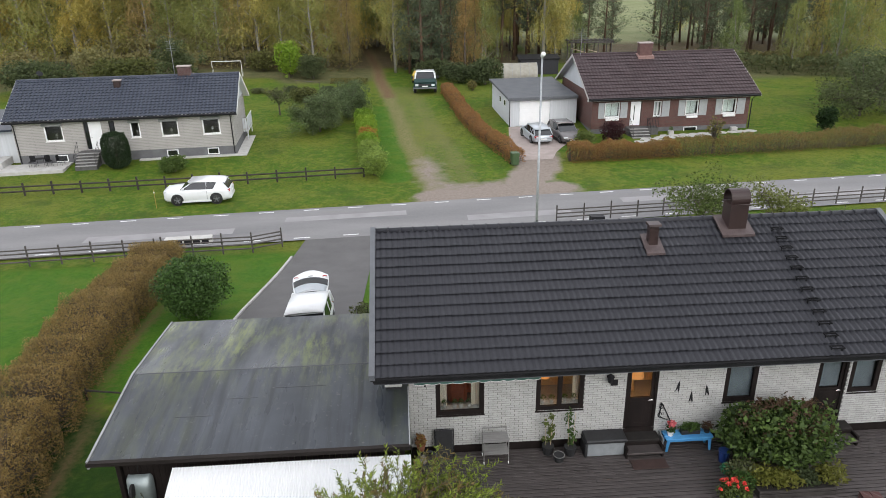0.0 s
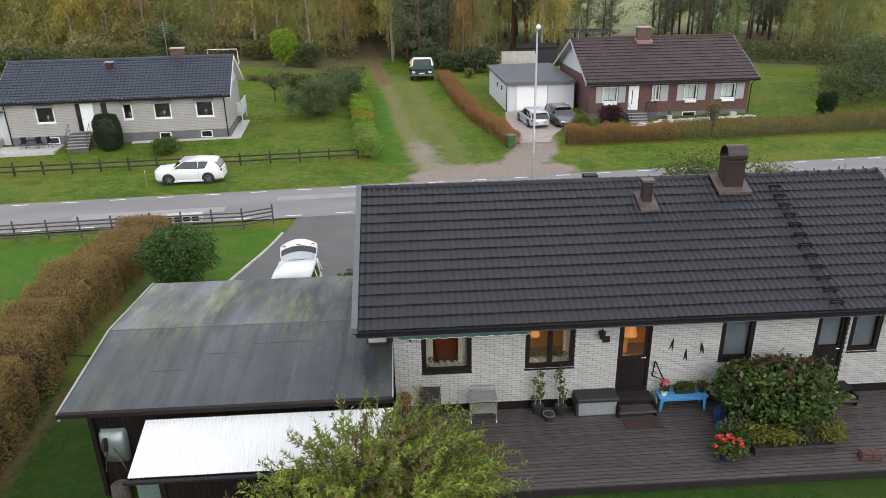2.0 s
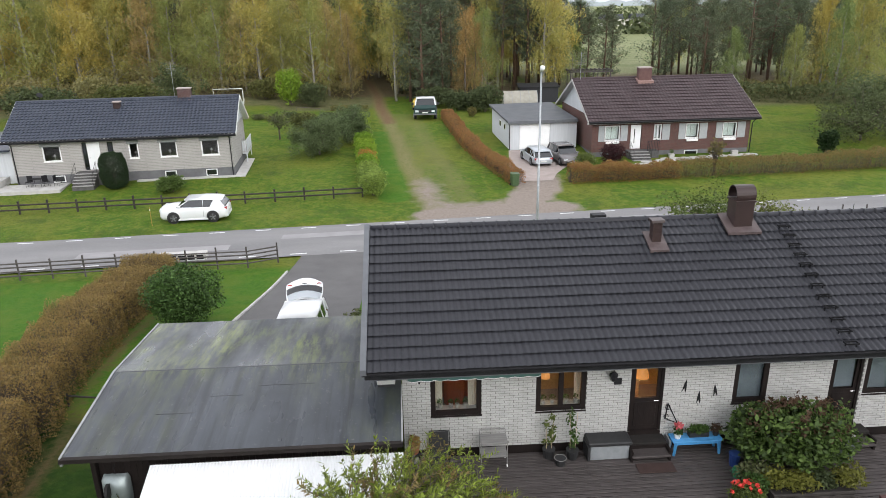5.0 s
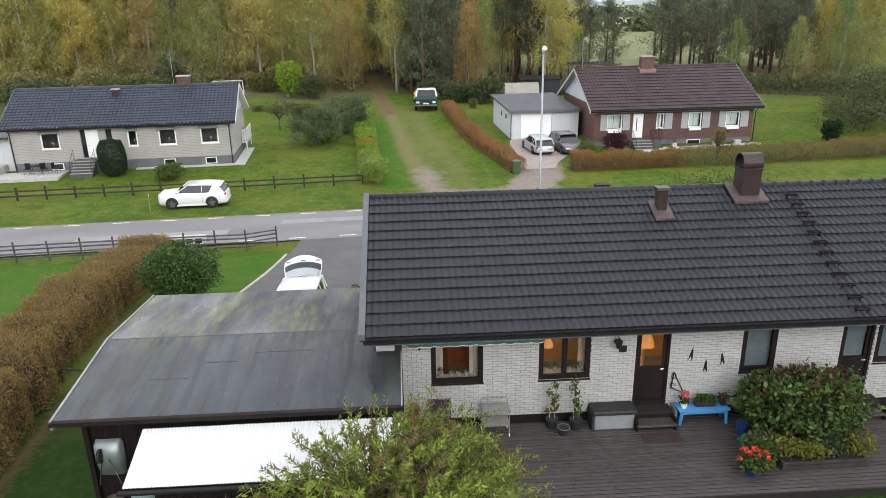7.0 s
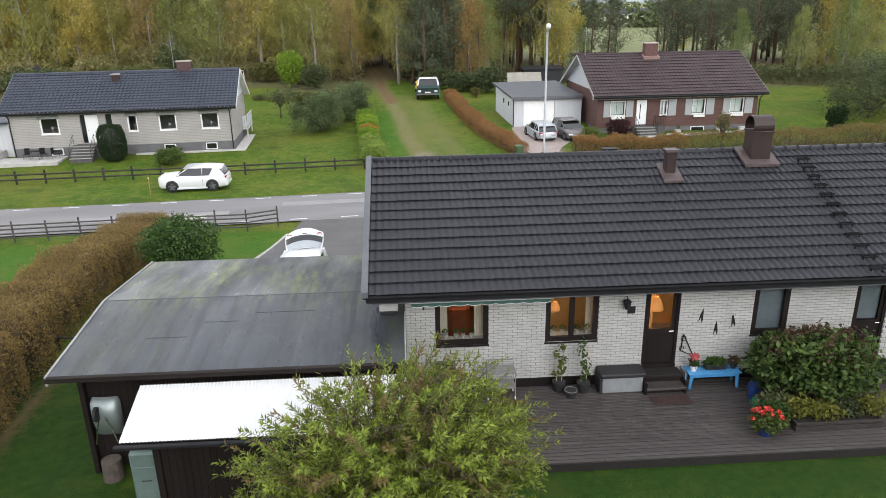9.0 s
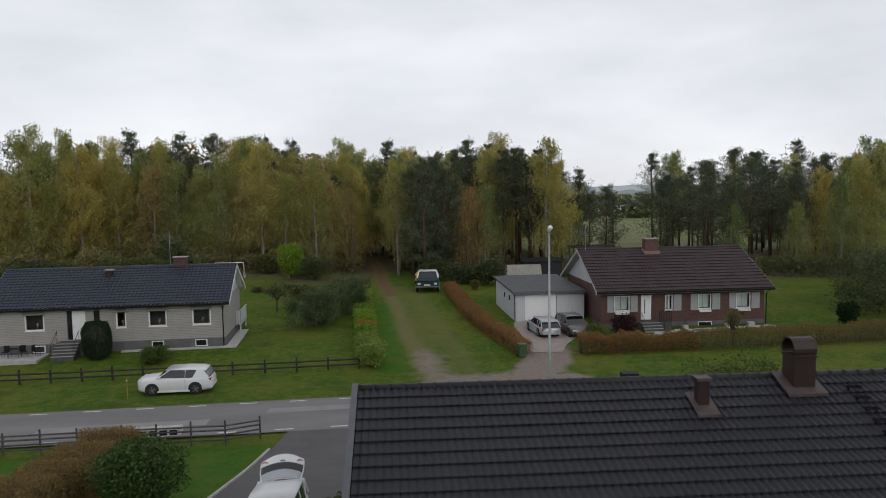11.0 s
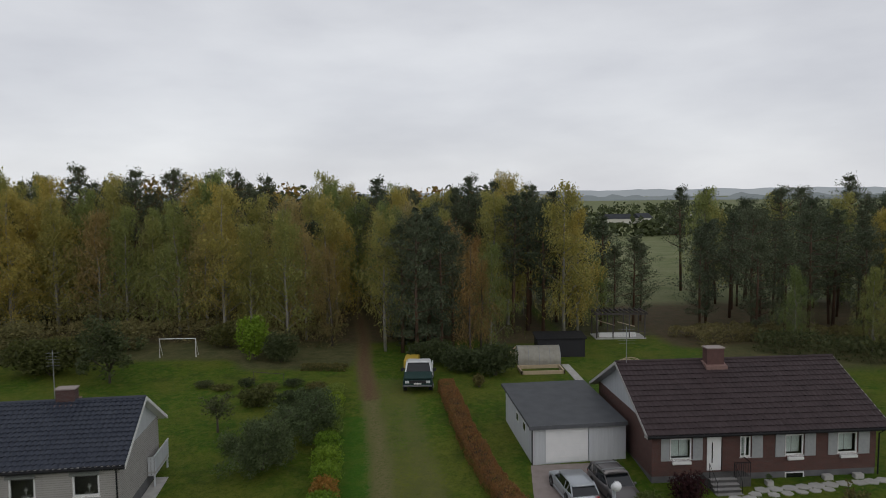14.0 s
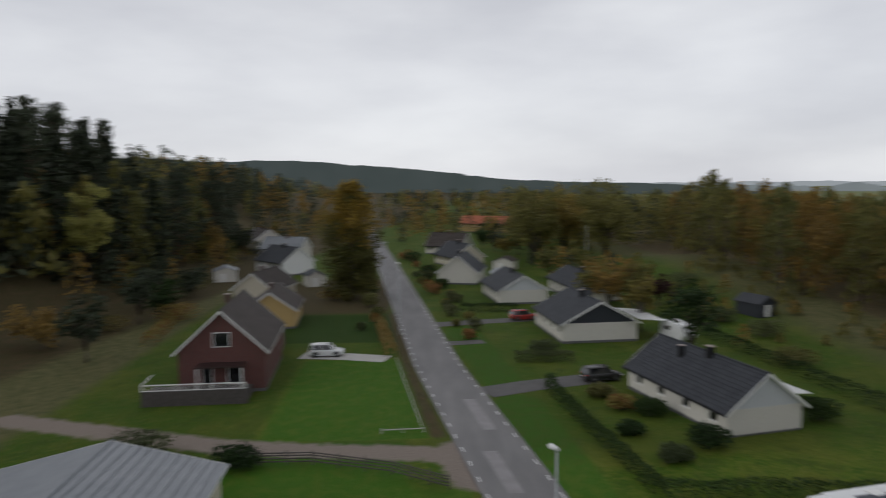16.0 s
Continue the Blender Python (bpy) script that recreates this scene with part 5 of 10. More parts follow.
    for k in range(17):
        part("board", Geo().box((w + 0.46, 5.22 + 0.2 * k, 0.8), (w + 0.49, 5.39 + 0.2 * k, 2.05)), M_grey_panel, bal)
    for k in range(2):
        part("board", Geo().box((w + 0.05 + 0.2 * k, 5.2, 0.8), (w + 0.22 + 0.2 * k, 5.23, 2.05)), M_grey_panel, bal)
    part("handrail", Geo().box((w + 0.43, 5.16, 2.05), (w + 0.53, 8.6, 2.11)), M_grey_panel, bal)
    for y in (5.3, 8.4):
        part("post", Geo().box((w + 0.36, y, -0.3), (w + 0.46, y + 0.1, 0.95)), M_grey_panel, bal)
    # garden chairs by the wall
    for k, x in enumerate((1.4, 2.7, 3.6)):
        ch = thing("garden_chair", "dark folding garden chair on the terrace", "chair", m @ pose(x, -1.1, 0.06, 0, 0, 40 * k), "terrace chairs")
        part("seat", Geo().cbox((-0.22, -0.22, 0.42), (0.22, 0.22, 0.45), 0.01), M_black_metal, ch)
        part("backrest", Geo().cbox((-0.22, 0.2, 0.45), (0.22, 0.23, 0.9), 0.01), M_black_metal, ch)
        for lx, ly in ((-0.2, -0.2), (0.2, -0.2), (-0.2, 0.2), (0.2, 0.2)):
            part("leg", Geo().tube([(lx, ly, 0), (lx, ly, 0.42)], 0.012, 5), M_black_metal, ch)
    tb = thing("garden_table", "small dark garden table on the terrace", "table", m @ pose(2.1, -1.2, 0.06))
    part("tabletop", Geo().cbox((-0.4, -0.3, 0.68), (0.4, 0.3, 0.71), 0.01), M_black_metal, tb)
    for lx, ly in ((-0.35, -0.25), (0.35, -0.25), (-0.35, 0.25), (0.35, 0.25)):
        part("leg", Geo().tube([(lx, ly, 0), (lx, ly, 0.68)], 0.012, 5), M_black_metal, tb)
    # low annex at the west end
    an = thing("annex", "grey-blue low annex with a sloping glazed rail", "annex", m)
    part("body", Geo().box((-5.0, 1.0, -0.4), (-0.02, 8.0, 2.75)), M_grey_panel, an)
    part("roof", Geo().prism([(0.4, 2.75), (8.4, 3.1), (8.4, 3.25), (0.4, 2.9)], -5.3, -0.3), M_tile_blue, an)
    ramp = thing("ramp_rail", "white-railed entrance ramp beside the annex", "ramp", m)
    part("deck", Geo().prism([(-1.2, 0.0), (0.9, 0.0), (0.9, 0.6), (-1.2, 0.55)], -5.0, -0.9), M_concrete, ramp)
    for k in range(9):
        part("bar", Geo().tube([(-4.8 + 0.45 * k, -1.15, 0.55), (-4.8 + 0.45 * k, -1.15, 1.4)], 0.015, 5), M_white_paint, ramp)
    part("handrail", Geo().tube([(-5.0, -1.15, 1.4), (-1.0, -1.15, 1.4)], 0.025, 6), M_white_paint, ramp)
    return m


M_path = mat("worn_pale_paving", (0.22, 0.21, 0.195), (0.32, 0.31, 0.29), 0.9, scale=1.5, fine=20, bump=0.3)
M_stone_dark = mat("dark_stone_steps", (0.060, 0.058, 0.057), (0.10, 0.098, 0.095), 0.85, bump=0.2)
BEIGE_POSE = house_beige()


M_stack_brown = mat("red_brown_stack", (0.085, 0.042, 0.038), (0.12, 0.062, 0.055), 0.7, scale=3, fine=25, bump=0.2)


def house_red():
    """The dark red brick house with a brown roof."""
    w, d = 15.17, 11.5
    m = pose(11.63, 47.65, -2.26, 0, 0, 1.3)
    wins = [(1.21, 2.66, ((0.60, 1.17), (2.71, 3.37))), (5.90, 6.63, ((6.68, 7.41),)), (8.95, 10.22, ((8.27, 8.90), (10.27, 11.02))), (12.53, 13.90, ((11.87, 12.48), (13.95, 14.72)))]
    z0, z1 = 1.70, 3.10
    holes = [(a, b, z0, z1) for a, b, _ in wins] + [(3.66, 4.72, 0.85, 3.14)]
    h, ze, zr = gable_house("house", "dark red brick bungalow under a brown tiled roof", m, w, d, 3.89, 2.86, M_red_brick, M_tile_brown, M_grey_panel, 0.65, 0.75, 0.55,
                            holes, rows=14, wave=0.33, amp=0.012, trim=M_grey_soffit)
    for a, b, sides in wins:
        posts = ((a + b) / 2,) if b - a < 1 else ()
        win = window_unit(h, a, b, z0, z1, 0.05, M_white_trim, posts, 0.09, label="white-framed window with grey shutters")
        for p, q in sides:
            sh = part("shutter", Geo().cbox((p, -0.05, z0 - 0.06), (q, -0.004, z1 + 0.02), 0.01), M_shutter, win, "pale grey shutter")
            for k in range(12):
                z = z0 + 0.02 + k * (z1 - 0.05 - z0) / 12
                part("slat", Geo().box((p + 0.06, -0.062, z), (q - 0.06, -0.05, z + 0.05)), M_shutter, sh)
        for p, q in ((a + 0.09, a + (b - a) * 0.485), (a + (b - a) * 0.515, b - 0.09)):
            solid("curtain", Geo().add([(p, 0.42, z0 + 0.1), (q, 0.42, z0 + 0.1), (q, 0.40, z1 - 0.07), (p, 0.40, z1 - 0.07)], [(0, 1, 2, 3)]), M_curtain_pale, "pale curtain behind the window", "curtain", group="pale curtains", m=m)
        if b - a > 1:
            bx = thing("window_box", "white flower box under the window", "planter", m, "window boxes")
            part("trough", Geo().cbox((a + 0.1, -0.26, z0 - 0.24), (b - 0.1, -0.06, z0 - 0.05), 0.02), M_white_trim, bx)
    door = part("door", Geo().cbox((3.71, 0.06, 0.88), (4.67, 0.12, 3.10), 0.01), M_white_paint, h, "white front door with a narrow pane")
    part("pane", Geo().box((4.02, 0.045, 1.4), (4.09, 0.058, 2.75)), M_dark_glass, door)
    part("fascia_band", Geo().box((-0.5, -0.06, 3.24), (w + 0.5, -0.004, 3.40)), M_grey_soffit, h, "pale fascia band under the eaves")
    part("cellar_window", Geo().box((8.97, -0.02, 0.1), (10.27, 0.0, 0.58)), M_white_trim, h)
    part("cellar_pane", Geo().box((9.05, -0.032, 0.16), (10.19, -0.022, 0.52)), M_dark_glass, h)
    for x in (w + 0.15,):
        part("downpipe", Geo().tube([(x, -0.7, ze - 0.1), (x, -0.1, 3.0), (x, -0.06, 0.1)], 0.05, 7), M_black_metal, h)
    hood_stack(h, 6.5, 5.3, zr - 0.1, 1.25, 0.75, 1.05, flash=True, brick=M_stack_brown)
    ant = thing("aerial", "tall rooftop aerial at the gable", "aerial", m)
    part("mast", Geo().tube([(0.2, 5.6, zr - 0.6), (0.2, 5.6, zr + 2.6)], 0.025, 6), M_galv, ant)
    for k in range(6):
        part("rod", Geo().tube([(-0.4, 5.6, zr + 1.4 + 0.2 * k), (0.8, 5.6, zr + 1.4 + 0.2 * k)], 0.008, 4), M_galv, ant)
    steps("entrance_steps", "grey stone entrance steps with black rails", m @ pose(4.2, -1.0, 0.0), 1.7, 4, 0.205, 0.3, M_stone_dark, True)
    solid("landing", Geo().cbox((3.25, -1.0, -0.2), (6.15, -0.02, 0.82), 0.02), M_stone_dark, "grey stone landing with a rail at the door", "landing", m=m)
    rail = thing("landing_rail", "black wrought-iron railing on the landing", "railing", m)
    part("handrail", Geo().tube([(5.05, -0.98, 1.74), (6.1, -0.98, 1.74), (6.1, -0.1, 1.74)], 0.03, 6), M_black_metal, rail)
    for k in range(8):
        part("baluster", Geo().tube([(5.05 + 0.15 * k, -0.98, 0.82), (5.05 + 0.15 * k, -0.98, 1.74)], 0.016, 5), M_black_metal, rail)
    pot = thing("pot_plant", "round clipped box plant in a grey pot by the steps", "plant", m @ pose(7.4, -0.9, 0.06))
    part("pot", Geo().cbox((-0.22, -0.22, 0), (0.22, 0.22, 0.42), 0.02), M_concrete, pot)
    leaf_ball(pot, (0, 0, 0.62), 0.24, 240, 0.07, M_leaf_green)
    for x in (11.6, 13.7):
        pl = thing("planter", "grey concrete planter against the wall", "planter", m @ pose(x, -0.45, 0.05), "wall planters")
        part("trough", Geo().cbox((-0.3, -0.2, 0), (0.3, 0.2, 0.45), 0.02), M_concrete, pl)
    solid("house_path", Geo().box((5.6, -1.3, -0.35), (w + 0.4, -0.03, 0.05)).box((4.9, -3.2, -0.6), (6.4, -1.3, 0.02)), M_path, "pale stone path along the brick wall", "path", "structure", m=m)
    m = pose(11.35, 47.1, -1.75, 0, 0, TURN)
    # garage
    g = thing("garage", "pale grey garage with a white door and dark flat roof", "garage", m)
    gx0, gx1, gy0, gy1 = -6.65, -0.03, 4.05, 12.9
    part("wall_front", Geo().wall(gx0, gx1, -0.5, 2.62, gy0, gy0 + 0.2, [(gx0 + 0.92, gx0 + 3.97, 0.04, 2.38)]), M_grey_panel, g)
    part("wall_west", Geo().prism([(gy0 + 0.2, -0.5), (gy1, -0.5), (gy1, 2.98), (gy0 + 0.2, 2.6)], gx0, gx0 + 0.2), M_grey_panel, g)
    part("wall_north", Geo().box((gx0 + 0.2, gy1 - 0.2, -0.5), (gx1, gy1, 2.95)), M_grey_panel, g)
    part("roof", Geo().prism([(gy0 - 0.35, 2.62), (gy1 + 0.3, 3.02), (gy1 + 0.3, 3.20), (gy0 - 0.35, 2.80)], gx0 - 0.3, gx1 - 0.02), M_garage_roof, g, "dark grey felt roof")
    part("fascia", Geo().box((gx0 - 0.32, gy0 - 0.39, 2.52), (gx1, gy0 - 0.352, 2.80)), M_grey_metal, g)
    gd = part("garage_door", Geo().box((gx0 + 0.95, gy0 + 0.06, 0.05), (gx0 + 3.94, gy0 + 0.1, 2.36)), M_white_paint, g, "white up-and-over garage door")
    for k in range(5):
        part("rib", Geo().box((gx0 + 0.97, gy0 + 0.05, 0.4 + 0.42 * k), (gx0 + 3.92, gy0 + 0.062, 0.42 + 0.42 * k)), M_white_trim, gd)
    for y in (gy0 + 2.0, gy0 + 4.2):
        part("side_window", Geo().box((gx0 - 0.02, y, 1.55), (gx0 - 0.004, y + 0.75, 2.2)), M_white_trim, g)
        part("side_pane", Geo().box((gx0 - 0.03, y + 0.08, 1.62), (gx0 - 0.022, y + 0.67, 2.13)), M_dark_glass, g)
    part("downpipe", Geo().tube([(gx0 - 0.05, gy0 - 0.06, 2.55), (gx0 - 0.05, gy0 - 0.06, -0.2)], 0.045, 7), M_black_metal, g)
    return m


M_grey_soffit = mat("pale_grey_paint", (0.40, 0.39, 0.38), (0.47, 0.46, 0.45), 0.6)
M_shutter = mat("pale_grey_shutter", (0.30, 0.315, 0.32), (0.36, 0.375, 0.38), 0.7)
M_curtain_pale = mat("pale_curtain", (0.62, 0.66, 0.62), (0.68, 0.72, 0.68), 0.9)
M_garage_roof = mat("dark_grey_felt", (0.055, 0.06, 0.068), (0.085, 0.09, 0.098), 0.6, scale=1.0, fine=20, bump=0.1)
RED_POSE = house_red()


# ---- trees and hedges ----
def birch_parts(seed, h, leaves=7000, size=0.255, low=0.13, wide=0.26, slim=1.0):
    """Trunk with limbs and a hanging, gappy crown of leaf clumps."""
    rng = random.Random(seed)
    trunk, crown = Geo(), Geo()
    bend = [(rng.uniform(-0.3, 0.3), rng.uniform(-0.3, 0.3)) for _ in range(5)]
    pts = [Vector((bend[k][0] * k / 4, bend[k][1] * k / 4, h * 0.97 * k / 4)) for k in range(5)]
    r0 = 0.011 * h + 0.02
    trunk.tube(pts, [r0, r0 * 0.8, r0 * 0.55, r0 * 0.3, 0.015], 7)
    limbs = 34
    per = leaves // limbs

    def on(f):
        k = min(3, int(f * 4))
        return pts[k].lerp(pts[k + 1], f * 4 - k)

    for i in range(limbs):
        f = low + (0.98 - low) * (i + rng.random()) / limbs
        a = rng.uniform(0, 2 * math.pi)
        span = h * wide * slim * (1.07 - f) ** 0.72 * rng.uniform(0.55, 1.15) * (0.55 + 0.6 * min(1, (f - low) / 0.15 + 0.25))
        base = on(min(f, 0.97))
        d = Vector((math.cos(a), math.sin(a), 0))
        mid = base + d * span * 0.55 + Vector((0, 0, span * 0.45))
        tip = base + d * span + Vector((0, 0, span * 0.25))
        trunk.tube([base, mid, tip], [r0 * 0.28 * (1.1 - f), r0 * 0.15 * (1.1 - f), 0.008], 4, False)
        for j in range(per):
            if j % 7 == 0:
                u = rng.random() ** 0.7
                hang = base.lerp(mid, u * 2) if u < 0.5 else mid.lerp(tip, u * 2 - 1)
                hang = hang + Vector((rng.gauss(0, 1), rng.gauss(0, 1), rng.gauss(0.3, 0.6))) * (0.15 * span + 0.16)
                drop = rng.uniform(0.10, 0.24)
            p = hang + Vector((rng.gauss(0, 0.11), rng.gauss(0, 0.11), -drop * (j % 7)))
            aa = Vector((rng.gauss(0, 0.6), rng.gauss(0, 0.6), rng.gauss(-0.7, 0.6))).normalized()
            bb = aa.cross(Vector((rng.gauss(0, 1), rng.gauss(0, 1), rng.gauss(0, 1)))).normalized()
            s = size * rng.uniform(0.5, 1.3)
            crown.add([p - aa * s * 0.55 - bb * s * 0.2, p + bb * s * 0.32, p + aa * s * 0.6], [(0, 1, 2)])
    return trunk, crown


def pine_parts(seed, h, tufts=4600, size=0.31, low=0.38, wide=0.24):
    """A bare red trunk with ragged, rounded clumps of needles on rising limbs."""
    rng = random.Random(seed)
    trunk, crown = Geo(), Geo()
    lean = Vector((rng.uniform(-0.5, 0.5), rng.uniform(-0.5, 0.5), h))
    r0 = 0.012 * h + 0.03
    trunk.tube([Vector((0, 0, 0)), lean * 0.5 + Vector((rng.uniform(-.2, .2), 0, 0)), lean], [r0, r0 * 0.7, 0.03], 8)
    tiers = 30
    for i in range(tiers):
        f = low + (1 - low) * (i + rng.random()) / tiers
        a = i * 2.4 + rng.uniform(-0.6, 0.6)
        span = h * wide * rng.uniform(0.5, 1.1) * min(1.0, 1.75 * (1.05 - f)) ** 0.62 * min(1, 0.55 + (f - low) * 3) * 0.82
        base = lean * min(f, 0.97)
        tip = base + Vector((math.cos(a) * span, math.sin(a) * span, span * rng.uniform(0.1, 0.75)))
        trunk.tube([base, base.lerp(tip, 0.5) - Vector((0, 0, 0.06 * span)), tip], [r0 * 0.3, r0 * 0.18, 0.012], 4, False)
        for c in range(4):
            hub = base.lerp(tip, (0.25, 0.5, 0.75, 1.0)[c]) + Vector((rng.gauss(0, 0.12), rng.gauss(0, 0.12), 0.06)) * span
            rad = (0.13 + 0.03 * c) * span + 0.16
            for _ in range(tufts // tiers // 4):
                p = hub + Vector((rng.gauss(0, 0.6), rng.gauss(0, 0.6), rng.gauss(0.1, 0.48))) * rad
                aa = Vector((rng.gauss(0, 1), rng.gauss(0, 1), rng.gauss(0.6, 0.6))).normalized()
                bb = aa.cross(Vector((rng.gauss(0, 1), rng.gauss(0, 1), rng.gauss(0, 1)))).normalized()
                s = size * rng.uniform(0.6, 1.3)
                crown.add([p - aa * s * 0.5, p + bb * s * 0.26, p + aa * s * 0.55], [(0, 1, 2)])
    caps = []
    for _ in range(9):
        f = rng.uniform(0.82, 1.0)
        caps.append((lean * f + Vector((rng.gauss(0, 1), rng.gauss(0, 1), 0)) * h * 0.22 * (1.06 - f), h * rng.uniform(0.018, 0.034)))
    for k in range(tufts // 9):
        hub, rad = caps[k % 9]
        p = hub + Vector((rng.gauss(0, 0.75), rng.gauss(0, 0.75), rng.gauss(0, 0.95))) * rad
        aa = Vector((rng.gauss(0, 0.6), rng.gauss(0, 0.6), 1)).normalized()
        bb = aa.cross(Vector((rng.gauss(0, 1), rng.gauss(0, 1), rng.gauss(0, 1)))).normalized()
        crown.add([p - aa * size * 0.5, p + bb * size * 0.25, p + aa * size * 0.55], [(0, 1, 2)])
    return trunk, crown


def spruce_parts(seed, h, tufts=2200, size=0.52, wide=0.19, low=0.04):
    """A dark cone of drooping branches."""
    rng = random.Random(seed)
    trunk, crown = Geo(), Geo()
    r0 = 0.012 * h + 0.03
    trunk.tube([(0, 0, 0), (0, 0, h * 0.5), (0, 0, h)], [r0, r0 * 0.6, 0.02], 7)
    n = 70
    for i in range(n):
        f = low + (0.99 - low) * (i + rng.random()) / n
        a = i * 2.4 + rng.uniform(-0.4, 0.4)
        span = h * wide * (1.02 - f) ** 0.85 * rng.uniform(0.7, 1.15)
        base = Vector((0, 0, h * f))
        d = Vector((math.cos(a), math.sin(a), 0))
        tip = base + d * span + Vector((0, 0, -0.28 * span))
        trunk.tube([base, tip], [0.03, 0.008], 3, False)
        for _ in range(tufts // n):
            u = 0.15 + 0.9 * rng.random() ** 0.7
            p = base.lerp(tip, u) + Vector((rng.gauss(0, 0.2), rng.gauss(0, 0.2), rng.gauss(-0.08, 0.12))) * (0.5 * span + 0.2)
            aa = (d + Vector((rng.gauss(0, 0.5), rng.gauss(0, 0.5), rng.gauss(-0.4, 0.4)))).normalized()
            bb = aa.cross(Vector((rng.gauss(0, 0.5), rng.gauss(0, 0.5), 1))).normalized()
            s = size * rng.uniform(0.6, 1.25)
            crown.add([p - aa * s * 0.5, p + bb * s * 0.25, p + aa * s * 0.5, p - bb * s * 0.25], [(0, 1, 2, 3)])
    return trunk, crown


M_birch_yellow = leaf_mat("yellow_birch_leaves", [(0.297, 0.303, 0.094), (0.407, 0.358, 0.105), (0.484, 0.380, 0.094), (0.462, 0.330, 0.094)], 0.5, 0.18, 0.16)
M_birch_green = leaf_mat("olive_birch_leaves", [(0.180, 0.238, 0.084), (0.261, 0.290, 0.093), (0.348, 0.336, 0.104), (0.383, 0.342, 0.104)], 0.5, 0.18, 0.16)
M_birch_ochre = leaf_mat("ochre_birch_leaves", [(0.291, 0.274, 0.129), (0.392, 0.314, 0.123), (0.370, 0.263, 0.112)], 0.5, 0.18, 0.16)
M_rust = leaf_mat("rust_leaves", [(0.287, 0.241, 0.098), (0.391, 0.247, 0.092), (0.368, 0.190, 0.075)], 0.5, 0.18, 0.16)
M_pine = leaf_mat("pine_needles", [(0.063, 0.086, 0.052), (0.092, 0.113, 0.064), (0.115, 0.132, 0.076)], 0.2, 0.3)
M_spruce = leaf_mat("spruce_needles", [(0.030, 0.042, 0.024), (0.045, 0.058, 0.032), (0.058, 0.070, 0.040)], 0.15, 0.35)
M_far_birch = leaf_mat("far_olive_leaves", [(0.103, 0.121, 0.041), (0.184, 0.167, 0.048), (0.287, 0.201, 0.052)], 0.4, 0.25, 0.16)
M_far_ochre = leaf_mat("far_ochre_leaves", [(0.213, 0.151, 0.047), (0.291, 0.185, 0.050), (0.280, 0.151, 0.045)], 0.4, 0.25, 0.16)
M_under = leaf_mat("undergrowth_leaves", [(0.138, 0.149, 0.063), (0.207, 0.196, 0.081), (0.241, 0.196, 0.086)], 0.4, 0.3)
M_bush_grey = leaf_mat("grey_green_leaves", [(0.055, 0.075, 0.032), (0.085, 0.105, 0.044), (0.125, 0.13, 0.055)])
M_bush_dark = leaf_mat("dark_green_leaves", [(0.016, 0.034, 0.010), (0.028, 0.055, 0.015), (0.045, 0.075, 0.02)])
M_lime = leaf_mat("lime_leaves", [(0.127, 0.230, 0.023), (0.196, 0.299, 0.029), (0.253, 0.322, 0.034)])
M_hedge_tan = leaf_mat("tan_hedge_leaves", [(0.125, 0.130, 0.034), (0.225, 0.180, 0.060), (0.250, 0.165, 0.062), (0.165, 0.160, 0.044)], 0.4, 0.4, 0.45)
M_hedge_rust = leaf_mat("rusty_hedge_leaves", [(0.15, 0.165, 0.045), (0.27, 0.19, 0.065), (0.30, 0.13, 0.055), (0.20, 0.20, 0.05)], 0.4, 0.4, 0.5)
M_hedge_brown = leaf_mat("brown_olive_hedge_leaves", [(0.12, 0.125, 0.04), (0.19, 0.145, 0.052), (0.20, 0.12, 0.05)], 0.4, 0.35)
M_hedge_olive = leaf_mat("olive_hedge_leaves", [(0.085, 0.10, 0.03), (0.13, 0.13, 0.042), (0.17, 0.135, 0.048)], 0.4, 0.35)


def tree_kind(name, label, parts, bark, leaves, group):
    t = thing(name, label, "tree", pose(0, 0, -500), group)
    part("trunk", parts[0], bark, t, smooth=True)
    part("crown", parts[1], leaves, t)
    return t


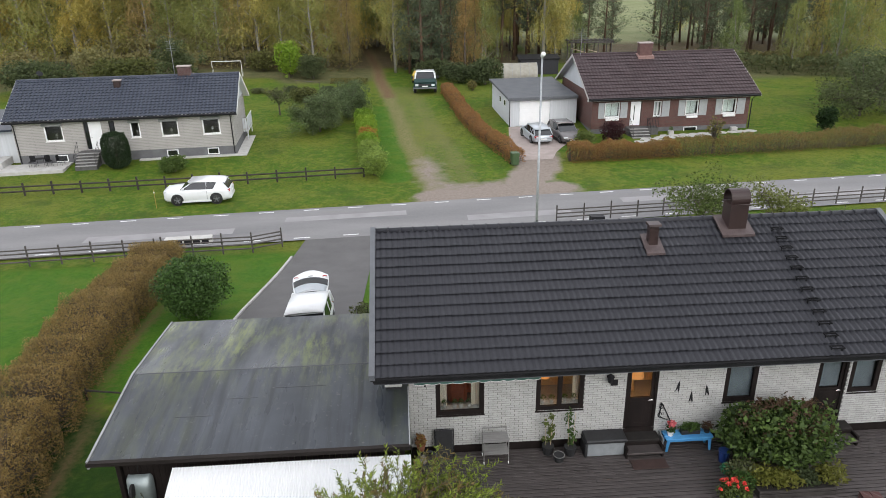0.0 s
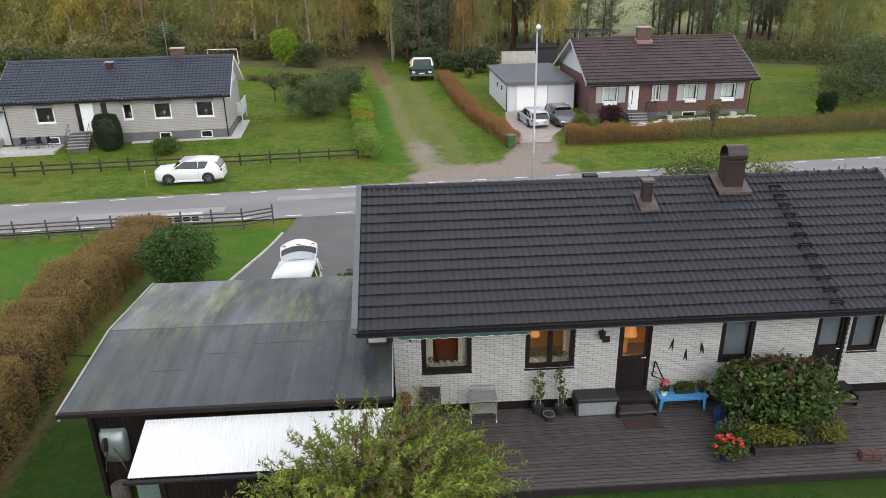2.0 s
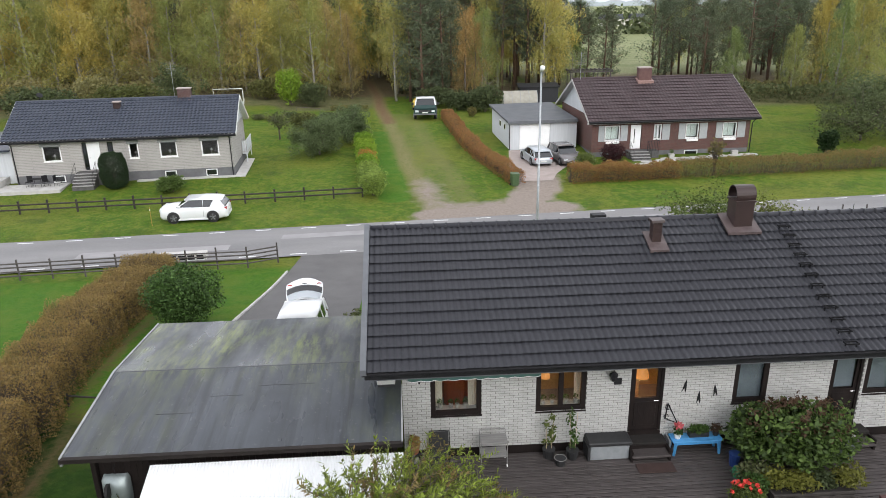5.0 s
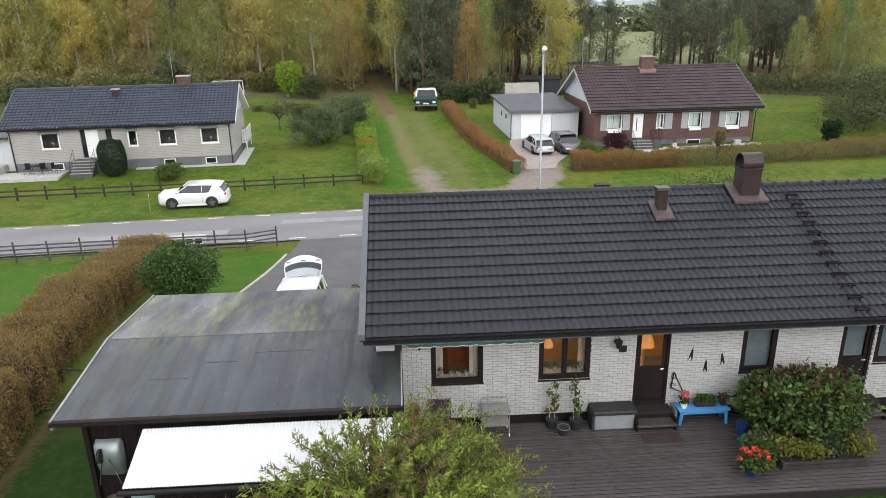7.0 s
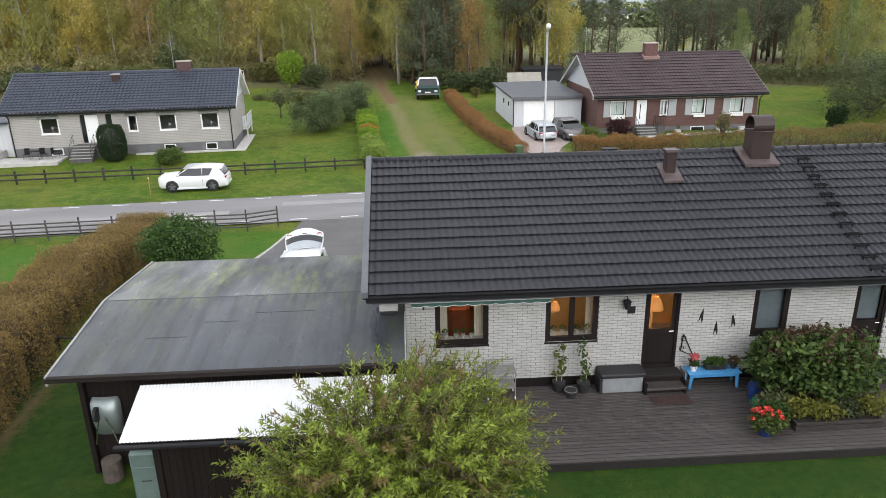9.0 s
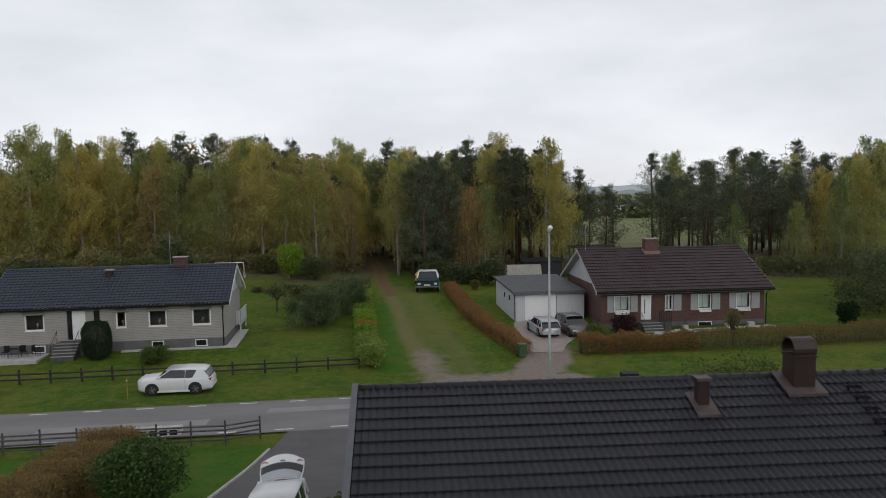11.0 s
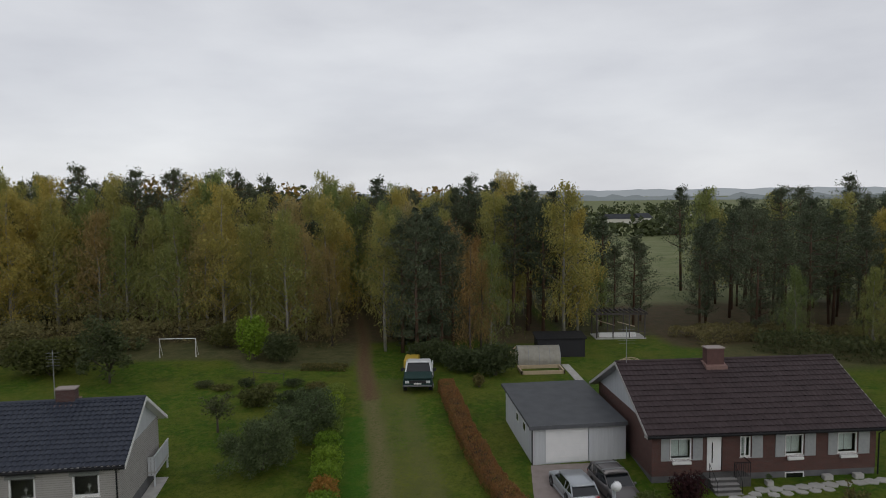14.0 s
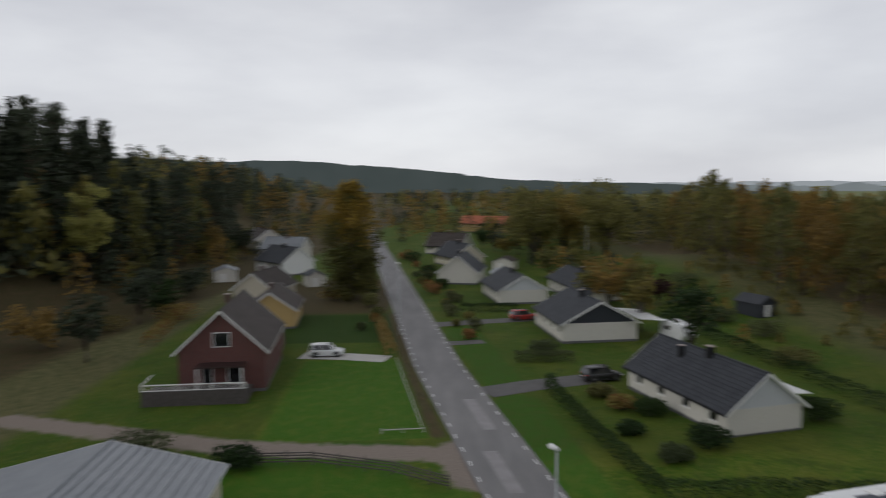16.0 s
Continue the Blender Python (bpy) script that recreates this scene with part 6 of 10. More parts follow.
KINDS = {
    "birch_y1": tree_kind("birch_tree", "tall birch with yellowing autumn leaves and pale trunk", birch_parts(1, 15), M_birch_bark, M_birch_yellow, "trees of the wood"),
    "birch_y2": tree_kind("birch_tree", "tall birch with yellowing autumn leaves and pale trunk", birch_parts(2, 14, low=0.1), M_birch_bark, M_birch_yellow, "trees of the wood"),
    "birch_g1": tree_kind("birch_tree", "olive-green birch with hanging twigs and pale trunk", birch_parts(3, 14, low=0.08, wide=0.29), M_birch_bark, M_birch_green, "trees of the wood"),
    "birch_g2": tree_kind("birch_tree", "olive-green birch with hanging twigs and pale trunk", birch_parts(4, 15.5), M_birch_bark, M_birch_green, "trees of the wood"),
    "birch_o1": tree_kind("birch_tree", "thin ochre-brown birch half bare in autumn", birch_parts(5, 13, 4800, low=0.16), M_birch_bark, M_birch_ochre, "trees of the wood"),
    "rust": tree_kind("aspen_tree", "slender rust-orange aspen at the wood's edge", birch_parts(6, 11, 3600, 0.2, 0.14, 0.20), M_bark, M_rust, "trees of the wood"),
    "pine1": tree_kind("pine_tree", "dark Scots pine with a tall bare trunk", pine_parts(7, 16), M_pine_bark, M_pine, "trees of the wood"),
    "pine2": tree_kind("pine_tree", "dark Scots pine with a tall bare trunk", pine_parts(8, 14, low=0.26, wide=0.34), M_pine_bark, M_pine, "trees of the wood"),
    "pine3": tree_kind("pine_tree", "dark broad-crowned pine with low branches", pine_parts(9, 13, 5600, low=0.10, wide=0.33), M_pine_bark, M_pine, "trees of the wood"),
    "spruce1": tree_kind("spruce_tree", "dark green spruce with drooping branches", spruce_parts(10, 13, wide=0.24), M_bark, M_spruce, "trees of the wood"),
    "far_birch": tree_kind("birch_tree", "distant yellow-olive birch in autumn leaf", birch_parts(12, 15, 900, 0.75, 0.06, 0.28), M_bark, M_far_birch, "trees of the wood"),
    "far_ochre": tree_kind("birch_tree", "distant ochre birch in autumn leaf", birch_parts(13, 14, 900, 0.75, 0.06, 0.28), M_bark, M_far_ochre, "trees of the wood"),
    "far_spruce": tree_kind("spruce_tree", "tall dark spruce on the wooded rise", spruce_parts(14, 14, 600, 1.1, 0.2), M_bark, M_spruce, "trees of the wood"),
    "far_pine": tree_kind("pine_tree", "tall dark pine on the wooded rise", pine_parts(15, 15, 1000, 0.9, 0.15, 0.24), M_pine_bark, M_spruce, "trees of the wood"),
    "spruce2": tree_kind("spruce_tree", "dark green spruce with drooping branches", spruce_parts(11, 15, wide=0.16), M_bark, M_spruce, "trees of the wood"),
}


def plant(kind, x, y, size=1.0, turn=None, rng=random):
    m = pose(x, y, land1(x, y) - 0.05, 0, 0, rng.uniform(0, 360) if turn is None else turn) @ Matrix.Diagonal((size, size, size, 1))
    if KINDS[kind].matrix_basis.translation.z < -400:
        KINDS[kind].matrix_basis = m
        return KINDS[kind]
    t = copy_thing(KINDS[kind], m)
    t.matrix_basis = m
    return t


TALL = 1.26


def wood():
    rng = random.Random(21)
    spots = []

    def free(x, y, gap):
        if any((x - a) ** 2 + (y - b) ** 2 < gap * gap for a, b in spots):
            return False
        spots.append((x, y))
        return True

    # chosen trees at the edge
    for kind, x, y, s in (("pine3", -3.0, 80.5, 1.06), ("pine3", -0.2, 82.0, 1.0), ("pine3", -4.6, 83.5, 1.0), ("pine3", -1.6, 85.5, 1.12), ("pine3", 1.2, 84.6, 0.9), ("birch_g2", -6.6, 84.5, 0.85), ("rust", 2.9, 81, 0.9), ("birch_g1", 5.6, 84.5, 0.72),
                          ("rust", 4.4, 83.5, 0.8), ("pine1", 9.5, 93, 0.98), ("pine1", 11.8, 95, 1.0), ("pine2", 13.2, 92, 1.0), ("birch_y1", 15.2, 89, 1.05), ("birch_y2", 17.4, 91, 0.95), ("birch_g1", 20.5, 93, 0.7),
                          ("pine1", 22.0, 97, 0.92), ("pine3", 26.5, 97, 0.92), ("pine2", 24, 102, 0.9), ("pine3", 34, 93, 0.98), ("pine3", 36.5, 97, 1.05), ("pine2", 40, 91, 1.1), ("pine3", 43, 95, 1.1),
                          ("birch_g1", 40.5, 82, 0.68), ("pine2", 45, 87, 1.1), ("pine1", 48, 92, 1.05), ("pine3", 50, 84, 1.0), ("birch_y2", 54, 83, 1.0), ("birch_g2", 57, 80, 1.0), ("birch_g1", 52, 76, 0.95),
                          ("birch_y1", 60, 75, 1.0), ("pine3", 17.8, 97, 0.86), ("pine2", 20.0, 99.5, 0.9), ("pine3", 23.2, 95, 0.84), ("pine3", 28.5, 100, 0.8), ("pine1", -53, 112, 1.24), ("pine1", -44, 110, 1.18), ("pine2", -38, 112, 1.34), ("pine1", -33, 113, 1.14), ("pine2", -71, 110, 1.4), ("pine1", -25, 112, 1.12), ("pine1", -61, 113, 1.16), ("birch_g1", 47, 78, 0.7), ("pine2", 62, 85, 1.1), ("birch_g2", 49, 62, 0.8), ("birch_y2", 54, 66, 0.9), ("birch_o1", 57, 58, 0.95), ("birch_g1", 45, 55, 0.62)):
        free(x, y, 0)
        plant(kind, x, y, s * TALL * (0.8 if x > 20 else 0.9 if "pine" in kind else 1.0), rng=rng)
    for kind, x, y, s in (("birch_g2", -60.3, 93, 1.5), ("birch_y1", -53.5, 94, 1.3), ("birch_y2", 58.1, 82, 1.2), ("birch_g2", 62.5, 84, 1.2)):
        plant(kind, x, y, s, rng=random.Random(int(x)))
    mix_front = ["birch_y1", "birch_y2", "birch_g1", "birch_g2", "birch_g1", "birch_g2", "birch_o1", "birch_o1", "rust", "spruce1"]
    mix_back = ["birch_y1", "birch_y2", "birch_g2", "birch_o1", "pine1", "pine1", "pine2", "birch_g1"]
    count = 0
    while count < 205:
        x, y = rng.uniform(-95, 21), rng.uniform(86, 125)
        if -12.8 < x + 0.1 * max(0.0, y - 95) < -7.0 and y < 112:
            continue
        edge = 90 + 4 * math.sin(x * 0.12) + (5 if x < -35 else 0)
        if y < edge or not free(x, y, 2.9):
            continue
        count += 1
        if 5 < x < 21:
            kind = rng.choice(["pine1", "pine1", "pine2", "birch_y1", "birch_g2"])
        else:
            kind = rng.choice(mix_front if y < edge + 12 else mix_back)
        plant(kind, x, y, (0.9 if "pine" in kind else 1.0) * rng.uniform(0.8, 1.1) * (0.95 if y < edge + 5 else 1.06) * (1.07 if x < -60 else 1.03 if x < -28 else 0.98) * TALL, rng=rng)
    count = 0
    while count < 40:
        x, y = rng.uniform(42, 100), rng.uniform(66, 130)
        if y < 120 - 0.9 * (x - 30) * 0.6 or not free(x, y, 4):
            continue
        count += 1
        plant(rng.choice(["pine2", "pine3", "pine1", "birch_g1", "birch_g2", "birch_y2"]), x, y, rng.uniform(0.84, 1.06) * TALL, rng=rng)
    # the pine grove beyond the eastern lawn
    count = 0
    while count < 30:
        x, y = rng.uniform(36, 76), rng.uniform(84, 114)
        if y < 86 - 0.25 * (x - 29) or x < 36 + 0.25 * (y - 90) or not free(x, y, 3.2):
            continue
        count += 1
        plant(rng.choice(["pine2", "pine3", "pine1", "pine2", "pine3"]), x, y, rng.uniform(0.85, 1.05) * 0.98, rng=rng)
    count = 0
    while count < 34:
        x, y = rng.uniform(-230, -140), rng.uniform(-52, -38)
        if not free(x, y, 3.5):
            continue
        count += 1
        plant(rng.choice(["far_spruce", "far_pine", "far_birch"]), x, y, rng.uniform(1.2, 1.6), rng=rng)
    # the wood going on to the west, north of the street
    count = 0
    while count < 185:
        x, y = rng.uniform(-300, -95), rng.uniform(80, 145)
        if y < max(70, 95 - 0.5 * max(0, -95 - x)) + 4 * math.sin(x * 0.1) or (x < -172 and y < 112) or not free(x, y, 4.2):
            continue
        count += 1
        plant(rng.choice(["far_birch", "far_birch", "far_ochre"]), x, y, rng.uniform(1.1, 1.4), rng=rng)
    # dark conifers on the rise to the south-west
    count = 0
    while count < 150:
        x, y = rng.uniform(-215, -88), rng.uniform(-115, -44)
        if not free(x, y, 4.5) or y > -46 - 0.10 * (-x - 95) + 6 * math.sin(x * 0.07):
            continue
        count += 1
        plant(rng.choice(["far_spruce", "far_spruce", "far_pine"]), x, y, rng.uniform(1.45, 1.9), rng=rng)


wood()


def far_woods():
    """The depth of the woods, where no tree can be told from the next, and an added shading belt."""
    rng = random.Random(8)
    groups = {"birch": (Geo(), M_far_birch), "ochre": (Geo(), M_far_ochre), "pine": (Geo(), M_spruce)}

    def blob(g, x, y, h, n, wide, size):
        z = land1(x, y)
        for _ in range(n):
            f = 0.12 + 0.88 * rng.random()
            r = h * wide * (1.08 - f) ** 0.6 * math.sqrt(rng.random())
            a = rng.uniform(0, 6.283)
            p = Vector((x + r * math.cos(a), y + r * math.sin(a), z + h * f))
            aa = Vector((rng.gauss(0, 1), rng.gauss(0, 1), rng.gauss(0, 1))).normalized()
            bb = aa.cross(Vector((rng.gauss(0, 1), rng.gauss(0, 1), rng.gauss(0, 1)))).normalized()
            s = size * rng.uniform(0.6, 1.3)
            g.add([p - aa * s * 0.5, p + bb * s * 0.3, p + aa * s * 0.5, p - bb * s * 0.3], [(0, 1, 2, 3)])

    for _ in range(480):
        x, y = rng.uniform(-140, 20), rng.uniform(116, 185)
        k = rng.choice(["birch", "birch", "ochre", "pine"])
        blob(groups[k][0], x, y, rng.uniform(15, 20) * (0.9 if x < -62 else 1.05 if x < -28 else 1.0), 160, 0.2, 0.9)
    for _ in range(150):
        x, y = rng.uniform(60, 220), rng.uniform(75, 230)
        if y > 95 + 0.55 * (x - 40):
            continue
        blob(groups[rng.choice(["birch", "pine", "pine"])][0], x, y, rng.uniform(13, 17), 70, 0.22, 1.4)
    for _ in range(380):
        x, y = rng.uniform(-620, -120), rng.uniform(110, 330)
        blob(groups[rng.choice(["birch", "ochre", "birch", "pine"])][0], x, y, rng.uniform(10, 14), 50, 0.22, 1.7)
    for _ in range(420):
        x, y = rng.uniform(-640, -130), rng.uniform(-330, -70)
        if y > -60 + 0.12 * (x + 130):
            continue
        blob(groups["pine"][0], x, y, rng.uniform(14, 20), 55, 0.2, 2.0)
    for _ in range(420):
        x, y = rng.uniform(-900, -340), rng.uniform(-160, 170)
        if abs(y - float(road_y(x))) < 26 and x > -520:
            continue
        blob(groups[rng.choice(["birch", "pine", "pine", "ochre"])][0], x, y, rng.uniform(9, 15), 40, 0.3, 2.6)
    for _ in range(90):
        x, y = rng.uniform(-300, -214), rng.uniform(48, 125)
        blob(groups[rng.choice(["birch", "pine", "birch"])][0], x, y, rng.uniform(14, 19), 170, 0.24, 1.2)
    for _ in range(110):
        x, y = rng.uniform(-300, -125), rng.choice([rng.uniform(47, 66), rng.uniform(-44, -31), rng.uniform(8, 14) if rng.random() < 0.5 else rng.uniform(-46, -34)])
        if abs(y - float(road_y(x))) < 8:
            continue
        blob(groups[rng.choice(["birch", "pine", "ochre"])][0], x, y, rng.uniform(3.5, 9), 110, 0.36, 0.8)
    for _ in range(420):
        x, y = rng.uniform(-430, -125), rng.uniform(-160, -36)
        if y > -44 + 7 * math.sin(x * 0.05) + 0.03 * (x + 130):
            continue
        blob(groups[rng.choice(["birch", "pine", "pine", "pine", "ochre"])][0], x, y, rng.uniform(11, 18), 150, 0.24, 1.3)
    for _ in range(150):
        x, y = rng.uniform(-430, -235), rng.uniform(-45, 60)
        if abs(y - float(road_y(x))) < 11 or 18 < y < 38 and x > -250:
            continue
        blob(groups[rng.choice(["birch", "pine", "ochre"])][0], x, y, rng.uniform(5, 11), 100, 0.34, 1.0)
    for _ in range(45):
        x, y = rng.uniform(-150, -92), rng.uniform(60, 88)
        blob(groups[rng.choice(["birch", "birch", "ochre"])][0], x, y, rng.uniform(1.2, 3.4), 110, 0.5, 0.45)
    # southern belt, mostly unseen, added to block low sky light from the house
    for _ in range(260):
        x, y = rng.uniform(-150, 160), rng.uniform(-110, -48)
        blob(groups[rng.choice(["birch", "pine", "pine"])][0], x, y, rng.uniform(13, 18), 60, 0.26, 2.2)
    for k, (g, m) in groups.items():
        solid("far_woods", g, m, "mixed autumn woodland stretching into the distance", "woods", "stuff")


far_woods()


def hedge(name, label, pts, half, high, n, size, material, seed, rise=0.0, twig=True):
    """A clipped or shaggy hedge along a line, of leaves over a core of twigs."""
    rng = random.Random(seed)
    h = thing(name, label, "hedge")
    leaves, twigs = Geo(), Geo()
    lens = [math.dist(a[:2], b[:2]) for a, b in zip(pts[:-1], pts[1:])]
    total = sum(lens)
    for _ in range(n):
        s = rng.random() * total
        k = 0
        while s > lens[k]:
            s -= lens[k]
            k += 1
        a, b = pts[k], pts[k + 1]
        f = s / lens[k]
        x, y = a[0] + (b[0] - a[0]) * f, a[1] + (b[1] - a[1]) * f
        nx, ny = -(b[1] - a[1]) / lens[k], (b[0] - a[0]) / lens[k]
        bump = 1 + 0.26 * noise.noise(Vector((x * 0.7, y * 0.7, seed))) + 0.18 * noise.noise(Vector((x * 2.2, y * 2.2, seed)))
        r = (0.62 + 0.38 * rng.random() ** 0.5) * bump
        if rng.random() < 0.5:
            u = rng.uniform(-1, 1)
            side, up = u * half, high * (1 - 0.22 * u ** 4) * r
        else:
            u = rng.random()
            side, up = rng.choice((-1, 1)) * half * (1 - 0.22 * u ** 3) * r, u * high * bump
        p = Vector((x + nx * side, y + ny * side, land1(x + nx * side, y + ny * side) + max(0.04, up)))
        aa = Vector((rng.gauss(0, 1), rng.gauss(0, 1), rng.gauss(0.5, 0.8))).normalized()
        bb = aa.cross(Vector((rng.gauss(0, 1), rng.gauss(0, 1), rng.gauss(0, 1)))).normalized()
        s2 = size * rng.uniform(0.5, 1.4)
        leaves.add([p - aa * s2 * 0.5 - bb * s2 * 0.15, p + bb * s2 * 0.3, p + aa * s2 * 0.6], [(0, 1, 2)])
        if twig and rng.random() < 0.05:
            q = Vector((x + nx * side * 0.3, y + ny * side * 0.3, land1(x, y)))
            twigs.tube([q, p + Vector((0, 0, 0.05))], [0.012, 0.004], 3, False)
    part("foliage", leaves, material, h)
    if twig:
        part("twig_mass", twigs, M_bark, h)
    return h


hedge("hedge", "shaggy tan autumn hedge sloping down to the road", [(-17.6, -4), (-18.3, 2), (-18.7, 8), (-19.0, 14), (-19.4, 20.0)], 1.2, 1.9, 150000, 0.072, M_hedge_tan, 3)
hedge("hedge", "rusty-brown clipped hedge beside the grass track", [(3.3, 39.0), (2.6, 42), (1.3, 48), (0.4, 55), (-0.2, 63), (-0.6, 68)], 0.75, 1.15, 36000, 0.11, M_hedge_rust, 4)
hedge("hedge", "rusty-brown hedge along the road verge", [(7.6, 39.4), (12, 39.6), (17, 39.8)], 0.8, 1.35, 22000, 0.11, M_hedge_rust, 5)
hedge("hedge", "olive and brown hedge along the road verge", [(17, 39.8), (24, 40.2), (34, 41), (46, 42.0), (60, 43)], 0.85, 1.45, 44000, 0.12, M_hedge_brown, 6)


def flagstones():
    """Pale irregular stone slabs along the brick house front and round its steps."""
    rng = random.Random(61)
    t = thing("stone_terrace", "pale irregular flagstones along the brick house front", "paving")
    spots = [(18.2 + 0.95 * k, 46.15 + 0.09 * k, 0.55) for k in range(10)] + [(18.6 + 0.95 * k, 45.45 + 0.12 * k, 0.42) for k in range(5)]
    spots += [(15.2 + 0.85 * i, 43.6 + 0.75 * j, 0.46) for i in range(3) for j in range(3) if (i, j) != (0, 2)] + [(17.5, 45.6, 0.45), (17.4, 44.7, 0.4)]
    for x, y, r in spots:
        n = rng.choice((5, 6, 7))
        turn = rng.uniform(0, 6.28)
        ring = [(x + r * rng.uniform(0.85, 1.1) * math.cos(turn + 2 * math.pi * k / n), y + r * 0.85 * rng.uniform(0.85, 1.1) * math.sin(turn + 2 * math.pi * k / n)) for k in range(n)]
        z = max(land1(px, py) for px, py in ring)
        verts = [(px, py, z - 0.15) for px, py in ring] + [(px, py, z + 0.05) for px, py in ring]
        faces = [tuple(range(n - 1, -1, -1)), tuple(range(n, 2 * n))] + [(k, (k + 1) % n, n + (k + 1) % n, n + k) for k in range(n)]
        part("flagstone", Geo().add(verts, faces), M_concrete, t)


flagstones()


# ---- vehicles ----
def paint_mat(name, colour, metal=0.0, rough=0.25):
    return mat(name, colour, tuple(0.93 * v for v in colour), rough, metal, scale=1.0, fine=6, bump=0.0, spec=0.6)


M_car_white = paint_mat("white_car_paint", (0.72, 0.73, 0.74))
M_car_silver = paint_mat("silver_car_paint", (0.42, 0.45, 0.48), 0.4, 0.3)
M_car_grey = paint_mat("grey_brown_car_paint", (0.15, 0.14, 0.14), 0.4, 0.3)
M_car_teal = mat("dark_teal_truck_paint", (0.020, 0.046, 0.043), (0.026, 0.054, 0.050), 0.6, scale=1.0, fine=6, bump=0.0, spec=0.15)
M_car_black = paint_mat("black_car_paint", (0.02, 0.02, 0.022))
M_car_red = paint_mat("red_car_paint", (0.30, 0.03, 0.025))
M_black_plastic = mat("black_plastic", (0.018, 0.018, 0.019), (0.028, 0.028, 0.03), 0.6, bump=0.05)
M_plate = mat("plate_white", (0.6, 0.6, 0.58), (0.66, 0.66, 0.64), 0.5, bump=0)


def loft(stations, ring):
    """Joins closed cross-sections (lists of points) into a skin with ends."""
    g = Geo()
    n = ring
    vs = [p for s in stations for p in s]
    fs = [(i * n + k, i * n + (k + 1) % n, (i + 1) * n + (k + 1) % n, (i + 1) * n + k) for i in range(len(stations) - 1) for k in range(n)]
    fs += [tuple(range(n - 1, -1, -1)), tuple((len(stations) - 1) * n + k for k in range(n))]
    return g.add(vs, fs)


def wheel(parent, x, y, r, side, wide=0.22):
    w = part("wheel", Geo().tube([(x, y - wide / 2, r), (x, y - wide / 2 + 0.03, r), (x, y + wide / 2 - 0.03, r), (x, y + wide / 2, r)], [r * 0.90, r, r, r * 0.90], 20), M_rubber, parent, "black tyre", True)
    o = y + side * (wide / 2 - 0.005)
    part("rim", Geo().tube([(x, o, r), (x, o + side * 0.015, r)], [r * 0.68, r * 0.62], 16), M_rim_dark, w)
    for k in range(5):
        a = 2 * math.pi * k / 5 + 0.3
        p = (x + r * 0.62 * math.cos(a), o + side * 0.018, r + r * 0.62 * math.sin(a))
        part("spoke", Geo().tube([(x, o + side * 0.02, r), p], [0.05, 0.035], 5), M_alloy, w)


# shade between the spokes put into the rim disc's dark colour
M_rim_dark = mat("rim_shadow", (0.05, 0.05, 0.052), (0.07, 0.07, 0.072), 0.5, 0.5, bump=0)


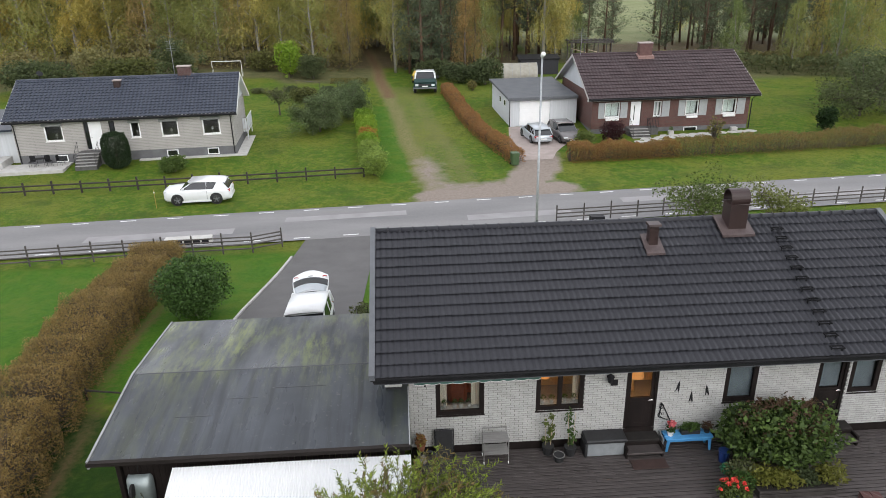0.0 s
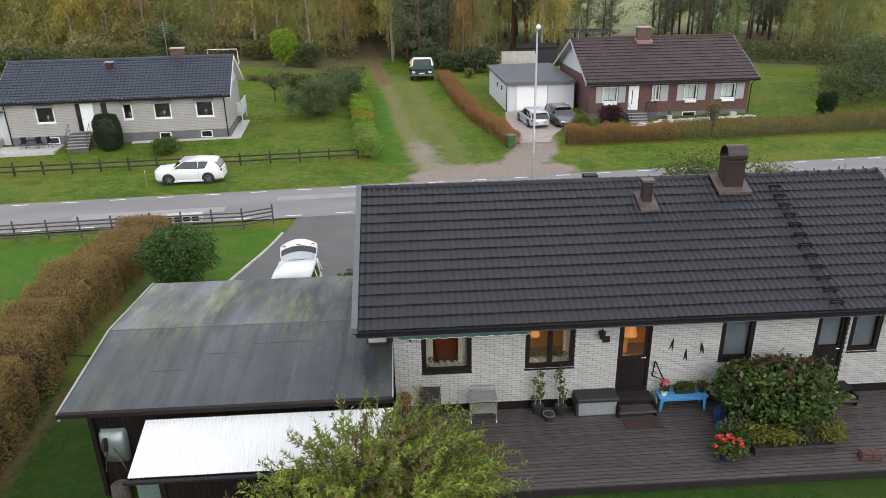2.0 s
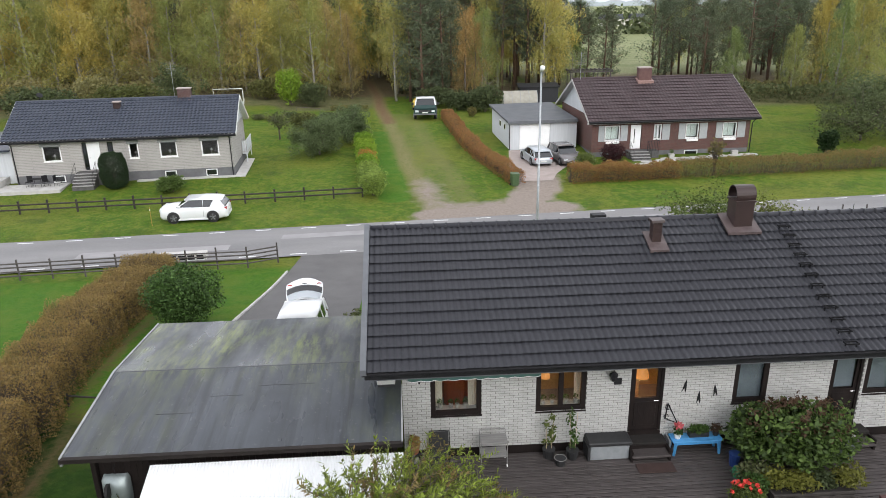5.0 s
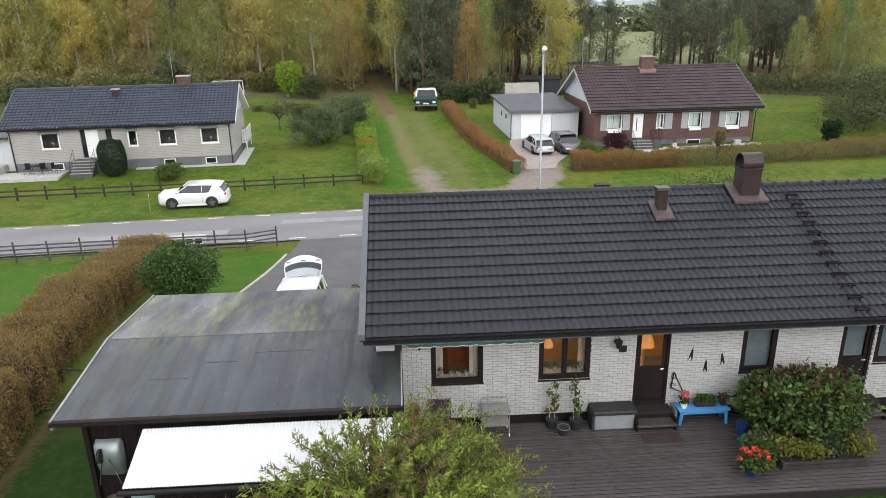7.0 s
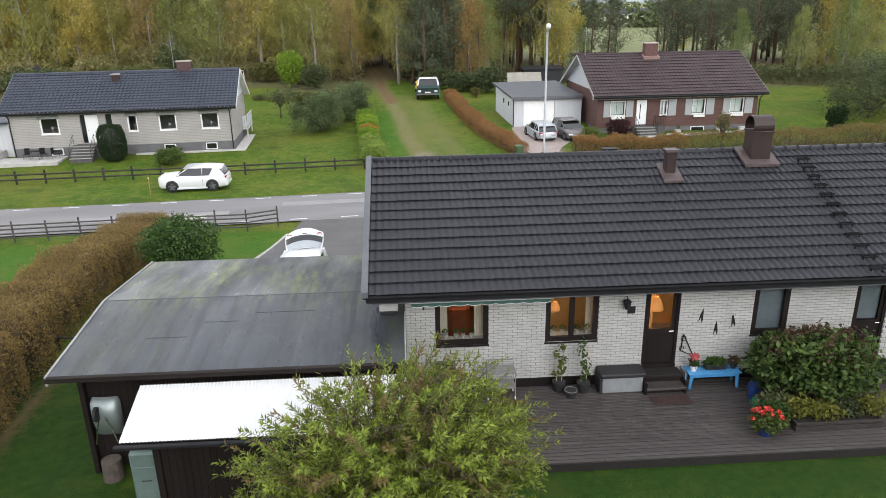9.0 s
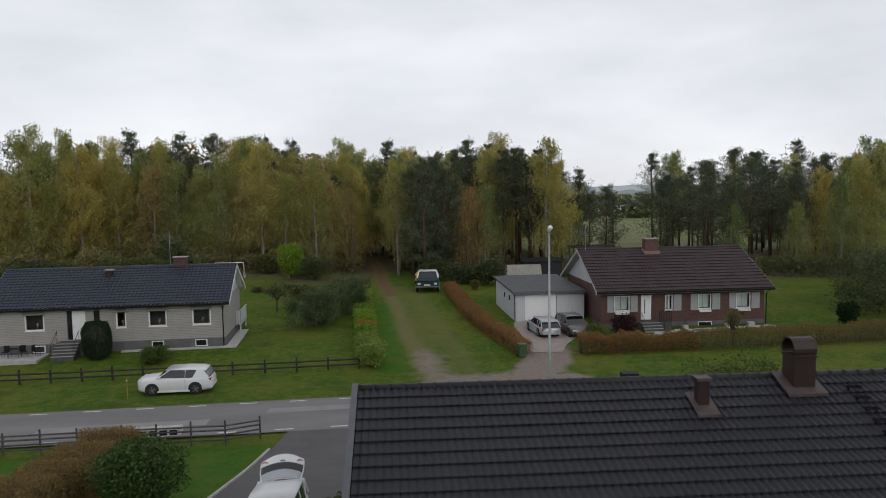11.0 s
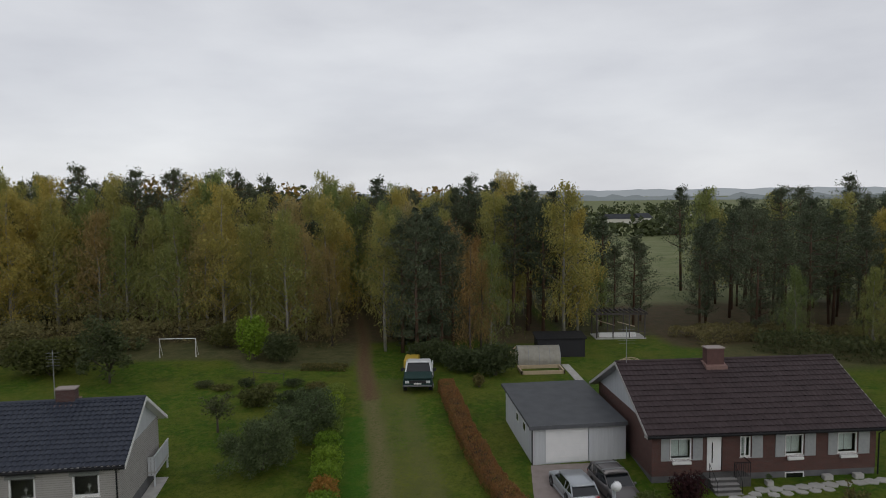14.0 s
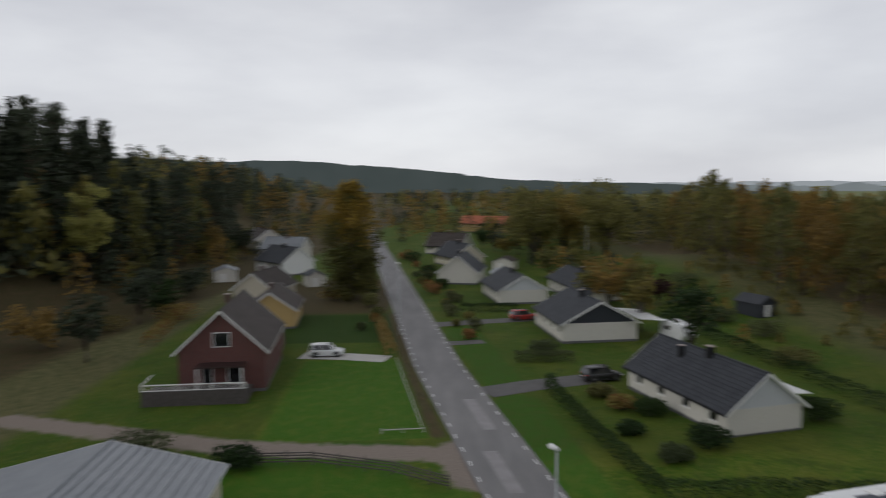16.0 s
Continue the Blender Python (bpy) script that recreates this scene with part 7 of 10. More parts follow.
def car(name, label, m, paint, L=4.5, W=1.85, H=1.6, belt=0.98, hood=1.15, wind=0.75, back=0.45, deck=0.0, tail_rake=0.35, r=0.34, rack=False, group="parked cars", nose_drop=0.24, clad=False, quarter=0.0):
    """A car with its nose towards +x. hood: bonnet length; wind: windscreen run; deck: boot length; back: rear screen run."""
    c = thing(name, label, "car", m, group)
    w = W / 2
    lo = 0.24
    xf, xr = L / 2, -L / 2

    def ring(x, half, z0, z1, crown=0.03, tuck=0.9):
        pts = [(-half * tuck, z0), (-half, z0 + 0.18), (-half, z1 - 0.16), (-half * 0.93, z1 - 0.02), (-half * 0.5, z1 + crown), (half * 0.5, z1 + crown), (half * 0.93, z1 - 0.02), (half, z1 - 0.16), (half, z0 + 0.18), (half * tuck, z0)]
        return [(x, a, b) for a, b in pts]

    xw = xf - hood
    st = [ring(xr, w * 0.84, lo + 0.16, belt - 0.18), ring(xr + 0.10, w * 0.93, lo + 0.06, belt - 0.03), ring(xr + 0.5, w * 0.99, lo, belt), ring(0.0, w, lo - 0.02, belt),
          ring(xw, w, lo, belt), ring(xf - 0.55, w * 0.97, lo, belt - nose_drop * 0.45), ring(xf - 0.18, w * 0.88, lo + 0.03, belt - nose_drop * 0.9), ring(xf, w * 0.70, lo + 0.12, belt - nose_drop * 1.5)]
    body = part("body", loft(st, 10), paint, c, smooth=True)
    # glasshouse
    def cab(x, half, z):
        return [(x, -half, belt - 0.03), (x, -half * 0.86, z), (x, half * 0.86, z), (x, half, belt - 0.03)]
    x1, x2 = xw - wind, xr + deck + back
    hh = H - 0.045
    gl = [[(xr + deck + 0.06, -w * 0.9, belt - 0.03), (xr + deck + 0.10, -w * 0.88, belt + 0.02), (xr + deck + 0.10, w * 0.88, belt + 0.02), (xr + deck + 0.06, w * 0.9, belt - 0.03)],
          cab(x2, w * 0.93, hh - 0.02), cab((x1 + x2) / 2, w * 0.95, hh + 0.02), cab(x1, w * 0.93, hh - 0.03),
          [(xw + 0.02, -w * 0.86, belt - 0.03), (xw, -w * 0.85, belt + 0.01), (xw, w * 0.85, belt + 0.01), (xw + 0.02, w * 0.86, belt - 0.03)]]
    part("glasshouse", loft(gl, 4), M_dark_glass, c, "tinted windows")
    rf = []
    for x, half, z in ((x2 - back * tail_rake, w * 0.76, hh - 0.07), (x2 + 0.05, w * 0.80, hh), (x2 + 0.4, w * 0.82, hh + 0.02), ((x1 + x2) / 2, w * 0.83, hh + 0.045), (x1 + 0.25, w * 0.82, hh + 0.02), (x1 - 0.02, w * 0.79, hh - 0.015)):
        rf.append([(x, -half - 0.02, z - 0.05), (x, -half, z), (x, -half * 0.5, z + 0.025), (x, half * 0.5, z + 0.025), (x, half, z), (x, half + 0.02, z - 0.05)])
    part("roof_panel", loft(rf, 6), paint, c, smooth=True)
    for s in (-1, 1):
        if quarter:
            vs = []
            for off in (0.0, 0.03):
                for x, f in ((xr + deck + 0.10, 0.0), (xr + deck + back + quarter, 0.0), (x2 + quarter * 0.45, 0.99), (x2 - back * 0.25, 0.9)):
                    vs.append((x, s * (w * (0.945 - 0.135 * f) + 0.012 - off), belt - 0.05 + (hh - belt + 0.04) * f))
            part("quarter_panel", Geo().add(vs, [(0, 1, 2, 3), (7, 6, 5, 4), (0, 4, 5, 1), (1, 5, 6, 2), (2, 6, 7, 3), (3, 7, 4, 0)]), paint, c)
        for (xa, xb, t) in ((xw - 0.02, x1 + 0.02, 0.035), (x1 - 0.95, x1 - 0.98, 0.028)) if quarter else ((xw - 0.02, x1 + 0.02, 0.035), (x1 - 0.95, x1 - 0.98, 0.04), (x2 + 0.35, x2 + 0.1, 0.05), (xr + deck + 0.15, x2 - 0.02, 0.06)):
            part("pillar", Geo().tube([(xa, s * w * 0.925, belt - 0.04), (xb, s * w * 0.815, hh - 0.01)], t, 5), paint, c)
        part("mirror", Geo().cbox((xw - 0.32, s * (w + 0.02) - 0.09 + 0.02 * s, belt + 0.0), (xw - 0.15, s * (w + 0.02) + 0.09 + 0.02 * s, belt + 0.15), 0.04), paint, c)
        part("headlight", Geo().cbox((xf - 0.34, s * w * 0.66 - 0.2, belt - nose_drop * 1.25 - 0.1), (xf - 0.07, s * w * 0.66 + 0.18, belt - nose_drop * 1.25 + 0.05), 0.04), M_clear_lens, c, "clear headlight")
        part("tail_light", Geo().cbox((xr + 0.015, s * w * 0.74 - 0.17, belt - 0.27), (xr + 0.22, s * w * 0.74 + 0.17, belt - 0.10), 0.03), M_red_lens, c, "red tail light")
        part("sill", Geo().cbox((-L * 0.27, s * w * 0.985 - 0.04, lo - 0.04), (L * 0.26, s * w * 0.985 + 0.02, lo + 0.10), 0.02), M_black_plastic if clad else paint, c)
        part("door_line", Geo().box((x1 - 0.97, s * (w + 0.001) - 0.003, lo + 0.15), (x1 - 0.955, s * (w + 0.001) + 0.003, belt - 0.14)), M_black_plastic, c)
        part("door_handle", Geo().cbox((x1 - 0.9, s * (w + 0.01) - 0.015, belt - 0.17), (x1 - 0.7, s * (w + 0.01) + 0.015, belt - 0.14), 0.006), paint, c)
        for x in (L * 0.295, -L * 0.285):
            part("wheel_arch", Geo().tube([(x, s * (w - 0.05), r + 0.03), (x, s * (w + 0.004), r + 0.03)], r * 1.14, 18), M_black_plastic, c)
            wheel(c, x, s * (w - 0.095), r, s)
    part("grille", Geo().cbox((xf - 0.10, -w * 0.42, lo + 0.22), (xf + 0.012, w * 0.42, belt - nose_drop * 1.5 - 0.02), 0.02), M_black_plastic, c, "dark grille")
    part("bumper_insert", Geo().cbox((xf - 0.13, -w * 0.62, lo + 0.04), (xf - 0.02, w * 0.62, lo + 0.18), 0.02), M_black_plastic, c)
    part("plate_bar", Geo().box((xr - 0.012, -0.26, belt - 0.42), (xr + 0.1, 0.26, belt - 0.31)), M_plate, c)
    part("plate_bar", Geo().box((xf - 0.1, -0.26, lo + 0.16), (xf + 0.02, 0.26, lo + 0.27)), M_plate, c)
    part("rear_bumper", Geo().cbox((xr - 0.03, -w * 0.86, lo + 0.08), (xr + 0.16, w * 0.86, lo + 0.26), 0.03), M_black_plastic if clad else paint, c)
    if rack:
        for s in (-1, 1):
            part("roof_rail", Geo().tube([(x1 + 0.1 - 0.2, s * w * 0.72, hh + 0.05), (x2 + 0.2, s * w * 0.72, hh + 0.05)], 0.02, 5), M_black_plastic, c)
        for x in (x1 - 0.35, x2 + 0.5):
            part("cross_bar", Geo().box((x - 0.04, -w * 0.8, hh + 0.07), (x + 0.04, w * 0.8, hh + 0.11)), M_galv, c)
    return c


def on_land(x, y, turn, lift=0.0):
    """A pose on the ground that follows its slope; turn in degrees from +x."""
    z = land1(x, y)
    a = radians(turn)
    ux, uy = math.cos(a), math.sin(a)
    pitch = math.atan2(land1(x + ux, y + uy) - land1(x - ux, y - uy), 2)
    roll = math.atan2(land1(x - uy, y + ux) - land1(x + uy, y - ux), 2)
    return Matrix.Translation((x, y, z + lift)) @ Matrix.Rotation(a, 4, "Z") @ Matrix.Rotation(-pitch, 4, "Y") @ Matrix.Rotation(roll, 4, "X")


car("suv", "white compact SUV parked on the grass verge", on_land(-20.75, 32.55, 183), M_car_white, 4.62, 1.9, 1.64, 1.13, 1.2, 0.85, 0.62, tail_rake=0.5, r=0.38, nose_drop=0.10, quarter=0.55)
def open_estate():
    """Its raised tailgate stands out over the drive."""
    c = car("estate_car", "white estate car with its tailgate raised, nose under the carport", on_land(-10.1, 8.0, -90, 0.03), M_car_white, 4.6, 1.84, 1.44, 0.92, 1.25, 0.9, 0.32, tail_rake=0.1)
    a, b = Vector((-2.0, 0, 1.42)), Vector((-2.75, 0, 2.06))
    d = (b - a).normalized()
    up = Vector((-d.z, 0, d.x)) * -1.0

    def half(f):
        return 0.70 + 0.07 * math.sin(math.pi * min(1.0, f * 0.8)) - 0.16 * max(0.0, (f - 0.86) / 0.14) ** 2

    def shell(f0, f1, wide0, wide1, lift, thick, bow=0.16, n=12, rows=5):
        """A bowed panel of the raised tailgate between two fractions of its length."""
        top, low = [], []
        for r in range(rows + 1):
            f = f0 + (f1 - f0) * r / rows
            wide = wide0 + (wide1 - wide0) * r / rows
            for k in range(n + 1):
                u = 2 * k / n - 1
                p = a.lerp(b, f - bow * u * u) + Vector((0, u * wide * half(f), 0)) + up * (lift - 0.05 * u * u)
                top.append(p + up * thick)
                low.append(p)
        m, q = n + 1, len(top)
        faces = [(r * m + k, r * m + k + 1, (r + 1) * m + k + 1, (r + 1) * m + k) for r in range(rows) for k in range(n)]
        faces += [tuple(v + q for v in reversed(face)) for face in faces]
        rim = list(range(n + 1)) + [r * m + n for r in range(1, rows + 1)] + [rows * m + k for k in range(n - 1, -1, -1)] + [r * m for r in range(rows - 1, 0, -1)]
        faces += [(x + q, y + q, y, x) for x, y in zip(rim, rim[1:] + rim[:1])]
        return Geo().add(top + low, faces)
    gate = part("tailgate", shell(0.0, 1.0, 0.97, 1.0, 0.0, 0.05, rows=12), M_car_white, c, "raised white tailgate", True)
    part("rear_glass", shell(0.36, 0.66, 0.93, 0.95, 0.052, 0.008), M_dark_glass, gate, "dark rear window", True)
    part("spoiler", shell(0.03, 0.36, 0.86, 0.92, 0.054, 0.022), M_car_silver, gate, "pale curved spoiler", True)
    part("latch_slot", shell(0.70, 0.74, 0.26, 0.26, 0.054, 0.006, bow=0.01), M_black_plastic, gate)
    for sy in (-1, 1):
        part("lamp_strip", shell(0.76, 0.80, 0.12, 0.12, 0.06, 0.012, bow=0.0, n=4, rows=1).moved(Matrix.Translation((0.10, sy * 0.60, -0.05))), M_red_lens, gate, "slim red lamp")
    # solid black block in place of the boot's inner shade
    part("boot_shade_block", Geo().box((-2.31, -0.62, 0.5), (-2.0, 0.62, 1.36)), M_black_plastic, c, "open boot filled with a black block for its shade")


open_estate()
car("estate_car", "silver estate car parked before the garage", on_land(6.15, 46.4, 98, 0.03), M_car_silver, 4.6, 1.8, 1.46, 0.92, 1.2, 1.0, 0.75)
car("estate_car", "grey estate car with roof bars beside the garage", on_land(8.75, 46.2, -82, 0.03), M_car_grey, 4.6, 1.85, 1.56, 0.95, 1.2, 0.95, 0.55, rack=True, clad=True)


def pickup_truck():
    m = on_land(-3.0, 69.9, -93) @ Matrix.Diagonal((1.2, 1.32, 1.3, 1))
    c = thing("pickup_truck", "old white and teal pickup truck on the grass", "truck", m, "parked cars")
    W, lo = 1.0, 0.45
    def ring(x, half, z0, z1):
        return [(x, -half * 0.95, z0), (x, -half, z0 + 0.1), (x, -half, z1 - 0.08), (x, -half * 0.93, z1), (x, half * 0.93, z1), (x, half, z1 - 0.08), (x, half, z0 + 0.1), (x, half * 0.95, z0)]
    part("hood", loft([ring(0.75, W, 0.95, 1.14), ring(2.2, W * 0.98, 0.95, 1.10), ring(2.5, W * 0.94, 0.95, 1.03)], 8), M_car_teal, c, "dark teal bonnet")
    part("body", loft([ring(-2.6, W, lo, 1.08), ring(0.74, W, lo, 1.06)], 8), M_car_white, c, "white rear body and doors")
    part("front_body", loft([ring(0.74, W, lo, 0.97), ring(2.45, W, lo, 0.96), ring(2.55, W * 0.95, lo + 0.05, 0.93)], 8), M_car_teal, c, "dark teal wings")
    part("glasshouse", loft([[(-0.75, -W * 0.93, 1.06), (-0.7, -W * 0.8, 1.66), (-0.7, W * 0.8, 1.66), (-0.75, W * 0.93, 1.06)], [(0.3, -W * 0.93, 1.06), (0.2, -W * 0.8, 1.68), (0.2, W * 0.8, 1.68), (0.3, W * 0.93, 1.06)],
                           [(0.85, -W * 0.9, 1.08), (0.8, -W * 0.88, 1.12), (0.8, W * 0.88, 1.12), (0.85, W * 0.9, 1.08)]], 4), M_dark_glass, c)
    part("cab_roof", Geo().cbox((-0.78, -W * 0.83, 1.64), (0.30, W * 0.83, 1.75), 0.05), M_car_white, c, "white cab roof")
    for s in (-1, 1):
        for xa, xb in ((0.84, 0.24), (-0.74, -0.70), (-0.1, -0.1)):
            part("pillar", Geo().tube([(xa, s * W * 0.92, 1.06), (xb, s * W * 0.80, 1.68)], 0.05, 5), M_car_white, c)
        part("bed_side", Geo().box((-2.55, s * W - 0.06 * (s > 0), 1.0), (-0.85, s * W + 0.06 * (s < 0), 1.22)), M_car_white, c)
        part("headlight", Geo().cbox((2.5, s * 0.72 - 0.14, 0.72), (2.585, s * 0.72 + 0.14, 0.90), 0.02), M_clear_lens, c)
        part("mirror", Geo().cbox((0.55, s * 1.16 - 0.1, 1.12), (0.63, s * 1.16 + 0.1, 1.36), 0.02), M_black_plastic, c)
        for x in (1.65, -1.65):
            part("wheel_arch", Geo().tube([(x, s * (W - 0.05), 0.42), (x, s * (W + 0.005), 0.42)], 0.46, 16), M_black_plastic, c)
            wheel(c, x, s * (W - 0.1), 0.38, s, 0.24)
    part("grille", Geo().cbox((2.5, -0.56, 0.70), (2.57, 0.56, 0.92), 0.01), M_black_plastic, c)
    part("bumper", Geo().cbox((2.52, -0.98, 0.48), (2.68, 0.98, 0.60), 0.03), M_galv_dark, c, "dull steel bumper")
    part("plate_bar", Geo().box((2.66, -0.26, 0.66), (2.69, 0.26, 0.77)), M_plate, c)
    y = thing("trailer", "small yellow covered trailer behind the truck", "trailer", on_land(-3.6, 75.6, -95) @ Matrix.Diagonal((1, 1, 0.85, 1)), "")
    part("body", Geo().cbox((-1.4, -0.75, 0.5), (1.4, 0.75, 1.55), 0.12), M_yellow_paint, y)
    part("drawbar", Geo().tube([(1.4, 0, 0.5), (2.2, 0, 0.45)], 0.04, 6), M_black_metal, y)
    for s in (-1, 1):
        wheel(y, 0, s * 0.78, 0.3, s, 0.18)


M_yellow_paint = paint_mat("yellow_paint", (0.55, 0.38, 0.05), 0.0, 0.5)
pickup_truck()


# ---- street furniture, fences, garden ----
def street_lamp(x, y, label="tall galvanised street lamp with a white head"):
    z = land1(x, y)
    t = thing("street_lamp", label, "street lamp", pose(x, y, z), "street lamps")
    top = 8.35 - z if x > -5 else 10.6
    part("pole", Geo().tube([(0, 0, -0.2), (0, 0, 0.8), (0, 0, top - 0.2)], [0.085, 0.085, 0.05], 12), M_galv, t, "galvanised steel pole", True)
    part("head", Geo().tube([(0, 0.10, top - 0.22), (0, 0.0, top - 0.14), (0, -0.28, top), (0, -0.38, top - 0.02)], [0.05, 0.10, 0.14, 0.07], 10), M_white_paint, t, "white lamp head", True)
    part("hatch", Geo().box((-0.05, -0.095, 0.5), (0.05, -0.08, 0.8)), M_grey_metal, t)


for lx, ly in ((2.0, 23.75), (-33.6, 22.7), (-105, 14.2), (-141, 10.9)):
    street_lamp(lx, ly)


def rail_fence(name, label, pts, rails, high, material, post_r=0.045, lean=0.0):
    """Posts with rails, post by post along the given spots."""
    f = thing(name, label, "fence")
    tops = []
    for k, (x, y) in enumerate(pts):
        z = land1(x, y)
        part("post", Geo().cbox((x - post_r, y - post_r, z - 0.3), (x + post_r, y + post_r, z + high + 0.08 * ((k * 7) % 3) * 0.5), 0.01), material, f)
        tops.append(Vector((x, y, z)))
    for a, b in zip(tops[:-1], tops[1:]):
        for r in rails:
            part("rail", Geo().tube([a + Vector((0, -0.05, r)), b + Vector((0, -0.05, r + lean))], [post_r + 0.005, post_r], 6), material, f)


def along(pts, step):
    out = []
    for (ax, ay), (bx, by) in zip(pts[:-1], pts[1:]):
        n = max(1, round(math.hypot(bx - ax, by - ay) / step))
        out += [(ax + (bx - ax) * k / n, ay + (by - ay) * k / n) for k in range(n)]
    return out + [pts[-1]]


M_old_fence = mat("old_dark_fence_wood", (0.022, 0.019, 0.017), (0.045, 0.039, 0.035), 0.85, scale=4, bump=0.3)
M_grey_fence = mat("grey_weathered_fence", (0.055, 0.049, 0.046), (0.095, 0.085, 0.08), 0.85, scale=4, bump=0.3)
rail_fence("rail_fence", "dark wooden two-rail fence along the lawn", along([(-42, 34.6), (-36.4, 35.2), (-18.1, 36.3), (-9.2, 37.0)], 2.0), (0.35, 0.72), 0.95, M_old_fence, 0.06)
rail_fence("rail_fence", "weathered grey rail fence beside the road", along([(-13.5, 22.85), (-15.1, 22.1), (-20.2, 21.9)], 1.7), (0.3, 0.55, 0.8, 1.02), 1.25, M_grey_fence, 0.04)
rail_fence("rail_fence", "weathered grey rail fence beside the road", along([(-20.6, 21.9), (-27.5, 21.35), (-40, 20.3)], 1.7), (0.3, 0.55, 0.8, 1.02), 1.2, M_grey_fence, 0.04)
rail_fence("rail_fence", "weathered grey rail fence beside the road", along([(3.6, 25.3), (9, 25.7), (30, 27.2)], 1.8), (0.35, 0.6, 0.85), 1.15, M_grey_fence, 0.04)
rail_fence("rail_fence", "short dark rail between lawn and hedge", [(-17.4, 4.7), (-15.9, 4.4), (-14.3, 4.2)], (0.45,), 0.5, M_old_fence, 0.03)


def snow_stake():
    s = thing("snow_stake", "thin yellow snow stake in the grass verge", "stake", pose(-23.46, 31.19, land1(-23.46, 31.19), 2, 1, 0))
    part("rod", Geo().tube([(0, 0, -0.1), (0, 0, 1.35)], 0.022, 6), M_stake, s)
    part("reflector", Geo().tube([(0, 0, 1.12), (0, 0, 1.22)], 0.027, 8), M_white_paint, s)


M_stake = mat("yellow_stake_paint", (0.27, 0.18, 0.035), (0.33, 0.23, 0.05), 0.6, bump=0.03)
snow_stake()


def drain_box():
    t = thing("roadside_drain", "low grey concrete drain kerb with dark slots", "drain", pose(-19.3, 24.0, land1(-19.3, 24.0), 0, 0, 4))
    part("body", Geo().cbox((-1.4, -0.3, -0.1), (1.4, 0.3, 0.42), 0.03), M_concrete, t)
    for k in range(5):
        part("slot", Geo().box((-1.25 + 0.52 * k, -0.315, 0.06), (-0.85 + 0.52 * k, -0.298, 0.34)), M_black_metal, t)


drain_box()


def wheelie_bin():
    t = thing("wheelie_bin", "green plastic wheelie bin at the hedge end", "bin", pose(3.0, 38.6, land1(3.0, 38.6), 0, 0, 10))
    part("body", Geo().add([(-.24, -.26, .06), (.24, -.26, .06), (.24, .26, .06), (-.24, .26, .06), (-.29, -.34, 1.0), (.29, -.34, 1.0), (.29, .34, 1.0), (-.29, .34, 1.0)],
                           [(3, 2, 1, 0), (4, 5, 6, 7), (0, 1, 5, 4), (1, 2, 6, 5), (2, 3, 7, 6), (3, 0, 4, 7)]), M_bin, t)
    part("lid", Geo().cbox((-.31, -.38, 1.0), (.31, .38, 1.07), 0.03), M_bin, t)
    for s in (-1, 1):
        part("wheel", Geo().tube([(s * .26, .28, .1), (s * .31, .28, .1)], 0.1, 12), M_rubber, t)


M_bin = mat("green_bin_plastic", (0.045, 0.082, 0.034), (0.06, 0.10, 0.044), 0.5)
wheelie_bin()


def bush(name, label, x, y, rx, ry, h, n, size, material, seed=1, category="bush", stem=True, base=None, hollow=0.5):
    """A shrub: several stems under an uneven crown."""
    rng = random.Random(seed)
    z = land1(x, y) if base is None else base
    b = thing(name, label, category, pose(x, y, z))
    g = Geo()
    lobes = 7
    for k in range(lobes):
        a = 2 * math.pi * k / lobes + rng.uniform(-0.3, 0.3)
        q = 0.42 if k else 0.0
        leaf_cloud(g, (math.cos(a) * rx * q, math.sin(a) * ry * q, h * rng.uniform(0.46, 0.60)), (rx * 0.66, ry * 0.66, h * 0.50), n // lobes, size, rng, hollow=hollow)
    g.v = [(p[0], p[1], max(0.03, p[2])) for p in g.v]
    part("foliage", g, material, b)
    if stem:
        s = Geo()
        for k in range(7):
            a = rng.uniform(0, 6.28)
            s.tube([(0.1 * math.cos(a), 0.1 * math.sin(a), -0.05), (rx * 0.3 * math.cos(a), ry * 0.3 * math.sin(a), h * 0.45), (rx * 0.6 * math.cos(a), ry * 0.6 * math.sin(a), h * 0.75)], [0.04, 0.025, 0.008], 5)
        tagged(part("woody_base", s, M_bark, b), kind="stuff")
    return b


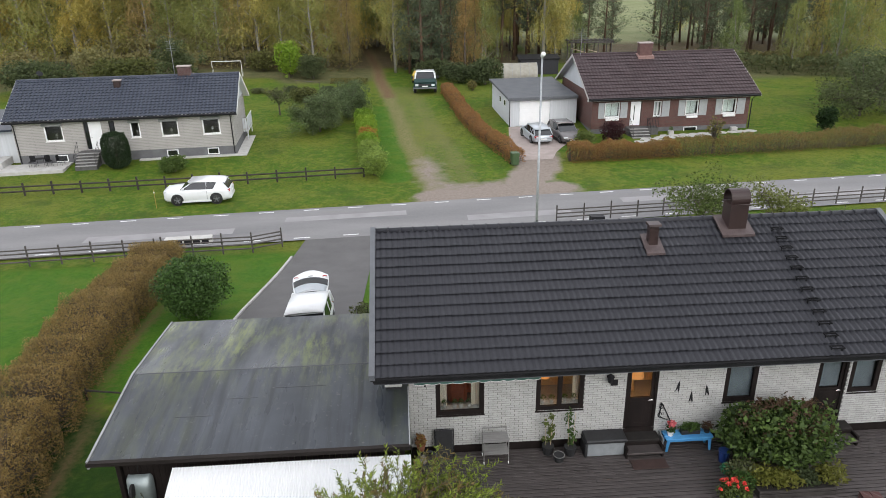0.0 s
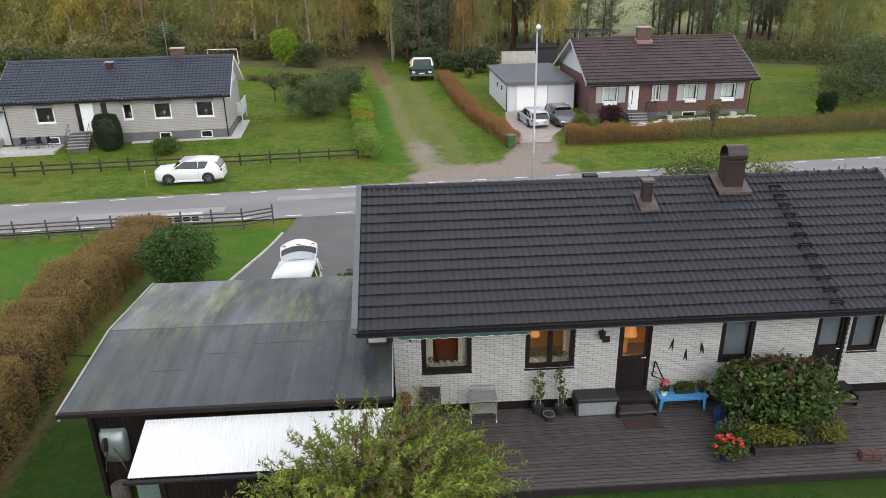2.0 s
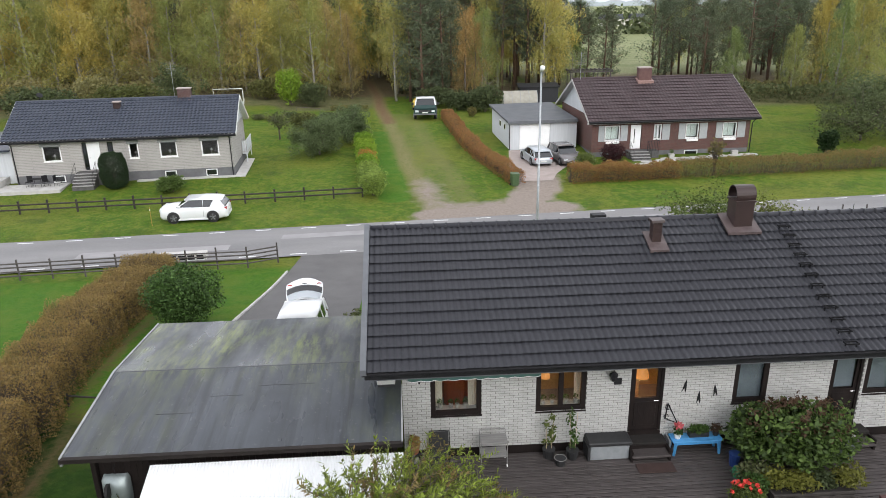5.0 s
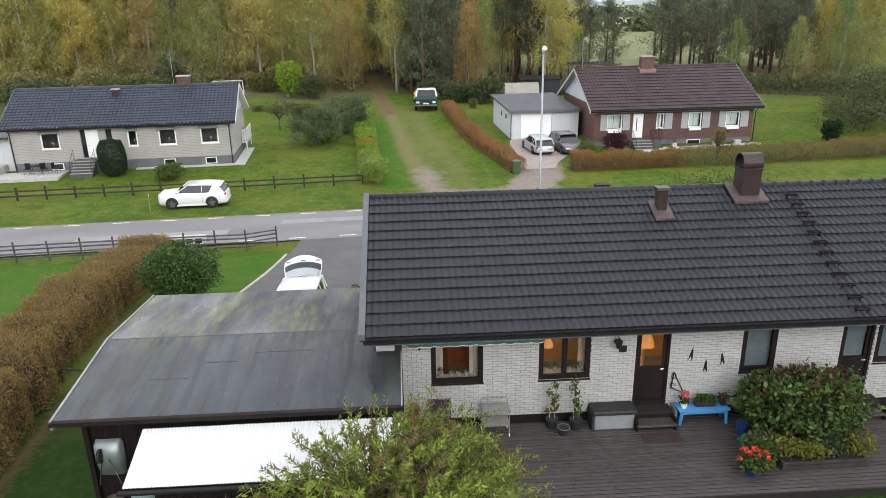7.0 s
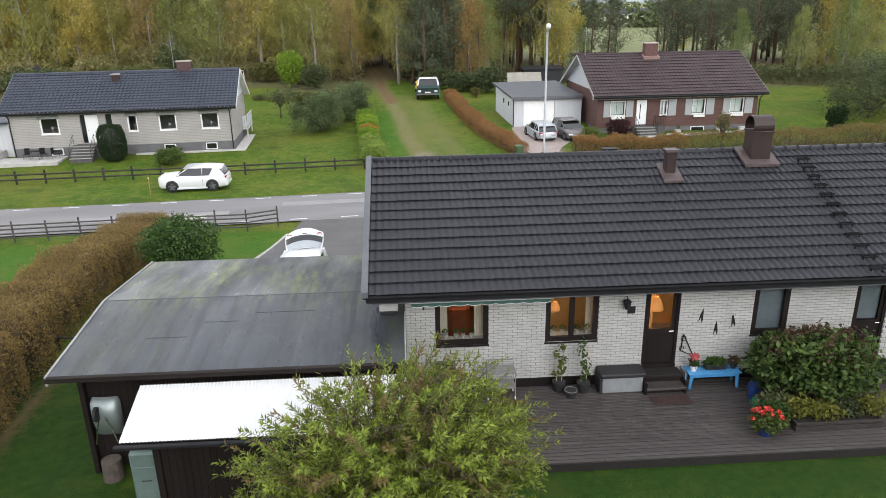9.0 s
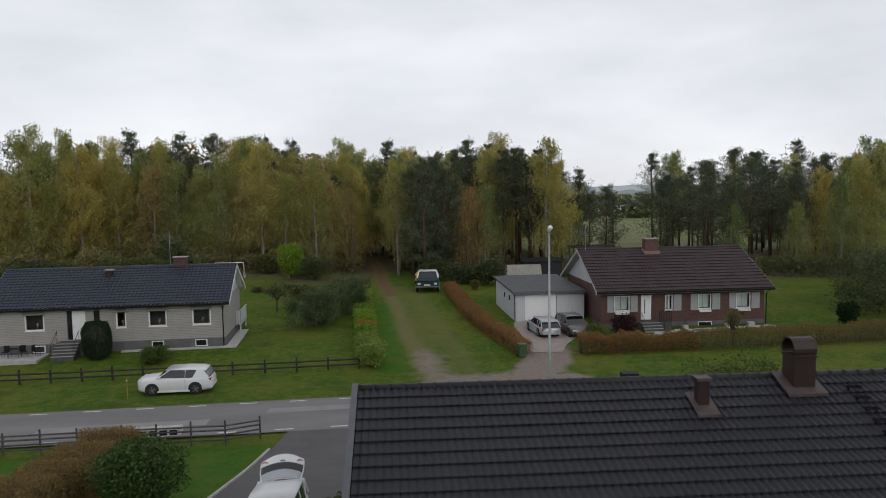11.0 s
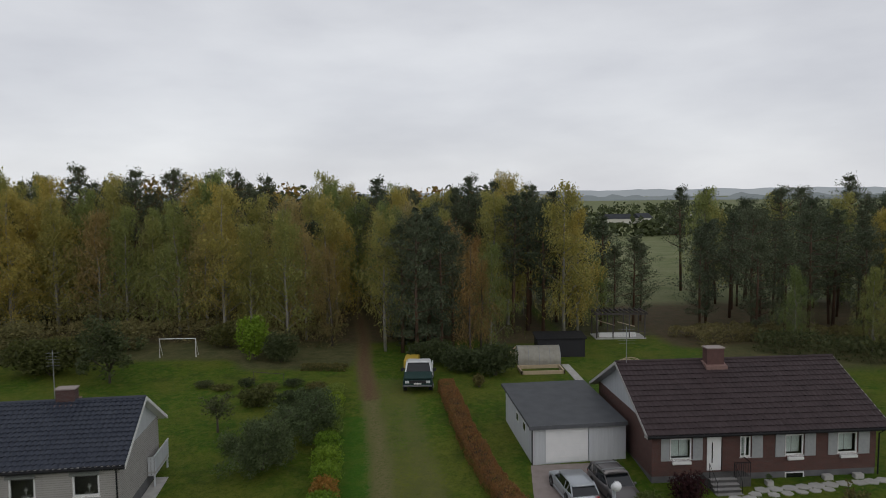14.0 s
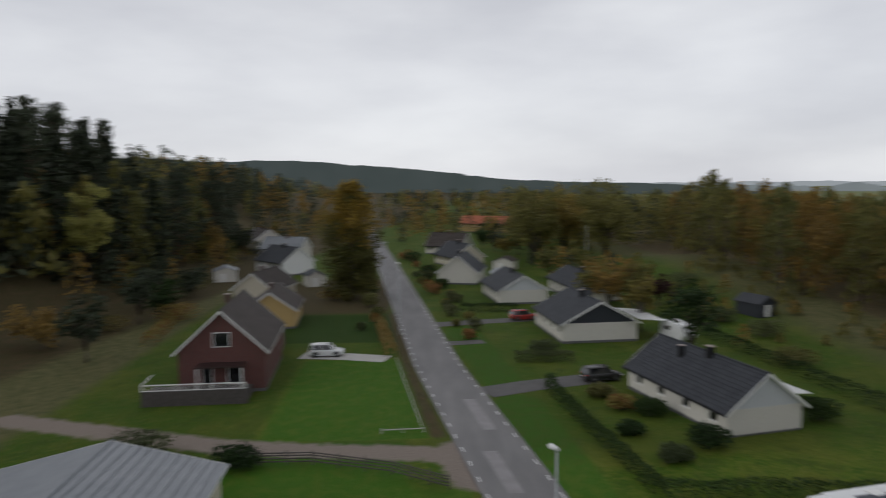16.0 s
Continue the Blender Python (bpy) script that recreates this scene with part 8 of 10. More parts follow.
def small_tree(name, label, x, y, h, spread, n, size, material, seed=1, low=0.25, base=None, bark=None, limbs=9, low_limb=0.35):
    """A garden tree with spreading limbs."""
    rng = random.Random(seed)
    z = land1(x, y) if base is None else base
    t = thing(name, label, "tree", pose(x, y, z))
    tr, cr = Geo(), Geo()
    fork = Vector((0, 0, h * low))
    r0 = 0.05 + 0.012 * h
    tr.tube([(0, 0, -0.1), fork * 0.6, fork], [r0 * 1.2, r0, r0 * 0.8], 8)
    for k in range(limbs):
        a = 2 * math.pi * k / limbs + rng.uniform(-0.3, 0.3)
        d = Vector((math.cos(a), math.sin(a), 0))
        up = rng.uniform(low_limb, 0.95)
        tip = fork + d * spread * rng.uniform(0.65, 1.0) * (1.15 - 0.5 * up) + Vector((0, 0, (h - fork.z) * up))
        mid = fork.lerp(tip, 0.5) + Vector((0, 0, 0.12 * h))
        tr.tube([fork, mid, tip], [r0 * 0.6, r0 * 0.3, 0.012], 5)
        for _ in range(5):
            f = rng.uniform(0.35, 1)
            p = mid.lerp(tip, f * 2 - 1) if f > 0.5 else fork.lerp(mid, f * 2)
            q = p + Vector((rng.gauss(0, 1), rng.gauss(0, 1), rng.gauss(0.2, 0.7))).normalized() * spread * 0.35
            tr.tube([p, q], [0.015, 0.005], 3, False)
            leaf_cloud(cr, q, spread * 0.30, n // (limbs * 5), size, rng, hollow=0.2)
    cr.v = [(p[0], p[1], max(0.05, p[2])) for p in cr.v]
    part("trunk", tr, bark or M_bark, t, smooth=True)
    part("crown", cr, material, t)
    return t


M_orange_leaf = leaf_mat("orange_leaves", [(0.2, 0.22, 0.03), (0.34, 0.17, 0.04), (0.22, 0.25, 0.03)])
M_laurel = leaf_mat("laurel_leaves", [(0.016, 0.042, 0.009), (0.034, 0.074, 0.015), (0.062, 0.110, 0.026)], 0.15, 0.4)
M_apple = leaf_mat("apple_leaves", [(0.075, 0.105, 0.045), (0.10, 0.135, 0.058), (0.135, 0.16, 0.07)], 0.35, 0.35)
M_border = leaf_mat("perennial_leaves", [(0.132, 0.198, 0.042), (0.192, 0.264, 0.054), (0.240, 0.300, 0.060)], 0.4, 0.35)
M_yew = leaf_mat("yew_needles", [(0.010, 0.022, 0.008), (0.018, 0.036, 0.012), (0.026, 0.048, 0.016)], 0.1)
M_purple = leaf_mat("purple_leaves", [(0.035, 0.012, 0.014), (0.06, 0.02, 0.022), (0.05, 0.025, 0.02)])
M_lime_dull = leaf_mat("pale_green_leaves", [(0.07, 0.10, 0.025), (0.11, 0.14, 0.035), (0.14, 0.15, 0.04)])
yew = thing("clipped_yew", "dark rounded clipped yew beside the entrance steps", "bush", pose(-29.5, 41.2, land1(-29.5, 41.2)))


def clipped_leaves(rx, ry, h, n, size, seed):
    """Short needles over a rounded, barrel-shaped clipped form."""
    rng = random.Random(seed)
    g = Geo()
    for _ in range(n):
        d = Vector((rng.gauss(0, 1), rng.gauss(0, 1), rng.gauss(0, 1))).normalized()
        k = (abs(d.x) ** 2 + abs(d.y) ** 2) ** 1.6 + abs(d.z) ** 3.2
        r = (0.86 + 0.14 * rng.random()) * k ** (-1 / 3.2) * (0.98 + 0.07 * noise.noise(d * 3.0))
        p = Vector((d.x * rx * r, d.y * ry * r, max(0.03, h * 0.5 * (1 + d.z * r))))
        a = (Vector((rng.gauss(0, 1), rng.gauss(0, 1), rng.gauss(0.4, 0.8))).normalized() + d).normalized()
        b = a.cross(Vector((rng.gauss(0, 1), rng.gauss(0, 1), rng.gauss(0, 1)))).normalized()
        s = size * rng.uniform(0.6, 1.4)
        g.add([p - a * s * 0.5, p + b * s * 0.25, p + a * s * 0.5, p - b * s * 0.25], [(0, 1, 2, 3)])
    return g


part("foliage", clipped_leaves(1.12, 1.05, 3.0, 17000, 0.10, 2), M_yew, yew)
part("trunk", Geo().tube([(0, 0, -0.1), (0, 0, 1.2), (0.1, 0, 2.2)], [0.12, 0.09, 0.03], 7), M_bark, yew)
bush("shrub", "low round green shrub on the lawn", -24.6, 39.7, 1.35, 1.2, 1.35, 3000, 0.16, M_leaf_green, 3)
bush("laurel_bush", "dense dark green rounded bush on the sloping lawn", -15.5, 11.9, 1.75, 1.7, 2.7, 17000, 0.12, M_laurel, 4)
small_tree("apple_tree", "broad grey-green apple tree with low branches", -14.0, 51.5, 3.4, 2.5, 20000, 0.15, M_apple, 5, 0.14, limbs=20, low_limb=0.0)
small_tree("apple_tree", "grey-green apple tree beside the flower border", -11.6, 56.5, 3.4, 2.4, 16000, 0.15, M_apple, 6, 0.14, limbs=18, low_limb=0.0)
small_tree("young_tree", "small thin-leaved garden tree on the lawn", -18.9, 58.7, 3.0, 1.5, 900, 0.2, M_bush_grey, 7, 0.35)
bush("border_shrub", "brownish overgrown shrub at the garden edge", -17.0, 64.5, 1.8, 1.4, 1.7, 2000, 0.25, M_hedge_olive, 8)
bush("border_shrub", "olive overgrown shrub behind the apple trees", -13.2, 63.0, 2.2, 1.5, 1.9, 2600, 0.25, M_bush_grey, 9)
for k, (x, y, r, h, mm) in enumerate(((-8.3, 37.3, 1.05, 1.6, "g"), (-8.6, 39.5, 1.0, 1.35, "b"), (-8.8, 41.7, 1.0, 1.3, "b"), (-9.0, 44.0, 0.95, 1.35, "l"), (-9.1, 46.2, 0.9, 1.3, "o"), (-9.3, 48.4, 1.0, 1.4, "l"), (-9.5, 51.0, 1.05, 1.4, "l"), (-9.7, 54.0, 1.0, 1.3, "l"), (-9.9, 57.2, 0.95, 1.2, "g"), (-10.1, 60.3, 0.95, 1.2, "g"), (-10.25, 63.4, 0.9, 1.15, "l"), (-10.5, 66.6, 0.85, 1.0, "g"))):
    bush("border_shrub", {"g": "leafy green perennial in the flower border", "b": "blue-green perennial in the flower border", "l": "bright lime perennial in the flower border", "o": "orange-tinged perennial in the flower border"}[mm],
         x, y, r * 1.2, r * 1.4, h * 1.2, 3400, 0.15, {"g": M_border, "b": M_border, "l": M_lime, "o": M_orange_leaf}[mm], 20 + k, "shrub")
bush("lime_shrub", "bright lime-green shrub at the wood's edge", -20.6, 80.5, 2.1, 1.7, 4.9, 4200, 0.28, M_lime, 31)
bush("dark_shrub", "grey-green shrub beside a lime one", -17.6, 79.5, 2.2, 1.6, 3.4, 3200, 0.26, M_bush_grey, 32)
small_tree("garden_tree", "rounded olive-green tree behind the bungalow", -33.0, 73, 5.5, 3.2, 3500, 0.32, M_bush_grey, 33, 0.2)
bush("thicket", "dense olive thicket behind the bungalow", -40, 76, 5.5, 2.6, 4.0, 4500, 0.38, M_hedge_olive, 34)
bush("thicket", "dense green thicket behind the bungalow", -50, 74, 5.5, 3, 4.2, 4500, 0.38, M_bush_grey, 35)
bush("thicket", "dense olive thicket at the lawn's edge", -62, 72, 6, 3.5, 4.6, 4500, 0.4, M_hedge_olive, 36)
bush("thicket", "grey-green bramble thicket beside the truck", 1.6, 74.5, 2.6, 2.0, 2.6, 3600, 0.26, M_bush_grey, 37)
bush("thicket", "grey-green thicket beside the greenhouse", 4.6, 72.5, 2.6, 2.2, 3.4, 3600, 0.3, M_bush_grey, 38)
for k, (x, y, rx, h, kind) in enumerate(((-53, 79, 4.0, 3.4, 0), (-47, 83, 3.4, 4.2, 1), (-41, 81.5, 3.6, 2.8, 0), (-36, 85.5, 3.0, 3.6, 1), (-57, 84.5, 4.4, 4.8, 1), (-25, 86, 2.8, 3.0, 0), (-19, 84, 2.4, 2.4, 1), (-65, 82, 4.2, 4.4, 0))):
    bush("thicket", "wild olive thicket before the birch wood", x, y, rx, rx * 0.7, h, 2200, 0.34, M_under if kind else M_hedge_olive, 500 + k)
bush("thicket", "grey-green thicket under the pines", -1.5, 77.5, 2.8, 1.6, 2.8, 3400, 0.26, M_bush_grey, 39)
bush("small_shrub", "small yellowish shrub on the lawn", 2.6, 68.5, 0.7, 0.7, 1.2, 700, 0.18, M_hedge_olive, 40)
bush("purple_shrub", "dark purple barberry by the brick wall", 12.9, 44.7, 1.3, 1.1, 1.9, 2600, 0.16, M_purple, 41)
bush("green_shrub", "pale green shrub at the driveway edge", 10.1, 43.2, 1.1, 1.0, 1.5, 1800, 0.16, M_lime_dull, 42)
bush("thuja", "dark dense thuja on the lawn", 33.6, 46.2, 1.0, 1.0, 2.4, 2600, 0.2, M_bush_dark, 43)
small_tree("garden_tree", "broad grey-green willow at the lawn's edge", 39.5, 50.5, 6.0, 4.2, 9000, 0.22, M_bush_grey, 48, 0.10, limbs=20, low_limb=0.0)
small_tree("garden_tree", "broad grey-green willow at the lawn's edge", 44.5, 55.0, 6.8, 4.2, 7000, 0.24, M_apple, 49, 0.10, limbs=18, low_limb=0.0)
small_tree("sapling", "thin russet sapling rising from the hedge", 20.1, 40.0, 3.3, 0.8, 500, 0.2, M_hedge_olive, 44, 0.2)
small_tree("apple_tree", "sparse pale-leaved apple tree behind the roof", 10.6, 19.6, 4.3, 2.6, 5000, 0.14, M_lime_dull, 45, 0.35)
small_tree("apple_tree", "sparse pale-leaved shrub tree beyond the roof", 15.4, 20.2, 3.2, 2.2, 3500, 0.14, M_lime_dull, 46, 0.3)
bush("lilac", "low leafy shrub against the house gable", -7.9, 8.3, 0.7, 0.8, 1.5, 900, 0.12, M_bush_grey, 47)
for k, (x, y, r, h) in enumerate(((-23.2, 70.6, 1.1, 0.7), (-21.3, 69.6, 1.3, 0.5), (-19.2, 70.4, 1.0, 0.9), (-17.0, 69.5, 1.4, 0.55), (-14.8, 70.2, 1.1, 0.8), (-12.6, 69.4, 1.2, 0.6))):
    bush("bed_plant", "tangled browning stalks in the vegetable bed", x, y, r, r * 0.8, h, 900, 0.16, M_hedge_olive if k % 2 else M_bush_grey, 510 + k, "plant")
hedge("undergrowth", "dry brown undergrowth along the wood's edge", [(-95, 89), (-60, 91), (-30, 91), (-12, 88)], 2.4, 2.3, 15000, 0.32, M_under, 52, twig=False)
hedge("undergrowth", "green and ochre saplings under the birches", [(-95, 94), (-60, 95.5), (-30, 95), (-12, 93)], 2.6, 4.2, 12000, 0.36, M_under, 55, twig=False)
hedge("undergrowth", "green undergrowth beneath the eastern pines", [(36, 82), (44, 76), (56, 70)], 2.6, 2.0, 5000, 0.4, M_bush_grey, 53, twig=False)
hedge("undergrowth", "tangled shrubs and tall grass under the pines", [(29, 86), (36, 88), (46, 85), (60, 80)], 3.0, 1.5, 12000, 0.32, M_under, 56, twig=False)
hedge("grass_bank", "low dark earth bank across the garden end", [(-15, 76.5), (-10.3, 76.0)], 0.7, 0.6, 1200, 0.25, M_hedge_olive, 54, twig=False)


def goal():
    t = thing("football_goal", "small white football goal at the garden end", "goal", pose(-29.2, 81.6, land1(-29.2, 81.6)))
    part("frame", Geo().tube([(-1.95, 0, 0), (-1.95, 0, 2.05), (1.95, 0, 2.05), (1.95, 0, 0)], 0.05, 8), M_white_paint, t)
    part("stay", Geo().tube([(-1.95, 0, 2.05), (-1.95, 0.9, 0), (1.95, 0.9, 0), (1.95, 0, 2.05)], 0.03, 6), M_white_paint, t)


goal()


def garden_frame():
    t = thing("swing_frame", "thin wooden frame leaning in the vegetable bed", "frame", pose(-17.2, 70.5, land1(-17.2, 70.5)))
    part("beam", Geo().tube([(-1.5, 0, 1.45), (1.5, 0, 1.15)], 0.03, 6), M_grey_fence, t)
    for x in (-1.4, 1.4):
        part("leg", Geo().tube([(x, 0, 0), (x, 0, 1.3 - 0.1 * x)], 0.025, 6), M_grey_fence, t)
    for x, y in ((-18.0, 67.5), (-16.9, 66.3)):
        solid("plant_marker", Geo().cbox((x - 0.25, y - 0.12, land1(x, y)), (x + 0.25, y + 0.12, land1(x, y) + 0.1), 0.03), M_white_paint, "small white tray lying in the grass", "tray", group="white trays")


garden_frame()


def greenhouse():
    t = thing("greenhouse", "small arched polycarbonate greenhouse", "greenhouse", pose(7.4, 75.4, land1(9.5, 75.4), 0, 0, -2))
    n, r = 14, 1.35
    arc = [(r - r * math.cos(math.pi * k / n), 2.0 * math.sin(math.pi * k / n) ** 0.8) for k in range(n + 1)]
    vs = [(x, y, z) for x in (0, 2.2, 4.4) for y, z in arc]
    fs = [(j * (n + 1) + k, j * (n + 1) + k + 1, (j + 1) * (n + 1) + k + 1, (j + 1) * (n + 1) + k) for j in range(2) for k in range(n)]
    part("skin", Geo().add(vs, fs), M_poly, t, "milky polycarbonate sheet", True)
    for x in (0, 4.4):
        part("end_wall", Geo().add([(x, y, z) for y, z in arc], [tuple(range(n + 1))]), M_poly, t)
    for x in (0, 1.1, 2.2, 3.3, 4.4):
        part("hoop", Geo().tube([(x, y, z + 0.01) for y, z in arc], 0.03, 5), M_galv, t)
    solid("raised_bed", Geo().box((7.2, 72.4, -1.2), (11.6, 72.55, -0.85)).box((7.2, 74.8, -1.2), (11.6, 74.95, -0.85)).box((7.2, 72.4, -1.2), (7.35, 74.9, -0.85)).box((11.45, 72.4, -1.2), (11.6, 74.9, -0.85)), M_beige_wood, "raised timber bed before the greenhouse", "raised bed")
    solid("plank_path", Geo().box((12.0, 68.5, -1.25), (12.8, 76, -1.12)), M_concrete, "pale plank path on the lawn", "path", "structure")
    s = thing("garden_shed", "black-painted low garden shed", "shed", pose(10.2, 79.6, land1(12, 79.6), 0, 0, -2))
    part("body", Geo().cbox((0, 0, -0.1), (5.2, 2.6, 2.0), 0.02), M_black_wall, s)
    part("roof", Geo().prism([(-0.2, 2.0), (2.8, 2.25), (2.8, 2.35), (-0.2, 2.1)], -0.2, 5.4), M_black_metal, s)
    stack = thing("timber_stack", "stack of pale boards beside the shed", "timber", pose(8.6, 81, land1(8.6, 81)))
    for k in range(4):
        part("board", Geo().box((-1.2, -0.4 + 0.1 * k, 0.25 * k), (1.1, 0.3, 0.25 * k + 0.14)), M_beige_wood, stack)
    p = thing("pergola", "open grey timber pergola frame over a pale floor", "pergola", pose(19.0, 88.3, land1(22, 88), 0, 0, -3))
    for x in (0.1, 2.1, 4.1, 6.0):
        for y in (0.1, 3.0):
            part("post", Geo().box((x, y, 0), (x + 0.12, y + 0.12, 3.0)), M_grey_fence, p)
    for y in (0.05, 2.95):
        part("beam", Geo().box((-0.2, y, 3.0), (6.4, y + 0.22, 3.2)), M_grey_fence, p)
    for x in np.arange(-0.1, 6.3, 0.62):
        part("rafter", Geo().box((x, -0.2, 3.205), (x + 0.14, 3.4, 3.34)), M_grey_fence, p)
    for a, b in (((0.3, 1.2, 2.2), (2.6, 1.2, 1.5)), ((3.0, 1.4, 1.9), (5.2, 1.4, 1.3))):
        part("loose_slat", Geo().tube([a, b], 0.05, 4), M_beige_wood, p)
    part("floor", Geo().box((0, 0, -0.1), (6.2, 3.2, 0.12)), M_concrete, p)
    part("bench", Geo().cbox((0.6, 0.8, 0.12), (5.2, 1.6, 0.6), 0.03), M_white_trim, p)
    part("rail", Geo().box((0.1, 0.05, 0.85), (6.1, 0.1, 0.93)), M_grey_fence, p)
    d = thing("climbing_dome", "wooden lattice climbing dome on the lawn", "climbing frame", pose(17.6, 70.4, land1(17.6, 70.4)))
    R, rings = 2.0, []
    for lv, (rr, zz) in enumerate(((2.0, 0.0), (1.85, 0.75), (1.35, 1.45), (0.6, 1.85))):
        rings.append([Vector((rr * math.cos(2 * math.pi * (k + 0.5 * lv) / 8), rr * math.sin(2 * math.pi * (k + 0.5 * lv) / 8), zz)) for k in range(8)])
    for lv in range(4):
        for k in range(8):
            if lv:
                part("strut", Geo().tube([rings[lv][k], rings[lv][(k + 1) % 8]], 0.035, 5), M_beige_wood, d)
            if lv < 3:
                for j in (k, (k - 1) % 8):
                    part("strut", Geo().tube([rings[lv][k], rings[lv + 1][j]], 0.035, 5), M_beige_wood, d)


M_poly = mat("milky_polycarbonate", (0.34, 0.32, 0.27), (0.44, 0.42, 0.36), 0.3, scale=2, trans=0.3, bump=0.02)
M_black_wall = mat("black_boarding", (0.014, 0.014, 0.018), (0.024, 0.024, 0.028), 0.7, stretch=(8, 8, 0.3))
greenhouse()


# ---- things on the deck and round the shed ----
M_blue = mat("sky_blue_paint", (0.055, 0.24, 0.50), (0.075, 0.29, 0.56), 0.5, scale=4, bump=0.1)
M_blue_dark = mat("dark_blue_glaze", (0.012, 0.03, 0.12), (0.02, 0.045, 0.16), 0.3, bump=0.02)
M_grey_plastic = mat("grey_plastic", (0.20, 0.215, 0.225), (0.26, 0.275, 0.285), 0.5, bump=0.05)
M_mint = mat("mint_green_paint", (0.095, 0.14, 0.125), (0.12, 0.17, 0.155), 0.5, bump=0.05)
M_terracotta = mat("terracotta", (0.24, 0.085, 0.045), (0.30, 0.115, 0.065), 0.8, bump=0.1)
M_mat = mat("brown_coir_mat", (0.034, 0.019, 0.016), (0.052, 0.030, 0.026), 0.8, fine=90, bump=0.4)
M_red_flower = mat("red_petals", (0.50, 0.03, 0.025), (0.62, 0.06, 0.04), 0.6, bump=0.0, island=0.25)
M_pink_flower = mat("pink_petals", (0.42, 0.07, 0.08), (0.50, 0.11, 0.12), 0.6, bump=0.0, island=0.25)
M_grey_slat = mat("silvered_wood_slats", (0.17, 0.165, 0.16), (0.25, 0.245, 0.235), 0.8, stretch=(0.3, 4, 1), bump=0.1)
M_shrub_red = leaf_mat("red_tinged_leaves", [(0.075, 0.055, 0.028), (0.10, 0.055, 0.036), (0.07, 0.07, 0.032)])
M_shrub_near = leaf_mat("broad_green_leaves", [(0.016, 0.034, 0.011), (0.038, 0.068, 0.020), (0.085, 0.13, 0.032)], spread=0.45, each=0.6)
M_yellow_leaf = leaf_mat("yellow_green_leaves", [(0.09, 0.11, 0.02), (0.16, 0.16, 0.03), (0.12, 0.13, 0.03)])
M_willow_turning = leaf_mat("turning_willow_leaves", [(0.24, 0.25, 0.04), (0.17, 0.12, 0.05), (0.28, 0.26, 0.05)], 0.4, 0.45)
M_willow = leaf_mat("willow_leaves", [(0.095, 0.155, 0.024), (0.150, 0.215, 0.032), (0.215, 0.265, 0.042)], 0.45, 0.55)


def trolley():
    t = thing("serving_trolley", "silvered slatted serving trolley on wheels", "trolley", pose(-3.8, -0.42, 0.0))
    for z in (0.36, 0.78):
        sh = part("shelf", Geo().box((-0.36, -0.22, z - 0.03), (0.36, -0.19, z)).box((-0.36, 0.19, z - 0.03), (0.36, 0.22, z)), M_grey_slat, t)
        for k in range(11):
            part("slat", Geo().box((-0.36, -0.215 + 0.04 * k, z + 0.001), (0.36, -0.187 + 0.04 * k, z + 0.014)), M_grey_slat, sh)
    for x in (-0.35, 0.35):
        for y in (-0.2, 0.2):
            part("leg", Geo().tube([(x, y, 0.03), (x, y, 0.82)], 0.014, 6), M_grey_slat, t)
            part("wheel", Geo().tube([(x - 0.012, y, 0.045), (x + 0.012, y, 0.045)], 0.045, 10), M_white_paint, t)
    part("handle", Geo().tube([(-0.35, 0.2, 0.82), (-0.35, 0.25, 0.92), (0.35, 0.25, 0.92), (0.35, 0.2, 0.82)], 0.014, 6), M_grey_slat, t)


trolley()


def folded_chair():
    t = thing("folded_recliner", "dark folded garden recliner leaning on the wall", "chair", pose(-5.25, -0.32, 0.0, -10))
    part("frame", Geo().tube([(-0.27, 0, 0.02), (-0.27, 0, 0.95), (0.27, 0, 0.95), (0.27, 0, 0.02)], 0.018, 6), M_black_metal, t)
    part("fabric", Geo().cbox((-0.25, -0.012, 0.1), (0.25, 0.012, 0.93), 0.008), M_black_plastic, t, "dark mesh fabric")
    part("cross_bar", Geo().tube([(-0.27, 0.0, 0.1), (0.27, 0.0, 0.1)], 0.014, 6), M_black_metal, t)


folded_chair()


def corner_pot():
    t = thing("flower_pot", "rusty-leaved plant in a terracotta pot on a stand", "plant", pose(-5.92, -0.35, 0.0))
    part("stand", Geo().tube([(0, 0, 0), (0, 0, 0.4)], [0.16, 0.05], 10), M_grey_slat, t)
    part("pot", Geo().tube([(0, 0, 0.4), (0, 0, 0.62)], [0.09, 0.14], 12), M_terracotta, t)
    leaf_ball(t, (0, 0, 0.76), 0.2, 260, 0.08, M_hedge_rust)
    r = thing("hose_reel", "round grey hose reel standing by the wall", "hose reel", pose(-5.72, -0.62, 0.0))
    for k in range(3):
        part("coil", Geo().tube([(0.26 * math.cos(a), 0.03 * (k - 1), 0.3 + 0.26 * math.sin(a)) for a in np.linspace(0, 2 * math.pi, 19)], 0.018, 5), M_black_plastic, r)


corner_pot()


